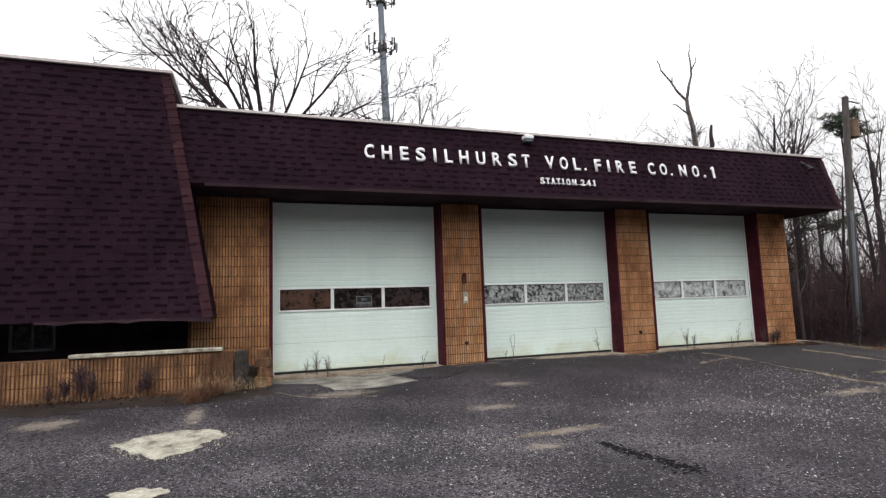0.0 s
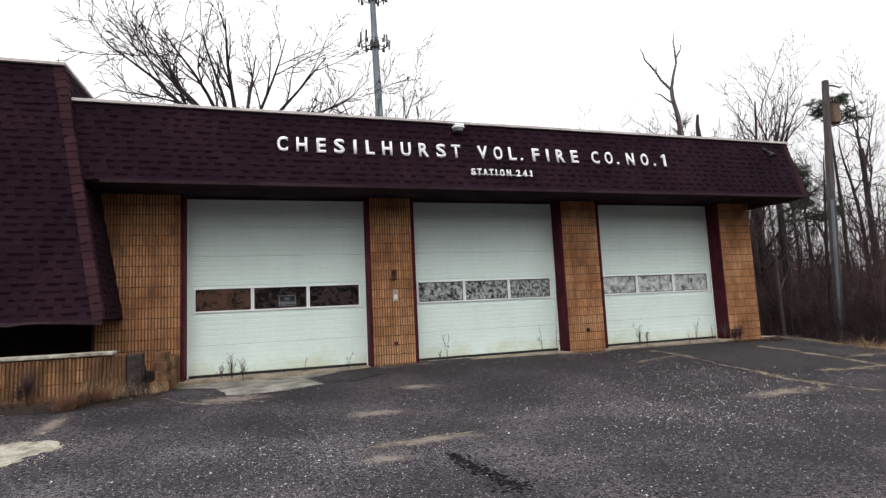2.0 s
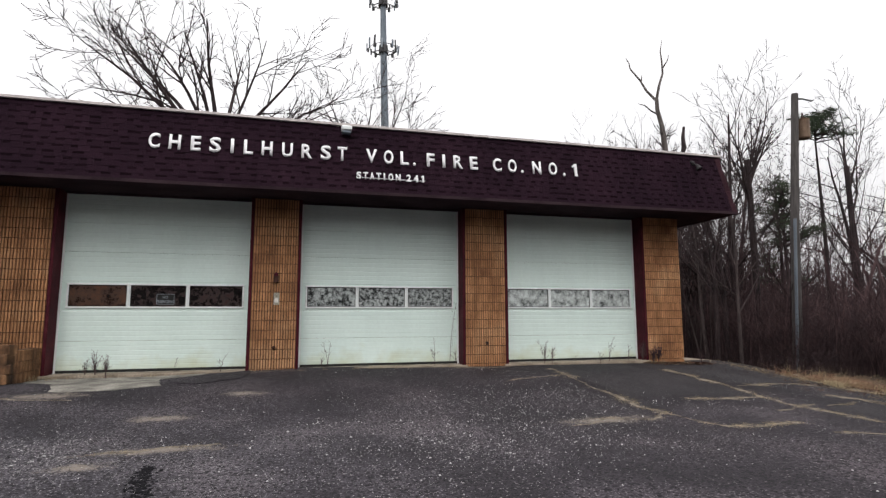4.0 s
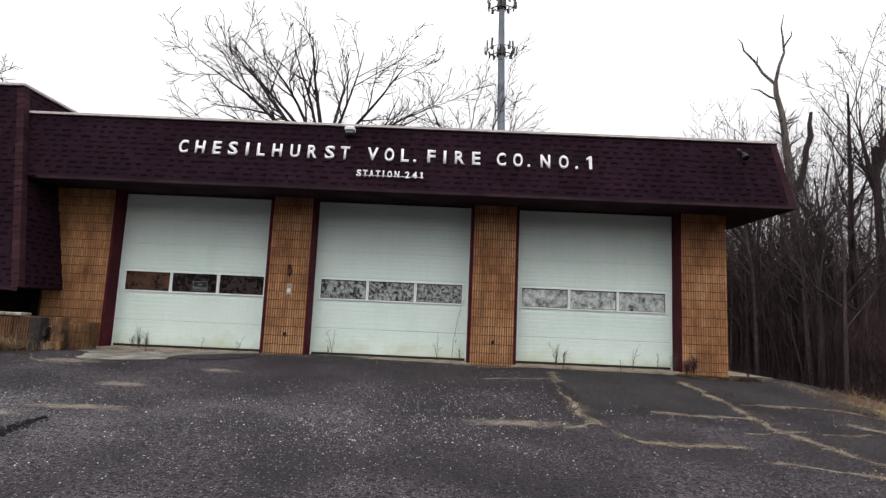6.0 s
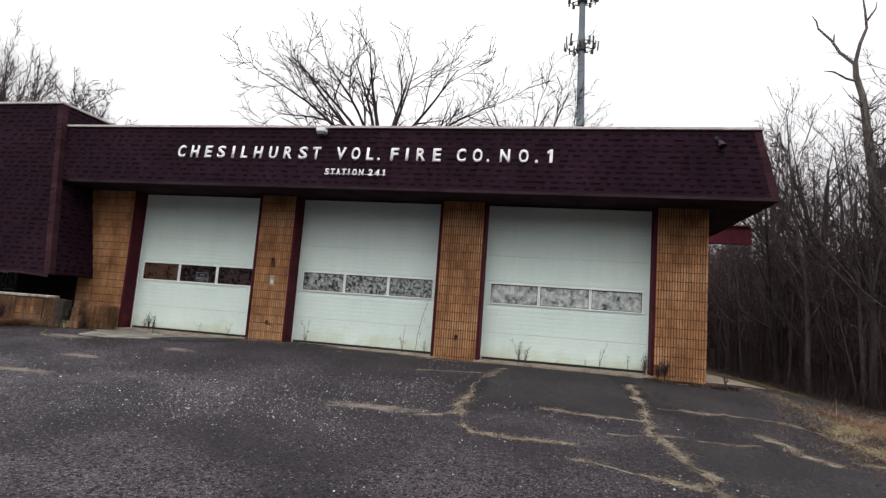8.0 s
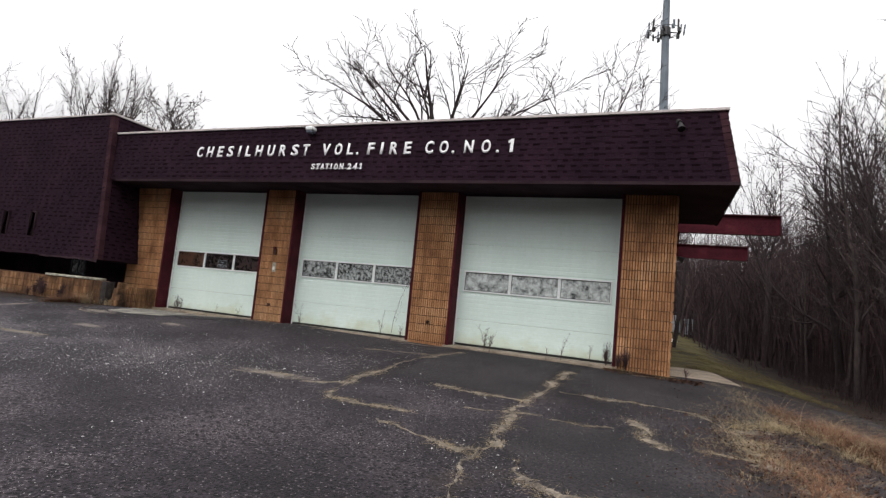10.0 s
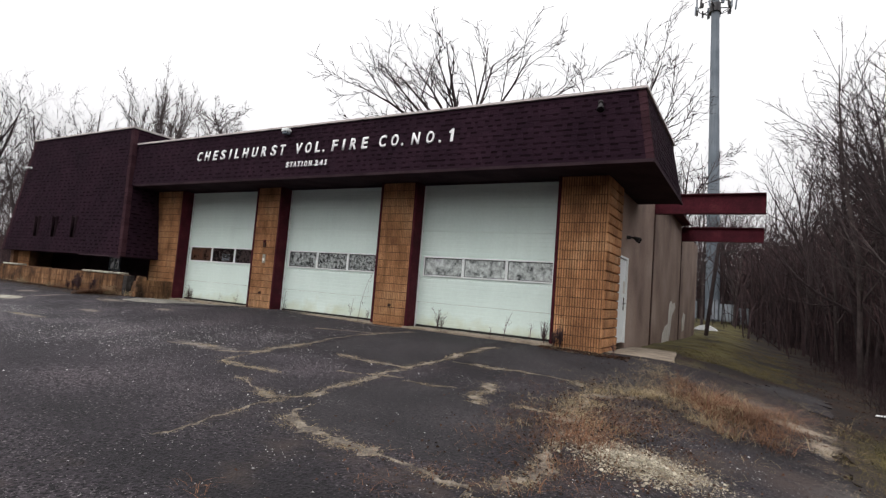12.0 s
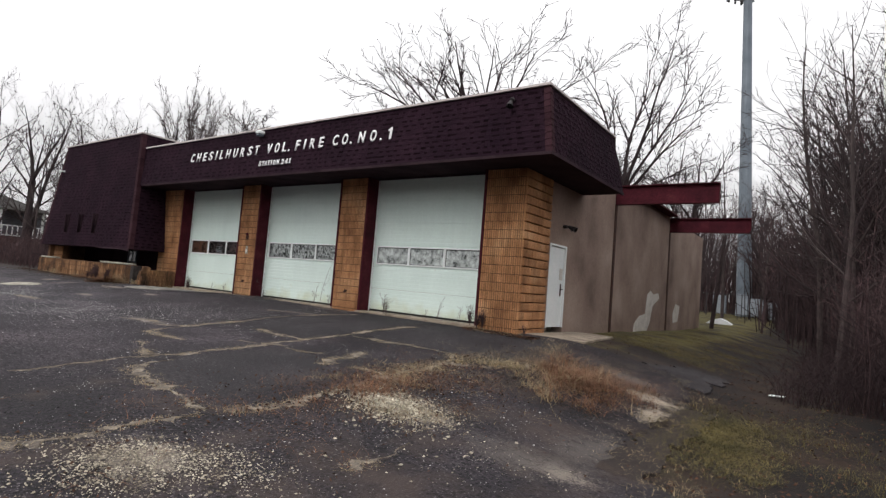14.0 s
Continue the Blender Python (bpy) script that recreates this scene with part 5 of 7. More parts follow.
straw_spots += [(16.35 + 0.9 * s + rng.gauss(0, 0.06), 8.9 - 0.7 * s + rng.gauss(0, 0.06), 0.1, 12, 0.2, 2.2) for s in [rng.random() for _ in range(16)]]
straw_spots += [(16.6 + rng.gauss(0, 0.35), 5.8 + rng.gauss(0, 0.3), 0.2, 10, 0.07, 2.4) for _ in range(60)]
straw_spots += [(17.2 + rng.gauss(0, 0.6), 10.0 + rng.gauss(0, 0.7), 0.1, 5, 0.5, 1.3) for _ in range(16)]
straw_spots += [(x + rng.gauss(0, 0.18), y + rng.gauss(0, 0.1), 0.12, 26, h, 0.9) for x, y, h in ((-0.72, 10.48, 0.42), (-0.78, 10.2, 0.22), (-2.7, 10.55, 0.14), (-1.9, 10.58, 0.1), (0.3, 11.6, 0.16), (0.0, 10.6, 0.25), (-6.5, 10.5, 0.3), (-4.5, 10.5, 0.25)) for _ in range(4)]
straw_spots += [(rng.uniform(-9, -0.4), 10.56 + rng.gauss(0, 0.06), 0.1, 10, 0.14, 1.3) for _ in range(46)]
straw_spots += [(rng.uniform(13.5, 14.9), 11.92 + rng.gauss(0, 0.06), 0.1, 16, 0.12, 1.4) for _ in range(16)]
straw_spots += [(rng.uniform(0, 14), 11.9 + rng.gauss(0, 0.08), 0.08, 5, 0.13, 1.0) for _ in range(40)]
tangle = random.Random(91)
straw_spots += [(17.0 + tangle.gauss(0, 0.55), 9.6 + tangle.gauss(0, 0.7), 0.25, 9, 0.5, 3.0) for _ in range(14)]
straw_spots += [(15.9 + tangle.gauss(0, 0.3), 11.2 + tangle.gauss(0, 0.45), 0.2, 7, 0.14, 2.6) for _ in range(16)]
blades("straw_grass", straw_spots, STRAW, "bent dead straw grass along the lot's margins", "dead grass", 42, 3)
green_spots = []
for _ in range(900):
    if rng.random() < 0.55:
        s = rng.random() ** 1.6
        x, y = rng.uniform(15.4, 18.2 + s), 14.6 + 25 * s
    else:
        x, y = rng.uniform(18.7, 23.0), rng.uniform(1.5, 12.5)
        if x < lot_edge(y) + 0.35 or noise.noise((x * 0.8, y * 0.8, 4)) < 0.12:
            continue
    if noise.noise((x * 0.5, y * 0.5, 4)) > -0.12:
        green_spots.append((x, y, 0.35, 30, 0.085, 1.5))
green_spots += [(19.2 + rng.gauss(0, 0.30), 9.5 + rng.gauss(0, 0.85), 0.28, 60, 0.075, 1.9) for _ in range(120)]
wild = random.Random(92)
green_spots += [(20.1 + wild.gauss(0, 0.5), 10.4 + wild.gauss(0, 1.3), 0.3, 40, 0.075, 1.9) for _ in range(30)]
green_spots += [(17.2 + wild.gauss(0, 0.7), 15.6 + abs(wild.gauss(0, 1.6)), 0.35, 36, 0.07, 1.7) for _ in range(60)]
blades("turf_grass", green_spots, GREEN, "thin olive winter grass beside the lot", "grass", 43)


def stones(name, spots, material, label, category, seed):
    """Irregular stones: spots are (x, y, z, size). One joined object."""
    rg, verts, faces = random.Random(seed), [], []
    for x, y, z, size in spots:
        k, a0 = len(verts), rg.uniform(0, 6.28)
        hgt = size * rg.uniform(0.5, 0.9)
        if size < 0.02:
            for i in range(4):
                a, r = a0 + i * 1.5708 + rg.uniform(-0.3, 0.3), size * rg.uniform(0.6, 1.2)
                verts.append((x + r * math.cos(a), y + r * math.sin(a), z))
            verts.append((x + size * rg.uniform(-0.4, 0.4), y + size * rg.uniform(-0.4, 0.4), z + hgt))
            faces += [(k + i, k + (i + 1) % 4, k + 4) for i in range(4)]
            continue
        for ring, (rr, zz) in enumerate(((1.0, -0.1), (0.8, 0.55))):
            for i in range(5):
                a = a0 + i * 1.2566 + ring * 0.5 + rg.uniform(-0.25, 0.25)
                r = size * rr * rg.uniform(0.65, 1.2)
                verts.append((x + r * math.cos(a), y + r * math.sin(a), z + hgt * (zz + rg.uniform(-0.12, 0.12))))
        verts.append((x, y, z + hgt * 0.85))
        for i in range(5):
            j = (i + 1) % 5
            faces += [(k + i, k + j, k + 5 + j, k + 5 + i), (k + 5 + i, k + 5 + j, k + 10)]
    ob = part(name, from_lists(name, verts, faces), material, None)
    return tagged(ob, label, category, kind="stuff")


spots = []
for cx, cy, sx, sy, count in ((16.5, 5.75, 0.27, 0.24, 3400), (16.8, 5.75, 0.26, 0.25, 600), (16.55, 3.0, 0.30, 0.26, 3000), (17.0, 3.5, 0.3, 0.16, 900), (17.6, 5.5, 0.5, 0.25, 140), (17.3, 4.6, 0.6, 0.6, 120)):
    for _ in range(count):
        x, y = rng.gauss(cx, sx), rng.gauss(cy, sy)
        e = math.exp(-((x - cx) / sx) ** 2 / 2 - ((y - cy) / sy) ** 2 / 2)
        spots.append((x, y, ground_z(x, y) + 0.05 * e * rng.random(), (0.0042 + 0.0042 * min(3.6, rng.expovariate(1.0))) * rng.uniform(0.8, 1.2) * (0.72 if cy < 4 else 1.0)))
for _ in range(420):
    a, r = rng.uniform(0, 6.28), rng.gauss(1.0, 0.14)
    x, y = -0.98 + 0.60 * r * math.cos(a), 7.6 + 0.50 * r * math.sin(a)
    spots.append((x, y, ground_z(x, y) - 0.001, rng.uniform(0.004, 0.013)))
stones("rubble", spots, STONE, "pale broken rubble spilled on the asphalt", "rubble", 51)
spots = []
while len(spots) < 14000:
    x, y = rng.uniform(-6, 18.4), rng.uniform(0.8, 11.8)
    d = noise.noise((x * 0.45, y * 0.45, 2.2)) + 0.5 * noise.noise((x * 1.4, y * 1.4, 5.2))
    near = 0.75 * math.exp(-((x - 7.0) / 2.2) ** 2 - ((y - 6.3) / 1.2) ** 2) + math.exp(-((x - 2.0) / 0.9) ** 2 - ((y - 6.6) / 0.9) ** 2) + 0.7 * math.exp(-((x - 9.0) / 1.6) ** 2 - ((y - 8.2) / 1.0) ** 2)
    if rng.random() < 0.05 + 0.26 * d + 1.2 * near:
        if x > 10 and y > 7.8 and rng.random() < 0.75 or x > 13 and rng.random() < 0.4:
            continue
        spots.append((x, y, ground_z(x, y) + 0.001, min(0.019, 0.0026 + 0.0030 * rng.expovariate(1.0))))
for _ in range(4200):
    x, y = rng.uniform(13.2, 18.4), rng.uniform(1.6, 9.5)
    if noise.noise((x * 1.1, y * 1.1, 7.2)) > -0.1:
        spots.append((x, y, ground_z(x, y) + 0.002, rng.uniform(0.0025, 0.007)))
stones("crack_crumbs", crack_crumbs, DRYSOIL, "crumbs of dry soil along the cracks", "soil", 50)
stones("loose_grit", spots, GRIT, "loose pale grit scattered over the asphalt", "gravel", 52)
spots = []
for _ in range(9000):
    x, y = rng.uniform(-5, 19), rng.uniform(0.3, 11.8)
    spots.append((x, y, ground_z(x, y) - 0.002, rng.uniform(0.006, 0.016)))
tar = []
for _ in range(560):
    s = rng.random()
    tar.append((3.62 + 0.20 * s + rng.gauss(0, 0.03 + 0.055 * s), 5.75 - 1.2 * s + rng.gauss(0, 0.05)))
stones("tar_repair", [(x, y, ground_z(x, y) - 0.004, rng.uniform(0.008, 0.026)) for x, y in tar], TAR, "black crumbled tar repair in the asphalt", "tar repair", 59)
sandy = []
for cx, cy, sx, sy, count in ((18.05, 10.6, 0.25, 0.14, 300), (18.3, 9.9, 0.16, 0.35, 300), (18.1, 9.3, 0.15, 0.2, 200), (18.2, 7.5, 0.25, 0.8, 300), (15.2, 12.0, 0.5, 0.12, 300)):
    for _ in range(count):
        x, y = rng.gauss(cx, sx), rng.gauss(cy, sy)
        if x < lot_edge(y) - 0.02:
            sandy.append((x, y, ground_z(x, y) - 0.002, rng.uniform(0.004, 0.009)))
stones("washed_sand", sandy, SAND, "pale sand washed over the edge of the lot", "sand", 54)
edge_spots = []
for _ in range(190):
    y = rng.uniform(1.5, 12.2) if rng.random() < 0.75 else rng.uniform(1.5, 8)
    x = lot_edge(y) + rng.gauss(0.08, 0.22)
    edge_spots.append((x, y, 0.14, 9, rng.uniform(0.04, 0.09), 2.0))
edge_spots += [(19.35 + tangle.gauss(0, 0.35), 8.4 + tangle.gauss(0, 1.1), 0.22, 14, tangle.uniform(0.05, 0.11), 2.0) for _ in range(10)]
blades("edge_grass", edge_spots, STRAW, "matted dead grass along the asphalt's edge", "dead grass", 44)


def leaves(name, count, region, seed, label):
    """Fallen leaves: small folded scraps lying on the ground."""
    rg, verts, faces = random.Random(seed), [], []
    while count:
        x, y = region(rg)
        count -= 1
        z, s, a = ground_z(x, y) - (0.03 if x > lot_edge(min(y, 12.2)) or y > 12.3 else -0.004), rg.uniform(0.012, 0.034) * (0.6 if name == "lot_leaves" else 1), rg.uniform(0, 6.28)
        c, d, k = math.cos(a) * s, math.sin(a) * s, len(verts)
        verts += [(x - c, y - d, z + rg.uniform(0, 0.02)), (x - d * 0.6, y + c * 0.6, z + rg.uniform(0.005, 0.03)), (x + c, y + d, z + rg.uniform(0, 0.025)), (x + d * 0.6, y - c * 0.6, z + rg.uniform(0.005, 0.03))]
        faces += [(k, k + 1, k + 2), (k, k + 2, k + 3)]
    ob = part(name, from_lists(name, verts, faces), LEAF, None)
    return tagged(ob, label, "fallen leaves", kind="stuff")


def verge(rg):
    while True:
        x, y = rg.uniform(15.2, 25), 1.5 + 26 * rg.random() ** 1.3
        if (x > lot_edge(min(y, 12.2)) - 0.1 or y > 12.4) and noise.noise((x * 0.9, y * 0.9, 6)) > -0.15 - 0.1 * (x - 18) and (x > 18.4 or y < 12.4 or rg.random() < 0.3):
            return x, y


def planter_foot(rg):
    return rg.uniform(-10.5, 0.2), 10.66 - abs(rg.gauss(0, 0.35))


def lot_margin(rg):
    return 16.1 + rg.gauss(0, 0.7), 7.0 + rg.gauss(0, 2.0)


leaves("fallen_leaves", 10000, verge, 55, "brown fallen leaves matted over the verge")
leaves("pier_leaves", 1100, lambda rg: (rg.uniform(13.4, 15.3), 11.98 - abs(rg.gauss(0, 0.16))), 58, "rusty fallen leaves drifted against the end pier")
leaves("planter_leaves", 1500, planter_foot, 57, "brown leaves drifted against the planter")
leaves("lot_leaves", 2600, lot_margin, 56, "brown leaf scraps caught on the asphalt")
stones("asphalt_aggregate", spots, ASPHALT, "coarse dark aggregate worn out of the asphalt", "gravel", 53)

litter = part("litter_sheet", boxes((-0.14, 0.14, -0.04, 0.05, 0, 0.02), bevel=0.006), WHITETRIM, None, "", pose(19.55, 13.4, ground_z(19.55, 13.4) - 0.01, 4, -5, -25))
tagged(litter, "crumpled white litter in the grass", "litter")
heap = part("tarp_heap", prism(bmesh.new(), [(-0.7, 0), (0.8, 0), (0.5, 0.2), (0.1, 0.36), (-0.3, 0.25)], 1, -0.4, 0.4), SIDING, None, "", pose(14.7, 39.4, ground_z(14.7, 39.4) - 0.05))
tagged(heap, "white plastic heap on the far grass", "tarp")


def weed(x, y, height, stems, seed):
    """A dry weed: thin stems with short side twigs."""
    rg, bm = random.Random(seed), bmesh.new()
    for _ in range(stems):
        a, lean = rg.uniform(0, 6.28), rg.uniform(0.02, 0.28)
        h = height * rg.uniform(0.6, 1.0)
        pts = [Vector((lean * h * s * s * math.cos(a), lean * h * s * s * math.sin(a), h * s)) for s in (0, 0.35, 0.7, 1)]
        tube(bm, pts, [0.006, 0.005, 0.004, 0.002], 3, False)
        for _ in range(int(7 * h / 0.6)):
            s = rg.uniform(0.3, 1)
            q = pts[0].lerp(pts[3], s)
            t = rg.uniform(0, 6.28)
            tube(bm, [q, q + Vector((math.cos(t), math.sin(t), 0.9)) * rg.uniform(0.05, 0.14) * (1.2 - s * 0.6)], [0.003, 0.0015], 3, False)
    ob = part("dry_weed", bm, BRUSH, None, "", pose(x, y, ground_z(x, y) - 0.02))
    return tagged(ob, "thin dry weed standing before the garage doors", "weed", "dry weeds")


for k, (x, h, n) in enumerate(((0.95, 0.42, 7), (1.15, 0.56, 11), (1.36, 0.5, 9), (2.55, 0.42, 1), (3.45, 0.42, 2), (5.62, 0.62, 2), (5.5, 0.35, 3), (8.02, 0.7, 2), (8.35, 1.55, 1), (8.55, 0.5, 3), (10.75, 0.62, 9), (10.9, 0.45, 6), (11.6, 0.22, 1), (12.5, 0.75, 2), (12.2, 0.3, 2), (13.1, 0.5, 2), (13.45, 0.6, 22))):
    weed(x, 12.12 - 0.08 * (k % 3), h, n, 100 + k)
for k, (x, y, h, n) in enumerate(((13.85, 11.95, 0.5, 34), (13.7, 11.95, 0.4, 24), (-2.65, 10.46, 0.62, 60), (-2.5, 10.44, 0.5, 40), (-2.85, 10.42, 0.42, 40), (-3.05, 10.36, 0.3, 26), (-1.72, 10.5, 0.52, 36), (-1.82, 10.46, 0.34, 26), (15.0, 11.8, 0.3, 8))):
    weed(x, y, h, n, 140 + k)

# ---- trees ----


def limb(rg, store, p, d, length, r0, level, spec):
    """One branch and, along it, its own branches. store[level] collects (points, radii)."""
    n = max(2, min(9, int(length / spec["seg"][level])))
    pts, radii = [p.copy()], [r0]
    tip = max(spec["tip"], r0 * spec["taper"][level])
    for i in range(n):
        d = (d + Vector((rg.gauss(0, 1), rg.gauss(0, 1), rg.gauss(0, 1))) * spec["wander"][level] + Vector((0, 0, spec["rise"][level]))).normalized()
        p = p + d * (length / n)
        pts.append(p.copy())
        radii.append(r0 + (tip - r0) * (i + 1) / n)
    store[level].append((pts, radii))
    if level + 1 >= len(spec["count"]) + 1 or level >= spec["levels"]:
        return
    count = spec["count"][level]
    count = max(1, int(round(count * rg.uniform(0.75, 1.25) * (min(1.3, length / spec["full"][level]) if level else 1))))
    for k in range(count):
        s = spec["start"][level] + (1 - spec["start"][level]) * (k + rg.random()) / count
        x = s * n
        i = min(n - 1, int(x))
        q = pts[i].lerp(pts[i + 1], x - i)
        along = (pts[i + 1] - pts[i]).normalized()
        a = along.orthogonal().normalized()
        a.rotate(Matrix.Rotation(rg.uniform(0, 6.283) if level else k * 2.4 + rg.uniform(-0.5, 0.5), 3, along))
        ang = radians(rg.uniform(*spec["angle"][level]))
        nd = (along * math.cos(ang) + a * math.sin(ang)).normalized()
        rr = (radii[i] + (radii[i + 1] - radii[i]) * (x - i))
        nl = spec["len"][level] * length * (rg.uniform(0.85, 1.1) if level == 0 and spec["even"] else rg.uniform(0.65, 1.15) * (1.15 - 0.55 * s if level == 0 else 1))
        limb(rg, store, q, nd, nl, max(spec["tip"], rr * spec["child"][level]), level + 1, spec)


def tube_lists(items, sides):
    verts, faces = [], []
    for pts, radii in items:
        base = len(verts)
        for i, p in enumerate(pts):
            d = (pts[min(i + 1, len(pts) - 1)] - pts[max(i - 1, 0)])
            a = Vector((d.y, -d.x, 0))
            if a.length < 1e-4:
                a = Vector((1, 0, 0))
            a.normalize()
            b = d.normalized().cross(a)
            for k in range(sides):
                t = 2 * math.pi * k / sides
                q = p + (a * math.cos(t) + b * math.sin(t)) * radii[i]
                verts.append((q.x, q.y, q.z))
        for i in range(len(pts) - 1):
            for k in range(sides):
                k2 = (k + 1) % sides
                faces.append((base + i * sides + k, base + i * sides + k2, base + (i + 1) * sides + k2, base + (i + 1) * sides + k))
    return verts, faces


def tree_meshes(seed, height, girth, spec):
    rg, store = random.Random(seed), [[] for _ in range(6)]
    limb(rg, store, Vector((0, 0, -0.3)), Vector((rg.gauss(0, 0.04), rg.gauss(0, 0.04), 1)).normalized(), height * spec["bole"], girth, 0, spec)
    out = []
    for group in ((0,), (1, 2, 3, 4)):
        verts, faces = [], []
        for level in group:
            v, f = tube_lists(store[level], (8, 5, 4, 3, 3)[level])
            k = len(verts)
            verts += v
            faces += [tuple(k + i for i in q) for q in f]
        out.append(from_lists("trunk" if group[0] == 0 else "crown", verts, faces))
    return out


def tree(m, meshes, label, material, group="", name="bare_tree"):
    ob = thing(name, m, label, "tree", group)
    part("trunk", meshes[0], material, ob)
    part("crown", meshes[1], material, ob)
    return ob


FAN = dict(even=True, bole=0.50, levels=4, count=(11, 8, 6, 4), start=(0.78, 0.18, 0.12, 0.15), seg=(1.2, 1.1, 0.8, 0.5, 0.4), wander=(0.02, 0.06, 0.10, 0.15, 0.2), rise=(0, 0.0, 0.03, 0.04, 0.03),
           angle=((8, 74), (22, 50), (22, 58), (25, 65)), len=(1.06, 0.46, 0.44, 0.5), full=(1, 8, 3.5, 1.4), taper=(0.70, 0.22, 0.28, 0.4, 0.5), child=(0.48, 0.58, 0.60, 0.65), tip=0.015)
UPRIGHT = dict(FAN, even=False, bole=0.62, wander=(0.03, 0.06, 0.08, 0.11, 0.14), count=(12, 8, 6, 3), start=(0.35, 0.2, 0.15, 0.2), angle=((20, 45), (22, 50), (25, 60), (25, 65)), len=(0.62, 0.48, 0.45, 0.5), full=(1, 4.5, 2, 0.9), rise=(0.0, 0.06, 0.05, 0.04, 0.03))
WOOD = dict(FAN, even=False, bole=0.82, count=(16, 6, 5, 2), start=(0.22, 0.15, 0.12, 0.2), angle=((26, 58), (22, 46), (22, 50), (22, 55)), len=(0.42, 0.46, 0.46, 0.5), full=(1, 3.2, 1.4, 0.7), rise=(0.02, 0.10, 0.08, 0.05, 0.03), wander=(0.05, 0.075, 0.09, 0.11, 0.14), taper=(0.15, 0.2, 0.25, 0.4, 0.5), tip=0.0065, seg=(1.0, 0.6, 0.5, 0.5, 0.5))
SAPLING = dict(WOOD, bole=0.9, count=(16, 6, 4, 2), angle=((22, 50), (22, 50), (25, 55), (25, 60)), len=(0.30, 0.42, 0.45, 0.5), taper=(0.15, 0.2, 0.25, 0.3, 0.4), levels=3, tip=0.004)

OPEN = dict(FAN, levels=4, count=(0, 9, 7, 4), start=(0.8, 0.30, 0.15, 0.15), wander=(0.02, 0.075, 0.10, 0.13, 0.16), rise=(0, 0.010, 0.05, 0.05, 0.04), angle=((8, 74), (20, 44), (20, 48), (22, 52)),
            len=(1, 0.38, 0.42, 0.5), full=(1, 11, 3.6, 1.5), taper=(0.7, 0.16, 0.28, 0.4, 0.5), child=(0.5, 0.66, 0.64, 0.68), tip=0.015)
ROUND = dict(OPEN, count=(0, 12, 6, 3), start=(0.8, 0.22, 0.15, 0.15), wander=(0.02, 0.03, 0.05, 0.08, 0.1), rise=(0, 0.01, 0.04, 0.04, 0.03), angle=((8, 74), (10, 24), (14, 30), (18, 36)), len=(1, 0.26, 0.42, 0.5), full=(1, 7, 1.8, 0.8), tip=0.009)


def spreading_meshes(seed, bole, girth, arms, spec=OPEN):
    """An open-grown tree: a short bole and a fan of heavy limbs. arms: (lean to the side, lean back, length, start height, radius)."""
    rg, store = random.Random(seed), [[] for _ in range(6)]
    store[0].append(([Vector((0, 0, -0.4)), Vector((0.05, 0, bole * 0.5)), Vector((0, 0, bole))], [girth * 1.25, girth, girth * 0.8]))
    for side, back, length, z, r in arms:
        d = Vector((math.tan(radians(side)), math.tan(radians(back)), 1)).normalized()
        limb(rg, store, Vector((0, 0, z)), d, length, r * 0.82, 1, spec)
    out = []
    for group in ((0,), (1, 2, 3, 4)):
        verts, faces = [], []
        for level in group:
            v, f = tube_lists(store[level], (10, 6, 4, 3, 3)[level])
            k = len(verts)
            verts += v
            faces += [tuple(k + i for i in q) for q in f]
        out.append(from_lists("trunk" if group[0] == 0 else "crown", verts, faces))
    return out


big = tree(pose(0.4, 31.4, 0.2), spreading_meshes(12, 10.2, 0.5, ((-72, -64, 7.4, 9.7, 0.16), (-64, -46, 6.6, 9.9, 0.15), (-57, -48, 8.2, 9.9, 0.20), (-48, -28, 7.6, 10.0, 0.18), (-41, 8, 8.6, 10.1, 0.20), (-27, -10, 7.6, 10.2, 0.18), (-14, 8, 6.9, 10.3, 0.18), (-5, -8, 7.2, 10.3, 0.22), (5, 8, 7.3, 10.3, 0.21), (14, -8, 6.9, 10.2, 0.16), (33, 8, 7.8, 10.0, 0.18), (43, -6, 8.4, 9.9, 0.20), (54, 6, 7.2, 9.8, 0.16), (64, -4, 5.0, 9.6, 0.12))), "large bare spreading tree with forked dark limbs", DARKBARK)
tree(pose(6.6, 36.5, 0.2, 0, -1, 200), tree_meshes(5, 16.0, 0.24, UPRIGHT), "bare upright tree behind the roof", DARKBARK)
tree(pose(12.6, 38.5, 0.2, 0, 1, 60), tree_meshes(6, 14.5, 0.2, UPRIGHT), "bare upright tree behind the roof", DARKBARK)
tree(pose(8.9, 37.2, 0.2), spreading_meshes(8, 8.6, 0.34, ((-40, 8, 5.4, 7.8, 0.13), (-12, -6, 8.2, 8.4, 0.17), (3, 8, 9.0, 8.5, 0.18), (16, -8, 9.0, 8.4, 0.18), (30, 8, 8.0, 8.2, 0.16), (44, -6, 6.6, 8.0, 0.14), (60, 8, 5.0, 7.6, 0.12), (74, -4, 4.1, 7.2, 0.10))), "bare tree with long sweeping limbs", DARKBARK)
crown_rng = random.Random(8)
dome_arms = [(side + crown_rng.uniform(-2, 2), crown_rng.uniform(-16, 16), (7.7 - 0.06 * abs(side)) * crown_rng.uniform(0.92, 1.03), crown_rng.uniform(4.0, 5.4), 0.08) for side in range(-24, 25, 3)]
tree(pose(-16.9, 21.3, 0.3), spreading_meshes(15, 5.2, 0.28, dome_arms, ROUND), "bare round-crowned tree with fine upright twigs", BARK)
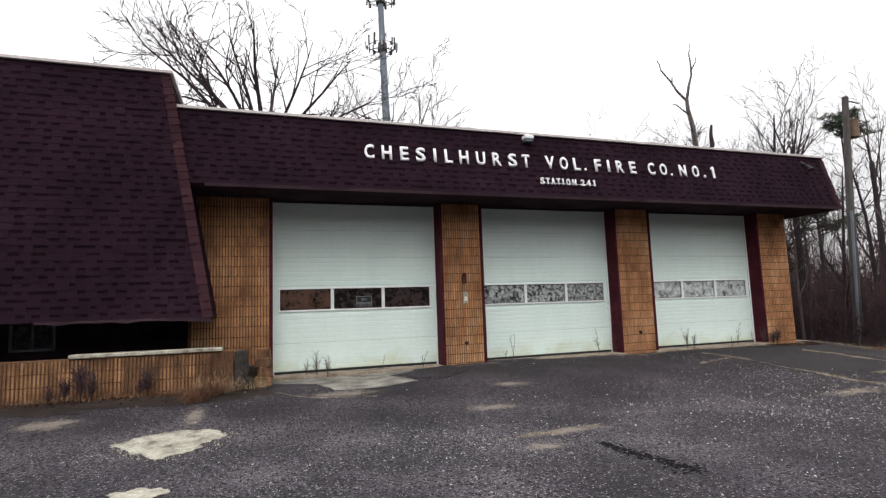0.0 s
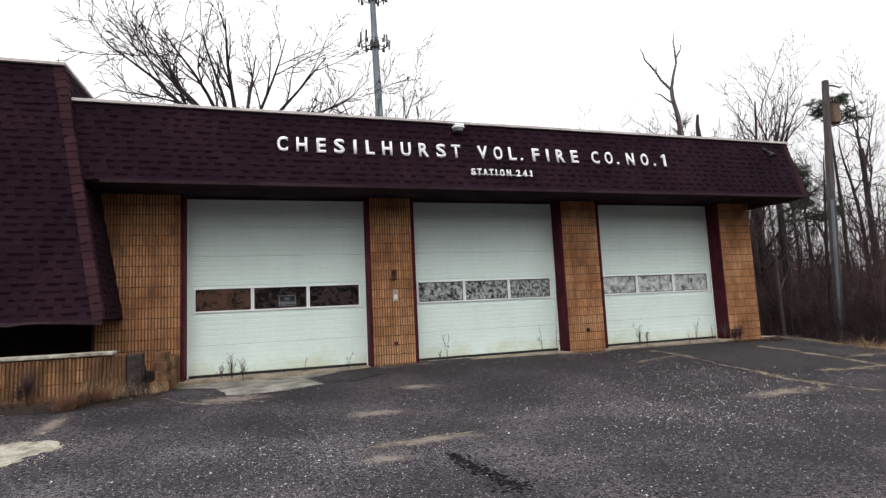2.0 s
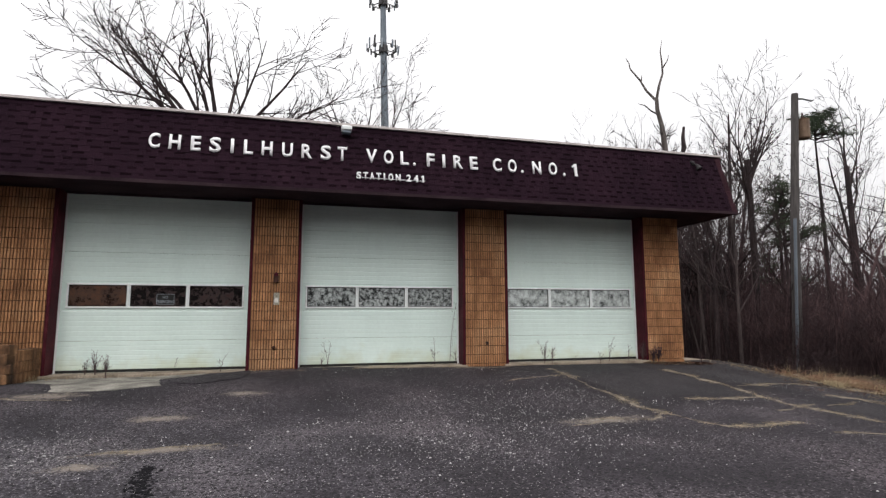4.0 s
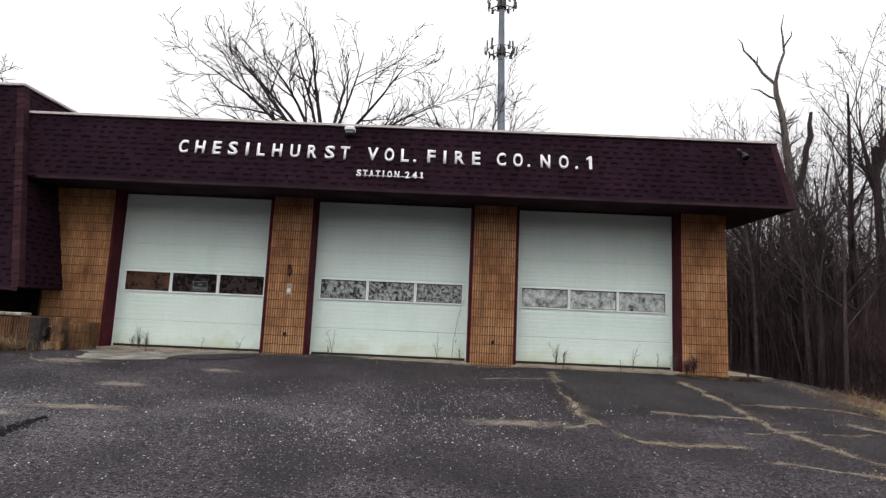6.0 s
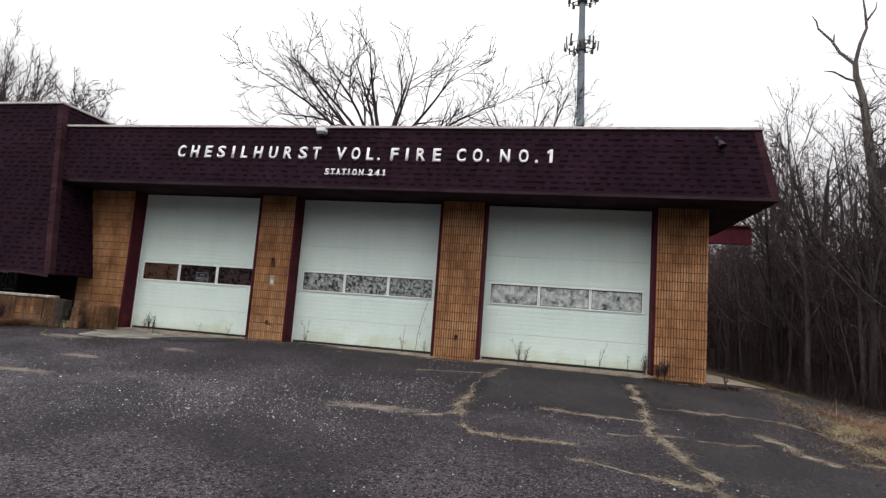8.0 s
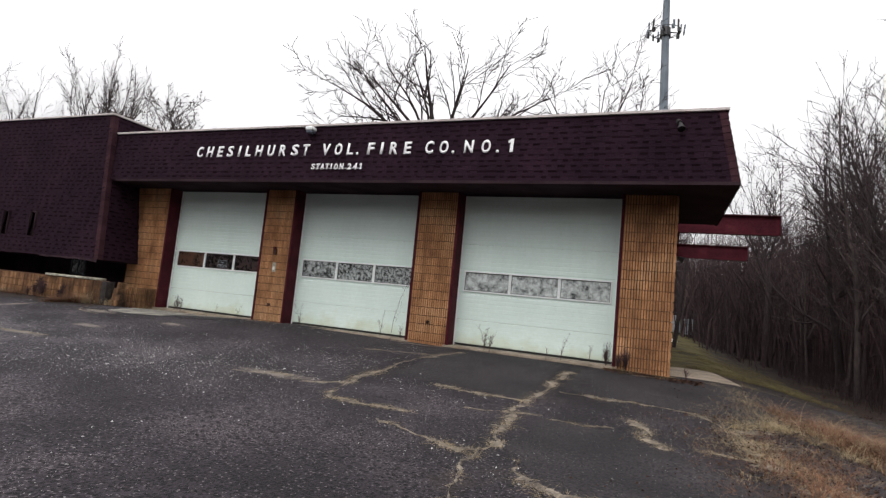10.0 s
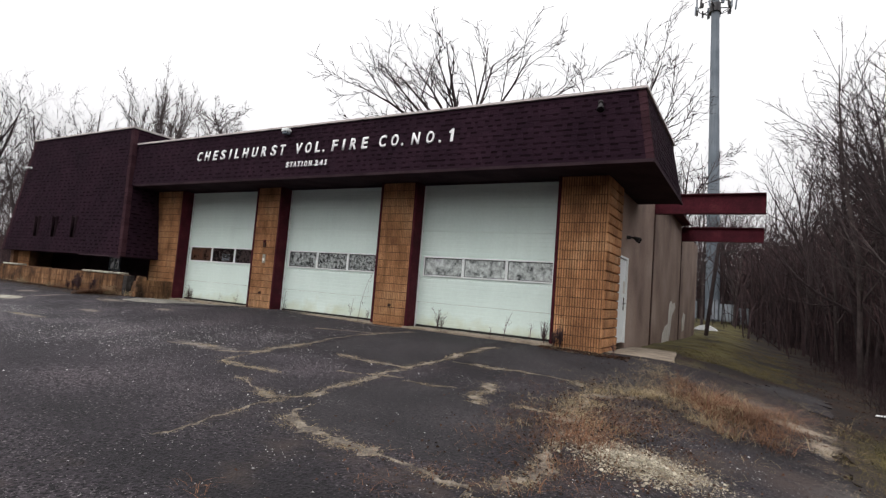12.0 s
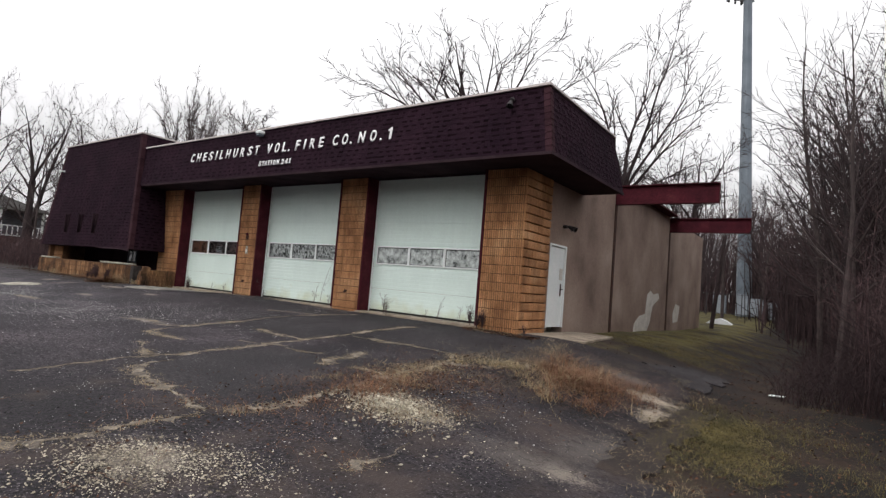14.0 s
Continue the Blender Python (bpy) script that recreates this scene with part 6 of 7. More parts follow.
tree(pose(-13.3, 16.8, 0.3, 0, 0, 40), tree_meshes(16, 9.6, 0.14, UPRIGHT), "slim bare tree behind the low wing", DARKBARK)
tree(pose(-25.5, 15.0, 0.3), spreading_meshes(19, 6.0, 0.26, ((-66, 5, 3.6, 4.6, 0.10), (-48, -10, 4.1, 5.2, 0.11), (-28, 8, 4.8, 5.8, 0.12), (-8, -6, 5.3, 6.0, 0.15), (12, 8, 5.2, 6.0, 0.13), (34, -8, 4.4, 5.6, 0.11), (56, 4, 3.7, 4.9, 0.10))), "bare forked tree at the edge of the far yard", DARKBARK)
tree(pose(-16.8, 27.0, 0.3, 0, 0, 80), tree_meshes(17, 15.4, 0.24, UPRIGHT), "slim bare tree behind the low wing", BARK)

wood = [tree_meshes(s, h, g, WOOD) for s, h, g in ((31, 13.5, 0.19), (32, 12.0, 0.15), (33, 14.5, 0.22), (34, 10.5, 0.12))]
sap = [tree_meshes(s, h, g, SAPLING) for s, h, g in ((41, 7.5, 0.055), (42, 6.0, 0.045), (43, 8.5, 0.07))]
firsts = [None] * 4, [None] * 3
rng = random.Random(303)


def plant(kind, x, y, scale, turn, tilt=0.0):
    """A woodland tree of one of the grown kinds; later ones are copies of the first."""
    pool, meshes = firsts[kind], (wood, sap)[kind]
    i = rng.randrange(len(meshes))
    m = pose(x, y, ground_z(x, y) - 0.1, tilt, rng.uniform(-3, 3), turn) @ Matrix.Scale(scale, 4)
    if pool[i] is None:
        pool[i] = tree(m, meshes[i], ("bare dark woodland tree with tangled branches", "thin bare sapling in the thicket")[kind], (DARKBARK, BARK)[kind], ("woodland trees", "woodland saplings")[kind], ("bare_tree", "sapling")[kind])
        pool[i].scale = (1, 1, 1)
        pool[i].matrix_basis = m
    else:
        copy = copy_thing(pool[i], Matrix.Identity(4))
        copy.matrix_basis = m


def in_woods(x, y):
    return x > 20.6 + 0.03 * (y - 12) and y > 13 or x > 24.5 and y > 5


near_wood = ((21.2, 24.5, 0.84), (20.9, 29.0, 0.86), (21.6, 20.4, 0.82), (22.8, 26.3, 0.86), (21.6, 34.0, 0.92), (21.4, 18.0, 0.80), (21.2, 19.6, 0.74), (20.6, 22.6, 0.72), (24.0, 24.2, 0.58), (24.6, 21.0, 0.6), (23.4, 19.5, 0.95), (22.2, 21.0, 0.84), (22.4, 16.6, 0.85), (32.0, 20.0, 1.05), (26.0, 24.0, 0.62), (30.0, 25.5, 1.0), (23.5, 27.5, 0.82), (28.0, 30.0, 0.95), (22.5, 33.0, 0.95), (26.5, 36.0, 0.9), (21.8, 40.0, 0.95))
far_wood = ((24.5, 47.0, 0.95), (19.5, 62.0, 1.0), (22.0, 57.5, 1.0), (17.0, 64.5, 1.05), (26.5, 53.0, 1.0), (21.5, 50.0, 0.9), (14.5, 66.0, 1.0), (9.5, 64.0, 0.95), (24.0, 60.0, 1.0), (10.5, 50.5, 0.9), (15.8, 59.0, 1.0), (11.0, 57.0, 1.0), (16.6, 52.5, 0.95), (12.2, 45.0, 0.85), (18.6, 57.0, 1.0), (15.0, 63.0, 1.0), (30.0, 55.0, 1.0), (5.0, 62.0, 0.9), (-2.0, 58.0, 0.9), (27.5, 9.5, 0.9), (33.0, 11.5, 1.0))
for x, y, s in near_wood + far_wood:
    plant(0, x + rng.uniform(-0.4, 0.4), y + rng.uniform(-0.4, 0.4), s * rng.uniform(0.86, 1.02), rng.uniform(0, 360))
for x, y, s in ((-20.0, 15.5, 1.0), (-22.0, 17.6, 1.12), (-18.4, 18.2, 1.05), (-15.6, 18.8, 0.98), (-23.5, 19.6, 1.15), (-20.6, 24.6, 1.2), (-28.5, 16.0, 1.15), (-33.0, 15.5, 1.2), (-13.5, 19.5, 0.78), (-24.5, 22.5, 1.0), (-27.0, 19.5, 0.9), (-31.5, 20.0, 1.0), (-20.0, 20.5, 0.85), (-34.5, 19.5, 0.9), (-22.0, 19.0, 0.95), (-29.0, 20.0, 1.0), (-23.0, 27.0, 1.0), (-35.0, 22.0, 1.05), (-28.0, 27.0, 1.0), (-38.0, 16.0, 1.0), (-14.0, 34.0, 0.85), (-42.0, 24.0, 1.1)):
    plant(0, x, y, s * 0.86, rng.uniform(0, 360))
made = 0
while made < 60:
    x, y = rng.uniform(20.3, 34), rng.uniform(12.5, 48)
    if in_woods(x, y) and not (x < 26 and y < 18):
        plant(1, x, y, rng.uniform(0.7, 1.15), rng.uniform(0, 360), rng.uniform(-8, 8))
        made += 1
for x, y in ((-11.5, 14.5), (-12.8, 12.8), (-14.5, 15.5), (-16.5, 13.5), (-19.0, 16.0), (-21.5, 13.5), (17.5, 60.0), (12.0, 60.0), (21.0, 55.0)):
    plant(1, x, y, rng.uniform(0.7, 1.0), rng.uniform(0, 360))
for _ in range(34):
    plant(1, rng.uniform(6, 27), rng.uniform(60, 74), rng.uniform(1.5, 2.1), rng.uniform(0, 360))
for x, y, s in ((11.6, 37.5, 1.9), (14.2, 44.0, 2.0), (16.0, 50.0, 2.0), (10.2, 42.0, 2.0), (5.0, 40.0, 1.9)):
    plant(1, x, y, s, rng.uniform(0, 360))
for x, y in ((20.4, 16.2), (20.8, 18.3), (20.2, 20.6), (20.6, 23.4), (21.2, 26.4), (20.4, 27.8), (20.9, 31.5), (22.4, 23.5), (23.6, 26.0), (22.9, 29.0), (24.4, 31.0), (25.2, 21.5), (21.9, 25.5)):
    plant(1, x, y, rng.uniform(1.15, 1.4), rng.uniform(0, 360))
for x, y in ((-22.7, 14.8), (-26.5, 17.0), (-19.0, 17.5), (-24.0, 18.5), (-17.0, 19.5), (-29.0, 21.0)):
    plant(1, x, y, rng.uniform(1.3, 1.7), rng.uniform(0, 360))



def reaching(x, y, bole, girth, tips, seed, label):
    """A forked bare tree whose limbs reach towards the given tips."""
    rg, arms = random.Random(seed), []
    for tx, ty, tz in tips:
        z = bole * rg.uniform(0.72, 1.0)
        d = Vector((tx - x, ty - y, tz - z - 0.25))
        arms.append((math.degrees(math.atan2(d.x, d.z)), math.degrees(math.atan2(d.y, d.z)), d.length * 0.72, z, girth * rg.uniform(0.42, 0.6)))
    return tree(pose(x, y, ground_z(x, y) - 0.1, 0, 0, 0), spreading_meshes(seed, bole, girth, arms, REACH), label, DARKBARK, "edge trees")


REACH = dict(OPEN, count=(0, 9, 5, 3), start=(0.8, 0.16, 0.15, 0.15), angle=((8, 74), (18, 42), (20, 46), (22, 50)), rise=(0, 0.02, 0.05, 0.05, 0.04), len=(1, 0.42, 0.45, 0.5), full=(1, 5.5, 2.2, 1.0), taper=(0.7, 0.14, 0.26, 0.4, 0.5), tip=0.0075)
reaching(21.3, 22.4, 5.6, 0.16, ((19.1, 22.0, 10.9), (18.4, 22.6, 8.6), (19.8, 21.6, 11.3), (20.8, 23.0, 12.4), (22.4, 22.2, 12.2), (18.9, 23.4, 7.2), (20.0, 22.9, 10.0)), 81, "bare woodland tree leaning out over the lane")
reaching(21.9, 28.0, 6.4, 0.18, ((20.1, 28.0, 13.2), (19.2, 28.2, 11.0), (18.6, 28.6, 9.0), (21.4, 27.6, 13.6), (22.9, 28.0, 13.2), (20.6, 28.6, 12.0)), 82, "bare woodland tree leaning out over the lane")
reaching(19.9, 35.2, 6.0, 0.17, ((17.0, 35.0, 11.4), (18.2, 35.0, 13.4), (17.6, 35.5, 9.6), (19.4, 35.4, 14.0), (21.0, 35.0, 13.6), (18.0, 34.6, 10.4)), 83, "bare woodland tree leaning out over the lane")
reaching(20.6, 17.6, 3.6, 0.10, ((19.0, 17.2, 6.6), (19.4, 17.8, 7.6), (20.4, 17.4, 8.4), (18.9, 18.2, 5.6), (21.2, 17.8, 8.2)), 84, "small bare tree at the edge of the woods")
reaching(23.3, 18.3, 8.6, 0.15, ((20.9, 16.6, 10.9), (22.4, 17.6, 12.0), (23.8, 18.0, 12.8), (25.0, 18.4, 12.5), (26.5, 18.0, 12.3), (24.4, 17.2, 11.2), (22.0, 18.6, 11.0)), 85, "tall bare forked tree beside the utility pole")
reaching(28.4, 18.0, 8.6, 0.14, ((27.6, 18.0, 12.4), (28.4, 18.0, 13.2), (29.6, 18.0, 13.3), (30.8, 18.4, 12.4)), 86, "tall bare forked tree beyond the utility pole")
reaching(24.7, 23.4, 7.0, 0.14, ((23.2, 22.6, 11.6), (26.0, 22.6, 12.2), (27.0, 22.8, 11.0), (27.8, 22.6, 9.8), (22.4, 23.4, 10.8), (25.3, 23.2, 12.4), (26.6, 22.2, 9.4)), 87, "bare arching tree round the dead trunk")
reaching(24.9, 36.8, 11.0, 0.14, ((23.4, 36.8, 15.6), (24.2, 36.8, 16.1), (24.9, 36.6, 15.9), (25.6, 36.8, 16.2), (26.3, 36.6, 16.5), (26.9, 36.6, 15.6)), 88, "fine bare tree behind the roof's end")
reaching(28.9, 32.8, 11.0, 0.12, ((28.0, 32.8, 15.1), (28.6, 32.8, 15.7), (29.3, 32.8, 15.5), (30.0, 32.8, 14.8)), 89, "fine bare tree behind the roof's end")

# the dead tree with its bare fork
bm = bmesh.new()
tube(bm, [(24.6, 24.4, -0.6), (24.5, 24.4, 4), (24.25, 24.4, 8), (24.0, 24.4, 10.4), (23.86, 24.4, 11.8), (23.62, 24.4, 12.7), (23.6, 24.4, 13.35)], [0.30, 0.25, 0.20, 0.155, 0.13, 0.115, 0.10], 10)
tube(bm, [(23.62, 24.4, 13.2), (23.12, 24.6, 13.85), (22.9, 24.8, 14.5), (22.45, 25.0, 15.2), (22.38, 25.0, 15.55), (22.2, 25.0, 15.8)], [0.075, 0.062, 0.05, 0.04, 0.03, 0.014], 7)
tube(bm, [(23.58, 24.4, 13.2), (23.74, 24.3, 14.1), (24.0, 24.3, 14.8), (23.9, 24.2, 15.5), (23.84, 24.2, 16.0), (23.98, 24.2, 16.7)], [0.085, 0.07, 0.056, 0.044, 0.034, 0.012], 7)
tube(bm, [(23.72, 24.4, 12.45), (23.2, 24.3, 12.55), (22.75, 24.3, 12.85), (22.35, 24.3, 12.9)], [0.06, 0.042, 0.034, 0.014], 6)
tube(bm, [(24.0, 24.3, 15.1), (24.3, 24.2, 15.6), (24.35, 24.2, 15.9)], [0.05, 0.03, 0.015], 5)
tube(bm, [(22.9, 24.7, 14.3), (22.95, 24.7, 14.75)], [0.05, 0.02], 5)
dead = thing("dead_tree", pose(0, 0, 0), "dead grey tree with a bare forked top", "tree")
part("trunk", bm, DEADWOOD, dead)
part("snag", tube(bmesh.new(), [(24.5, 24.4, 8.0), (24.86, 24.4, 9.3), (25.0, 24.4, 10.2), (25.2, 24.4, 10.7), (25.16, 24.4, 11.3), (25.26, 24.4, 11.9)], [0.15, 0.13, 0.12, 0.14, 0.10, 0.07], 7), DARKBARK, dead, "dark broken side trunk")


vine_rng, vine = random.Random(23), []
for _ in range(160):
    h = vine_rng.uniform(4.5, 11.5)
    base = Vector((24.55 - 0.06 * max(0, h - 4) - 0.012 * max(0, h - 7) ** 2, 24.4, h))
    a = vine_rng.uniform(0, 6.28)
    mid = base + Vector((math.cos(a), math.sin(a) * 0.6, vine_rng.uniform(0.2, 1.2))).normalized() * vine_rng.uniform(0.3, 0.9)
    vine.append(([base, mid, mid + Vector((math.cos(a) * 0.3, 0, vine_rng.uniform(-0.2, 0.6))) * vine_rng.uniform(0.5, 1.2)], [0.022, 0.015, 0.007]))
part("dead_twig", from_lists("dead_twig", *tube_lists(vine, 3)), DARKBARK, dead, "thin dead side twigs")["kind"] = "stuff"


def pine(x, y, height, first, seed):
    """A pine: bare trunk with needle tufts on short limbs near the top."""
    rg, ob = random.Random(seed), thing("pine_tree", pose(x, y, ground_z(x, y) - 0.1), "dark green pine with a sparse ragged crown", "tree", "pines")
    bm, tufts = tube(bmesh.new(), [(0, 0, 0), (0.1, 0, height * 0.5), (0.05, 0.05, height)], [0.10, 0.08, 0.025], 8), []
    for k in range(26):
        h = first + (height - first) * (k + rg.random()) / 26
        a, ln = rg.uniform(0, 6.28), rg.uniform(0.5, 1.7) * (1.15 - 0.7 * (h - first) / (height - first))
        e = Vector((math.cos(a) * ln, math.sin(a) * ln, h + rg.uniform(0.0, 0.5)))
        tube(bm, [(0.06, 0, h), e * 0.5 + Vector((0, 0, h * 0.5 - 0.05)), e], [0.035, 0.025, 0.01], 4, False)
        for _ in range(8):
            tufts.append(e.lerp(Vector((0, 0, h)), rg.uniform(0, 0.6)) + Vector((rg.gauss(0, 0.16), rg.gauss(0, 0.16), rg.gauss(0.05, 0.08))))
    part("trunk", bm, DARKBARK, ob)
    verts, faces = [], []
    for c in tufts:
        for _ in range(46):
            d = Vector((rg.gauss(0, 1), rg.gauss(0, 1), rg.gauss(0.35, 0.8))).normalized()
            s = d.orthogonal().normalized() * 0.011
            k = len(verts)
            o = c + d * 0.03
            for q in (o - s, o + s, o + d * rg.uniform(0.14, 0.26)):
                verts.append((q.x, q.y, q.z))
            faces.append((k, k + 1, k + 2))
    part("crown", from_lists("crown", verts, faces), NEEDLE, ob)


pine(27.7, 18.8, 11.1, 9.9, 1)
pine(25.9, 19.2, 7.6, 5.0, 5)
pine(28.6, 22.0, 9.0, 3.0, 2)
pine(24.6, 35.5, 7.0, 1.5, 3)
pine(23.0, 44.0, 6.5, 1.0, 4)

# ---- thicket ----


def thicket(name, region, count, height, seed, label, twigs=3, r=0.007, stems=BRUSH):
    """Arching stems with side twigs, too many to count."""
    rg, items, small = random.Random(seed), [], []
    while count:
        x, y = region(rg)
        count -= 1
        a, h = rg.uniform(0, 6.28), height * rg.uniform(0.35, 1.15) * (1 if name != "thicket_edge" else 0.3 + 0.7 * ease(19.8, 23.0, x))
        lean = rg.uniform(0.04, 0.9 if height < 3 else 0.40)
        z, rr = ground_z(x, y) - 0.08, r * rg.uniform(0.6, 1.5)
        pts = [Vector((x + math.cos(a) * lean * h * s * s + rg.gauss(0, 0.02), y + math.sin(a) * lean * h * s * s + rg.gauss(0, 0.02), z + h * (s - 0.22 * lean * s * s))) for s in (0, 0.3, 0.6, 0.85, 1)]
        items.append((pts, [rr, rr * 0.85, rr * 0.65, rr * 0.45, rr * 0.25]))
        for _ in range(twigs):
            s = rg.uniform(0.25, 0.95) * 4
            i = min(3, int(s))
            q = pts[i].lerp(pts[i + 1], s - i)
            t, ln = rg.uniform(0, 6.28), min(h * rg.uniform(0.12, 0.34), rg.uniform(0.5, 1.1))
            e = q + Vector((math.cos(t) * 0.8, math.sin(t) * 0.8, rg.uniform(0.0, 0.9))) * ln
            small.append(([q, e], [rr * 0.5, rr * 0.2]))
    v1, f1 = tube_lists(items, 3)
    v2, f2 = tube_lists(small, 3)
    k = len(v1)
    ob = part(name, from_lists(name, v1 + v2, f1 + [tuple(k + i for i in q) for q in f2]), stems, None)
    return tagged(ob, label, "brush", kind="stuff")


def edge_strip(rg):
    y = 12.6 + 34 * rg.random() ** 1.4
    return 19.5 + 0.02 * (y - 12) + 3.4 * rg.random() ** 0.7 + 1.1 * noise.noise((y * 0.4, 2, 2)), y


def verge_brush(rg):
    y = 10.5 + 13 * rg.random()
    return 21.0 + 0.20 * abs(y - 15) ** 0.8 + 3.6 * rg.random() + 0.9 * noise.noise((y * 0.5, 7, 2)), y


def deep_wood(rg):
    while True:
        x, y = rg.uniform(20.5, 46), rg.uniform(10, 62)
        if in_woods(x, y):
            return x, y


def inner_wood(rg):
    while True:
        x, y = 20.8 + 21 * rg.random() ** 1.9, rg.uniform(20, 62)
        if in_woods(x, y):
            return x, y


def far_left(rg):
    return rg.uniform(-30, -10.2), 11.2 + abs(rg.gauss(0, 4.5))


def behind(rg):
    return rg.uniform(6, 34), rg.uniform(58.5, 74)


thicket("thicket_edge", edge_strip, 5400, 2.6, 61, "tangled brush at the edge of the woods, coloured darker for shade", 5, 0.006, BRUSH_SHADE)
thicket("verge_brush", verge_brush, 2600, 2.9, 66, "low reddish-brown brush along the verge", 6, 0.005)
thicket("thicket", deep_wood, 3800, 4.6, 62, "dense leafless undergrowth inside the woods", 5, 0.010)
thicket("tall_thicket", inner_wood, 3300, 9.0, 65, "tall thin leafless stems crowding the woods", 9, 0.018)
thicket("far_thicket", behind, 2300, 12.0, 63, "dark leafless woods far behind the tower", 4, 0.028)
thicket("brush_left", far_left, 2100, 2.1, 64, "brown brush beyond the low wing", 4, 0.010)


def wood_band(name, x0, y0, x1, y1, height, seed, label, dense=16, stout=1.0, stems=BRUSH):
    """The far edge of the woods: rows of close-set upright stems that merge into one dark band."""
    rg, items, small = random.Random(seed), [], []
    ln = math.hypot(x1 - x0, y1 - y0)
    for _ in range(int(ln * dense * 1.3)):
        s = rg.random()
        x, y = x0 + (x1 - x0) * s + rg.gauss(0, 1.6), y0 + (y1 - y0) * s + rg.gauss(0, 1.6)
        h, r = height * rg.uniform(0.25, 1.0) ** 0.7, stout * rg.choice((0.018, 0.025, 0.03, 0.04, 0.075))
        a, lean = rg.uniform(0, 6.28), rg.uniform(0, 0.5)
        z = ground_z(x, y) - 0.3
        pts = [Vector((x + math.cos(a) * lean * h * q * q + rg.gauss(0, 0.02) * h * q, y + math.sin(a) * lean * h * q * q, z + h * (q - 0.15 * lean * q * q))) for q in (0, 0.4, 0.75, 1)]
        items.append((pts, [r, r * 0.8, r * 0.5, r * 0.2]))
        for _ in range(2):
            k = rg.randrange(3)
            p = pts[k].lerp(pts[k + 1], rg.random())
            b, g = rg.uniform(0, 6.28), rg.uniform(0.6, 1.8)
            small.append(([p, p + Vector((math.cos(b), math.sin(b), rg.uniform(0.1, 1.1))) * g], [r * 0.4, r * 0.15]))
    v1, f1 = tube_lists(items, 3)
    v2, f2 = tube_lists(small, 3)
    k = len(v1)
    ob = part(name, from_lists(name, v1 + v2, f1 + [tuple(k + i for i in q) for q in f2]), stems, None)
    return tagged(ob, label, "woods", kind="stuff")


wood_band("far_woods", 24, 70, 95, 62, 6.5, 71, "dark far edge of the leafless woods")
wood_band("far_woods", 95, 62, 100, 10, 6.5, 72, "dark far edge of the leafless woods")
wood_band("far_woods", -12, 72, 26, 72, 7.0, 73, "dark far edge of the leafless woods")
wood_band("far_woods", 40, 60, 62, 14, 5.5, 74, "dark far edge of the leafless woods")
wood_band("far_woods", -75, 8, -40, 45, 7.0, 75, "dark far edge of the leafless woods", 40)
wood_band("far_woods", 30, 50, 44, 13, 4.6, 76, "dark far edge of the leafless woods", 12, 1.8)
wood_band("far_woods", 26, 24, 24, 46, 7.0, 78, "dark tangle of stems deep in the woods", 28, 1.8)
wood_band("far_woods", 22.6, 30, 21.4, 52, 6.6, 82, "dark tangle of stems beside the lane", 30, 1.1, BRUSH_SHADE)
wood_band("far_woods", 24, 46, 17, 64, 9.0, 79, "dark tangle of stems behind the tower", 34, 1.8)
wood_band("far_woods", 20.6, 38, 18.8, 60, 8.0, 84, "dark tangle of stems beside the lane", 26, 1.3, BRUSH_SHADE)
wood_band("far_woods", 25.5, 12.5, 42, 20, 6.2, 85, "dark tangle of stems beyond the pole", 32, 1.3)
wood_band("far_woods", 32, 20, 50, 24, 5.0, 80, "dark tangle of stems deep in the woods", 16, 1.8)
wood_band("far_woods", 27, 34, 50, 40, 8.0, 81, "dark tangle of stems deep in the woods", 16, 1.6)
# unseen stem screen, added behind the camera path to dim low sky on the doors
wood_band("far_woods", -70, -34, 80, -38, 19.0, 77, "added unseen screen of dark stems that blocks low sky light", 24, 3.2)

# ---- utility pole, tower, neighbours ----
pole_thing = thing("utility_pole", pose(21.8, 14.85, ground_z(21.8, 14.85)), "weathered wooden utility pole with a small transformer", "utility pole")
part("shaft", tube(bmesh.new(), [(-0.42, 0, -0.3), (-0.05, 0, 5), (0.42, 0, 9.85)], [0.16, 0.14, 0.115], 12), POLEWOOD, pole_thing)
can = part("transformer", tube(bmesh.new(), [(0.72, 0.05, 8.20), (0.72, 0.05, 8.24), (0.72, 0.05, 8.86), (0.72, 0.05, 8.92), (0.72, 0.05, 8.97)], [0.19, 0.22, 0.22, 0.235, 0.10], 16), CANPAINT, pole_thing, "rust-stained tan transformer can")
part("bushing", tube(bmesh.new(), [(0.66, -0.02, 8.95), (0.66, -0.02, 9.16)], [0.035, 0.025], 8), RUST, can)
for z in (8.35, 8.72):
    part("hanger", boxes((0.36, 0.54, 0.02, 0.08, z, z + 0.07)), DARKMETAL, pole_thing)
part("arm", tube(bmesh.new(), [(0.40, 0, 9.66), (0.75, 0, 9.70), (1.15, 0, 9.66), (1.3, 0, 9.72)], [0.04, 0.03, 0.03, 0.02], 6), DARKMETAL, pole_thing)
part("riser_pipe", tube(bmesh.new(), [(-0.55, -0.12, 0), (-0.18, -0.14, 5.2)], [0.05, 0.05], 8), GALV, pole_thing, "grey riser pipe up the pole")


def wire(p0, p1, sag, r=0.012):
    p0, p1 = Vector(p0), Vector(p1)
    pts = [p0.lerp(p1, s / 12) - Vector((0, 0, sag * 4 * (s / 12) * (1 - s / 12))) for s in range(13)]
    ob = part("overhead_wire", tube(bmesh.new(), pts, [r] * 13, 5), RUBBER, None)
    return tagged(ob, "thin black overhead wire from the pole", "wire", "overhead wires")


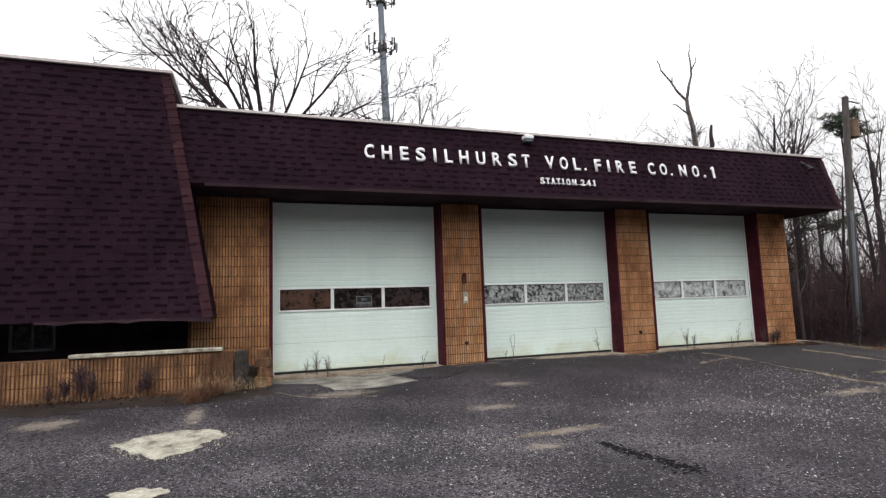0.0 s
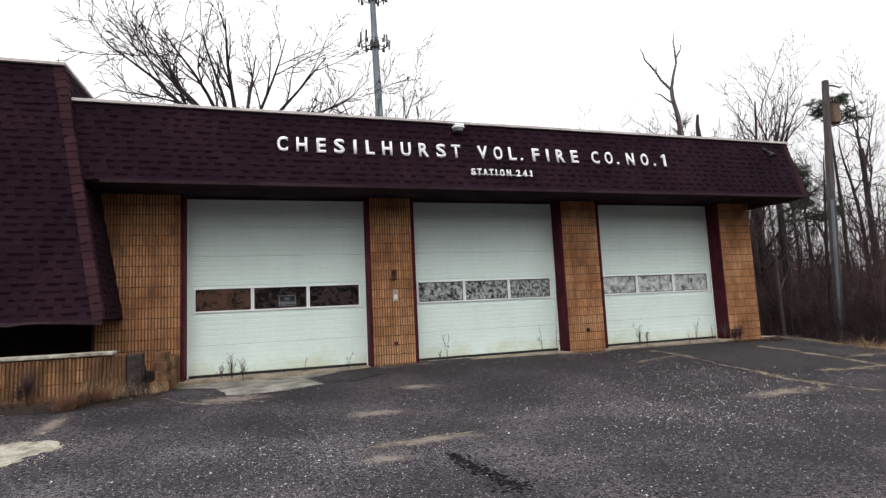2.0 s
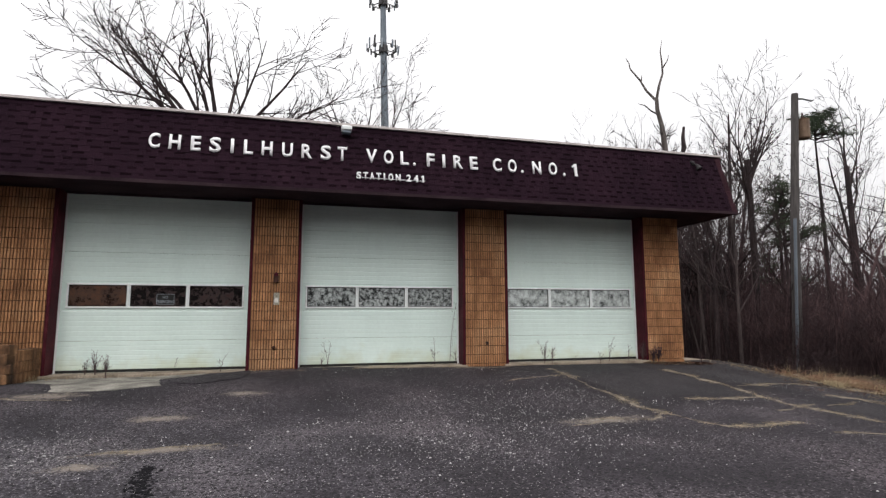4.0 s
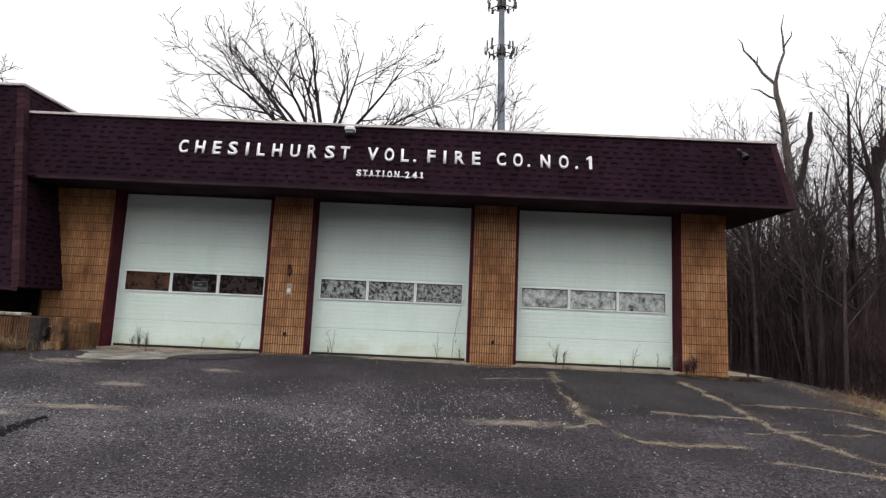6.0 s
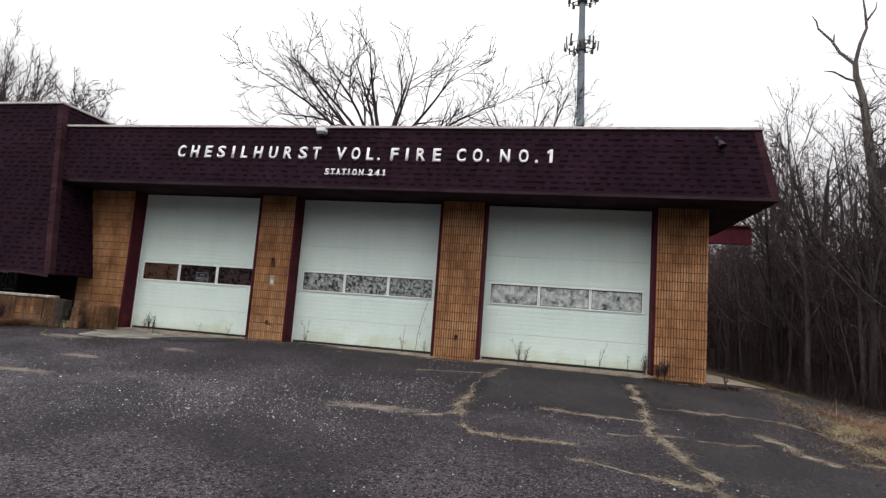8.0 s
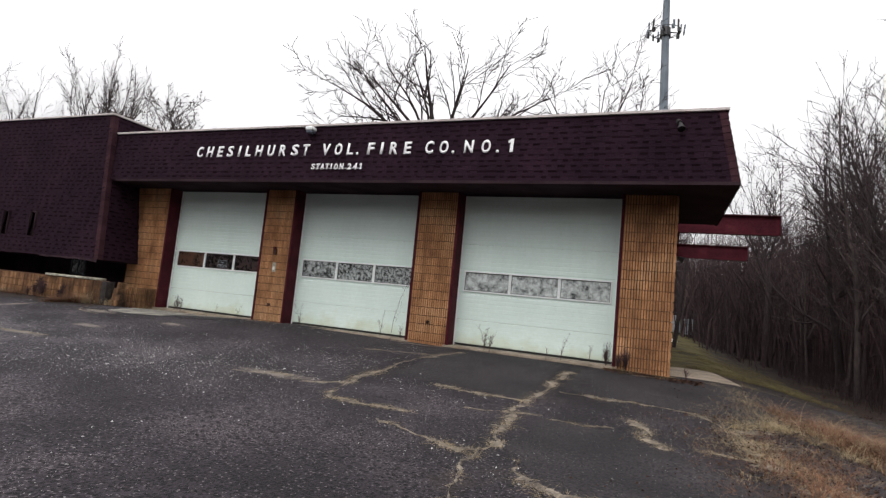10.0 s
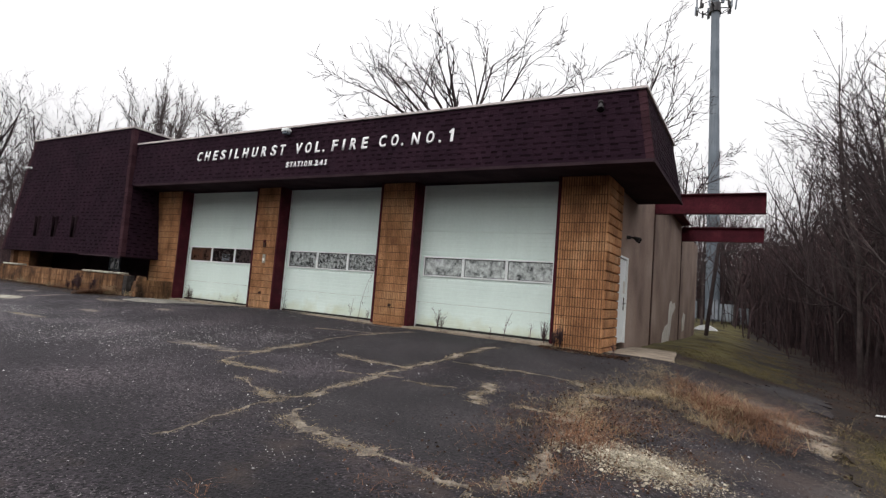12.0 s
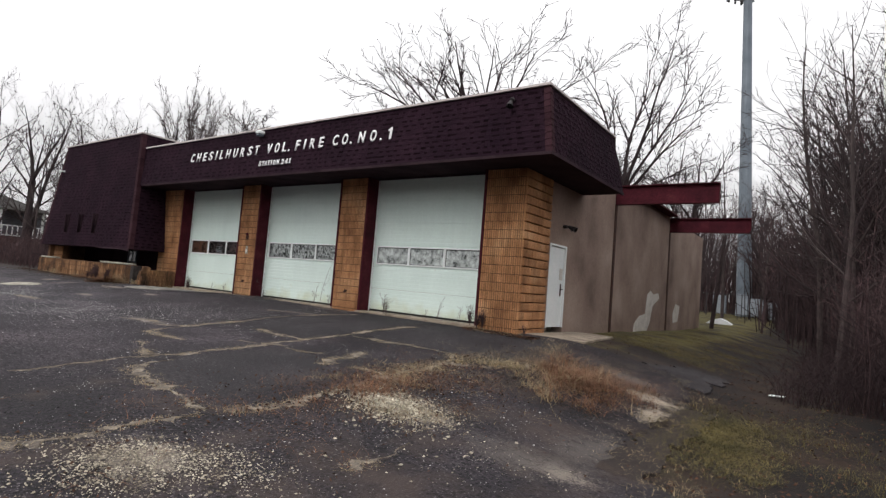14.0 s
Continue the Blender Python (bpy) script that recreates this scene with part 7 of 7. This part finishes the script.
wire((22.05, 14.85, 6.4), (70, 22, 6.6), 0.9)
wire((22.05, 14.85, 5.9), (70, 22, 6.0), 1.0, 0.018)
wire((22.05, 14.85, 6.0), (14.68, 33.2, 4.3), 0.6, 0.014)

TX, TY = 13.35, 57.0
tower = thing("cell_tower", pose(TX, TY, ground_z(TX, TY)), "tall grey monopole cell tower with ringed antennas", "cell tower")
part("mast", tube(bmesh.new(), [(0.75, 0, -0.3), (0.72, 0, 1.0), (0.2, 0, 20), (-0.1, 0, 31), (-0.3, 0, 41)], [0.66, 0.64, 0.44, 0.36, 0.26], 18), GALV, tower)
mast_rng = random.Random(36)
for zc, cx in ((30.4, -0.10), (36.0, -0.2)):
    bm = bmesh.new()
    for k in range(3):
        a = radians(20 + 120 * k)
        tube(bm, [(cx, 0, zc), (cx + 1.5 * math.cos(a), 1.5 * math.sin(a), zc)], [0.07, 0.06], 6)
        tube(bm, [(cx, 0, zc - 0.9), (cx + 1.3 * math.cos(a), 1.3 * math.sin(a), zc - 0.05)], [0.04, 0.04], 5)
    ring = [(cx + 1.5 * math.cos(radians(t)), 1.5 * math.sin(radians(t)), zc) for t in range(0, 361, 20)]
    tube(bm, ring, [0.045] * len(ring), 5, False)
    tube(bm, [(cx, 0, zc - 0.5), (cx, 0, zc + 0.4)], [0.55, 0.5], 12)
    part("platform", bm, DARKMETAL, tower, "dark ring platform")
    for k in range(12):
        a = radians(20 + 30 * k + (8 if zc > 33 else 0) + mast_rng.uniform(-9, 9))
        reach = mast_rng.uniform(1.45, 1.85)
        x, y = cx + reach * math.cos(a), reach * math.sin(a)
        w, low, top = mast_rng.uniform(0.07, 0.13), mast_rng.uniform(-0.55, -0.2), mast_rng.uniform(0.4, 1.0)
        ob = part("antenna", box(bmesh.new(), -w, w, -0.06, 0.06, low, top, bevel=0.02), (GALV, DARKMETAL, CABINET)[k % 3], tower, "", pose(x, y, zc, mast_rng.uniform(-6, 6), 0, math.degrees(a) + 90))
        if k % 2:
            part("radio_unit", box(bmesh.new(), -0.12, 0.12, 0.08, 0.26, -0.35, 0.1, bevel=0.02), DARKMETAL, ob, "dark radio unit behind the antenna")
for x, y, z, w2, h in ((-0.9, -2.3, 0, 0.5, 1.7), (0.9, -2.6, 0, 0.45, 1.9), (2.2, -3.4, 0, 0.7, 1.6), (3.2, -3.8, 0, 0.5, 1.5)):
    cab = part("equipment_cabinet", boxes((-w2, w2, -0.4, 0.4, 0.1, h), bevel=0.03), CABINET, None, "", pose(TX + x, TY + y, ground_z(TX + x, TY + y)))
    tagged(cab, "pale blue-grey equipment cabinet at the tower's foot", "equipment cabinet", "tower cabinets")
fence = thing("chain_fence", pose(TX, TY - 5.6, ground_z(TX, TY - 5.6)), "low metal fence round the tower compound", "fence")
for k in range(9):
    part("post", tube(bmesh.new(), [(-4 + k * 1.3, 0, -0.3), (-4 + k * 1.3, 0, 1.9)], [0.035, 0.035], 8), DARKMETAL, fence)
for z in (0.25, 1.85):
    part("rail", tube(bmesh.new(), [(-4, 0, z), (6.4, 0, z)], [0.022, 0.022], 6), DARKMETAL, fence)

house = thing("house", pose(-36, 17.6, 0.3), "clapboard house beyond the trees, coloured blue-grey for shade, with a white porch rail", "house")
part("wall", boxes((-7, -1.0, -9.5, 2.2, -0.6, 4.5)), SHADESIDING, house)
part("roof", prism(bmesh.new(), [(-10.0, 4.46), (2.7, 4.46), (-3.6, 6.2)], 0, -7.4, -0.6), ROOFING, house, "grey shingle roof")
for y in (-7.6, -4.4):
    win = part("window", boxes((-1.0, -0.95, y, y + 0.9, 2.8, 4.2)), PANE_BLACK, house)
    part("sill", boxes((-1.0, -0.90, y - 0.08, y + 0.98, 2.73, 2.8)), WHITETRIM, win)
part("porch_deck", boxes((-1.0, 1.4, -1.7, 1.4, -0.6, 2.1)), RUST, house, "dark porch base")
for k in range(8):
    part("baluster", boxes((1.2, 1.26, -1.5 + k * 0.36, -1.42 + k * 0.36, 2.1, 2.95)), WHITETRIM, house)
for z in (2.15, 2.95):
    part("porch_rail", boxes((1.18, 1.28, -1.62, 1.3, z, z + 0.08)), WHITETRIM, house)
for y in (-1.6, 1.3):
    part("porch_post", boxes((1.15, 1.3, y - 0.08, y + 0.08, 2.1, 4.3)), WHITETRIM, house)
part("porch_roof", boxes((-1.0, 1.5, -1.9, 1.6, 4.3, 4.45)), ROOFING, house)

# ---- planter in front of the deep mansard ----
PL_Y0, PL_Y1 = 10.70, 10.95
planter = part("planter", boxes((-9.2, -0.42, PL_Y0 + 0.022, PL_Y1, 0.1, 1.14), (0.02, 0.17, 11.0, 12.05, 0.1, 1.02)), MORTAR_SHADE, None)
tagged(planter, "low planter wall of tan fluted block, broken at its end", "planter", kind="structure")
planter_bed = part("planter_bed", boxes((-9.2, -0.05, PL_Y1, 12.35, 0.1, 0.75)), SOIL, None)
tagged(planter_bed, "dark soil in the planter", "soil", kind="structure")
for x0, x1 in ((-2.90, -0.60), (-8.9, -7.6)):
    cap = part("capstone", boxes((x0, x1, PL_Y0 - 0.03, PL_Y1 + 0.03, 1.142, 1.205), bevel=0.012), CONCRETE, None)
    tagged(cap, "pale concrete coping slab on the planter wall", "coping slab", "planter capstones")
end_wall = part("wall_end", boxes((-9.15, -8.9, 11.0, 12.64, 0.1, 1.72), (-9.0, -8.0, 11.2, 11.45, 0.76, 1.715)), MORTAR_SHADE, None)
tagged(end_wall, "block end wall under the deep mansard", "wall", kind="structure")
rng = random.Random(5)
for x, y, z, s, dark in ((-0.28, 10.86, 0.58, 0.3, 1), (-0.30, 10.90, 0.83, 0.26, 1), (-0.06, 10.95, 0.52, 0.24, 1), (0.08, 10.86, 0.55, 0.28, 0), (0.10, 10.9, 0.72, 0.24, 0), (0.09, 10.92, 0.88, 0.26, 0), (0.1, 11.0, 1.04, 0.2, 0), (-0.12, 11.1, 0.72, 0.26, 1)):
    bm = box(bmesh.new(), -s / 2, s / 2, -0.12, 0.12, -0.09, 0.09, bevel=0.018)
    for vert in bm.verts:
        vert.co += Vector((rng.uniform(-1, 1), rng.uniform(-1, 1), rng.uniform(-1, 1))) * 0.012
    chunk = part("loose_block", bm, BLACKBLOCK if dark else BLOCK_STAINED, None, "", pose(x, y, z, rng.uniform(-6, 6), rng.uniform(-6, 6), rng.uniform(-14, 14)))
    tagged(chunk, "loose blackened block at the broken planter end" if dark else "loose tan block stacked by the door", "block", "loose planter blocks")

end_pier = part("planter_pier", boxes((-0.40, -0.18, PL_Y0 - 0.01, PL_Y1, 0.1, 1.13), bevel=0.015), BLACKBLOCK, None)
tagged(end_pier, "blackened block pier at the broken planter end", "pier")

# ---- shingles ----
COURSE = 0.127


def tab_mesh(width, thick):
    """One shingle tab: a wedge, thickest at its lower edge. x across, y up the slope, z outwards."""
    w, h = width - 0.004, COURSE * 1.12
    vs = [(0.002, 0, 0), (w, 0, 0), (w, h, 0), (0.002, h, 0), (0.002, 0, thick), (w, 0, thick), (w, h, 0.002), (0.002, h, 0.002)]
    if thick > 0.01:
        return vs, [(4, 5, 6, 7), (0, 1, 5, 4), (1, 2, 6, 5), (3, 0, 4, 7)]
    b, zb = COURSE * 0.62, 0.0045
    return vs + [(w, b, zb), (0.002, b, zb)], [(4, 5, 8, 9), (9, 8, 6, 7), (0, 1, 5, 4)]


def banded(me, low):
    """The thin layer of a laminated shingle carries a dark band along its head: granules, plus painted shade below the
    upper tabs.
    """
    me.materials.append(SHINGLE)
    if low:
        me.materials.append(SHINGLE_LOW)
        for i, poly in enumerate(me.polygons):
            poly.material_index = 1 if i % 3 == 1 else 0
    return me


TABS = {}
for width in (0.09, 0.12, 0.16, 0.20):
    for thick in (0.006, 0.012):
        me = from_lists("shingle", *tab_mesh(width, thick))
        TABS[width, thick] = banded(me, thick < 0.01)


def shingled(corners, parent, seed, near, holes=()):
    """Lays courses of tabs over a slope. near: (from, to) along x or y of the stretch whose tabs are single pieces."""
    a, u, v, n, ring = slope(corners)
    rg, raised, low, single = random.Random(seed), ([], []), ([], []), 0
    (u0, _), (u1, _), (u2, top), (u3, _) = ring
    base = Matrix((u, v, n)).transposed().to_4x4()
    row = 0
    while row * COURSE < top - 0.03:
        h, flip = row * COURSE, rg.random() < 0.5
        s = h / top
        left, right = u0 + (u3 - u0) * s, u1 + (u2 - u1) * s
        x = left - 0.0
        while x < right - 0.02:
            width = rg.choice((0.09, 0.12, 0.12, 0.16, 0.20))
            flip = not flip if rg.random() < 0.86 else flip
            thick = 0.012 if flip else 0.006
            x2 = min(x + width, right)
            wobble = rg.uniform(-0.006, 0.006)
            place = a + u * x + v * (h + wobble) + n * 0.003
            skip = False
            for hx0, hx1, hz0, hz1 in holes:
                if place.x + width > hx0 and place.x < hx1 and place.z + COURSE > hz0 and place.z < hz1:
                    skip = True
            if not skip:
                along = place.x if abs(u.x) > 0.5 else place.y
                if near and near[0] < along < near[1] and single < 300 and x2 == x + width:
                    piece = new("shingle", TABS[width, thick])
                    piece.parent = parent
                    piece.matrix_basis = Matrix.Translation(place) @ base
                    single += 1
                else:
                    vs, fs = tab_mesh(x2 - x, thick)
                    verts, faces = raised if thick > 0.01 else low
                    k = len(verts)
                    verts += [tuple(place + u * p + v * q + n * r) for p, q, r in vs]
                    faces += [tuple(k + i for i in f) for f in fs]
            x = x2
        row += 1
    for (verts, faces), is_low in ((raised, False), (low, True)):
        ob = part("shingle_courses", banded(from_lists("shingle_courses", verts, faces), is_low), None, parent)
        ob["kind"] = "stuff"


shingled(G_FRONT, mansard, 1, (11.4, 15.0))
shingled(G_SIDE, mansard, 2, None)
shingled(M_FRONT, big_mansard, 3, (-3.0, -0.9), [(s - 0.15, s + 0.15, 2.30, 3.06) for s in SLOTS])
shingled(M_RIGHT, big_mansard, 4, None)
shingled(M_LEFT, big_mansard, 6, None)


def hip_caps(p0, p1, na, nb, parent, width, seed):
    """Folded cap shingles lapped up a hip from p0 to p1; na and nb are the outward axes of its two slopes."""
    p0, p1 = Vector(p0), Vector(p1)
    d = (p1 - p0).normalized()
    sa, sb = na.cross(d), -nb.cross(d)
    if sa.dot(nb) > 0:
        sa = -sa
    if sb.dot(na) > 0:
        sb = -sb
    out = (na + nb).normalized()
    bm, rows = bmesh.new(), int((p1 - p0).length / 0.15)
    for i in range(rows + 1):
        q, h = p0 + d * i * 0.15, min(0.19, (p1 - p0).length - i * 0.15 + 0.02)
        lo = [q + sa * width + na * 0.020, q + out * 0.036, q + sb * width + nb * 0.020]
        hi = [q + d * h + sa * width + na * 0.008, q + d * h + out * 0.014, q + d * h + sb * width + nb * 0.008]
        under = [q + sa * width, q, q + sb * width]
        vs = [[bm.verts.new(p) for p in r] for r in (under, lo, hi)]
        for r0, r1 in zip(vs, vs[1:]):
            for k in range(2):
                bm.faces.new((r0[k], r0[k + 1], r1[k + 1], r1[k]))
    bmesh.ops.recalc_face_normals(bm, faces=bm.faces)
    return part("hip_cap", bm, HIPCAP, parent, "lapped reddish hip shingles")


n_front, n_side = slope(M_FRONT)[3], slope(M_RIGHT)[3]
hip_caps(M_FRONT[1], M_FRONT[2], n_front, n_side, big_mansard, 0.15, 1)
hip_caps(M_FRONT[0], M_FRONT[3], n_front, slope(M_LEFT)[3], big_mansard, 0.15, 2)
hip_caps(G_FRONT[1], G_FRONT[2], slope(G_FRONT)[3], slope(G_SIDE)[3], mansard, 0.13, 3)

# ---- fluted block courses ----
BW, BH = 0.448, 0.2032


def fluted(width):
    """A split-face block with upright ribs about 6 cm apart, set in recessed joints. x across, z up, face at y = 0."""
    bm = bmesh.new()
    ribs = max(1, round(width / 0.056))
    pitch = (width - 0.004) / ribs
    for i in range(ribs):
        x0, x1 = 0.002 + i * pitch + 0.0080, 0.002 + (i + 1) * pitch - 0.0080
        z0, z1, e = 0.007, BH - 0.007, 0.004
        back = [bm.verts.new(p) for p in ((x0, 0.05, z0), (x1, 0.05, z0), (x1, 0.05, z1), (x0, 0.05, z1))]
        front = [bm.verts.new(p) for p in ((x0 + e, 0, z0 + e * 0.6), (x1 - e, 0, z0 + e * 0.6), (x1 - e, 0, z1 - e * 0.6), (x0 + e, 0, z1 - e * 0.6))]
        bm.faces.new(front)
        for k in range(4):
            bm.faces.new((back[k], back[(k + 1) % 4], front[(k + 1) % 4], front[k]))
    bmesh.ops.recalc_face_normals(bm, faces=bm.faces)
    return bm


def plain_block(width, seed):
    """A split-face block end: one rough face with eased arrises."""
    bm, rg = bmesh.new(), random.Random(seed)
    z0, z1, e = 0.007, BH - 0.007, 0.012
    back = [bm.verts.new(p) for p in ((0.001, 0.05, z0), (width - 0.001, 0.05, z0), (width - 0.001, 0.05, z1), (0.001, 0.05, z1))]
    front = [bm.verts.new((p[0], rg.uniform(-0.006, 0.006), p[1])) for p in ((0.001, z0 + e), (width - 0.001, z0 + e), (width - 0.001, z1 - e), (0.001, z1 - e))]
    mid = bm.verts.new((width / 2, -0.012, BH / 2))
    for k in range(4):
        bm.faces.new((back[k], back[(k + 1) % 4], front[(k + 1) % 4], front[k]))
        bm.faces.new((front[k], front[(k + 1) % 4], mid))
    bmesh.ops.recalc_face_normals(bm, faces=bm.faces)
    return bm


BLOCKS = {}


def block_mesh(width, plain=0, material=BLOCK):
    key = (round(width, 3), plain, material.name)
    if key not in BLOCKS:
        me = bpy.data.meshes.new("block")
        bm = plain_block(width, plain) if plain else fluted(width)
        bm.normal_update()
        bm.to_mesh(me)
        bm.free()
        me.materials.append(material)
        BLOCKS[key] = me
    return BLOCKS[key]


def lay(parent, x0, x1, z0, z1, m, plain=False, seed=0, material=BLOCK):
    """Courses of blocks from x0 to x1 between two heights, in the plane that m gives."""
    rg, row = random.Random(seed), 0
    z = z1 - BH * math.ceil((z1 - z0) / BH)
    while z < z1 - 0.01:
        x = x0
        first = BW / 2 if row % 2 else BW
        while x < x1 - 0.03:
            width = min(first if x == x0 else BW, x1 - x)
            if x1 - x - width < 0.05:
                width = x1 - x
            piece = new("block", block_mesh(width, rg.randint(1, 4) if plain else 0, material))
            piece.parent = parent
            piece.matrix_basis = m @ pose(x, rg.uniform(-0.003, 0.003), z)
            x += width
        z += BH
        row += 1


front = pose(0, FACE_Y, 0)
TOPZ = FLOOR + 18 * BH
for k, (x0, x1) in enumerate(((-1.25, OPENINGS[0][0] - JAMB), (OPENINGS[0][1] + JAMB, OPENINGS[1][0] - JAMB), (OPENINGS[1][1] + JAMB, OPENINGS[2][0] - JAMB), (OPENINGS[2][1] + JAMB, END_X))):
    lay(wall_front, x0, x1, 0.2, TOPZ, front, seed=k)
lay(wall_front, 0.05, 1.40, 0.2, TOPZ, Matrix.Translation((END_X, FACE_Y, 0)) @ pose(0, 0, 0, 0, 0, 90), plain=True, seed=9)
lay(planter, -9.2, -0.42, 0.2, 1.13, pose(0, PL_Y0, 0), seed=11, material=BLOCK_STAINED)
lay(planter, 0.0, 1.05, 0.2, 1.02, Matrix.Translation((0.20, 11.0, 0)) @ pose(0, 0, 0, 0, 0, 90), seed=12, material=BLOCK_STAINED)
lay(end_wall, -9.0, -8.0, 0.9, 1.71, pose(0, 11.165, 0), seed=14)
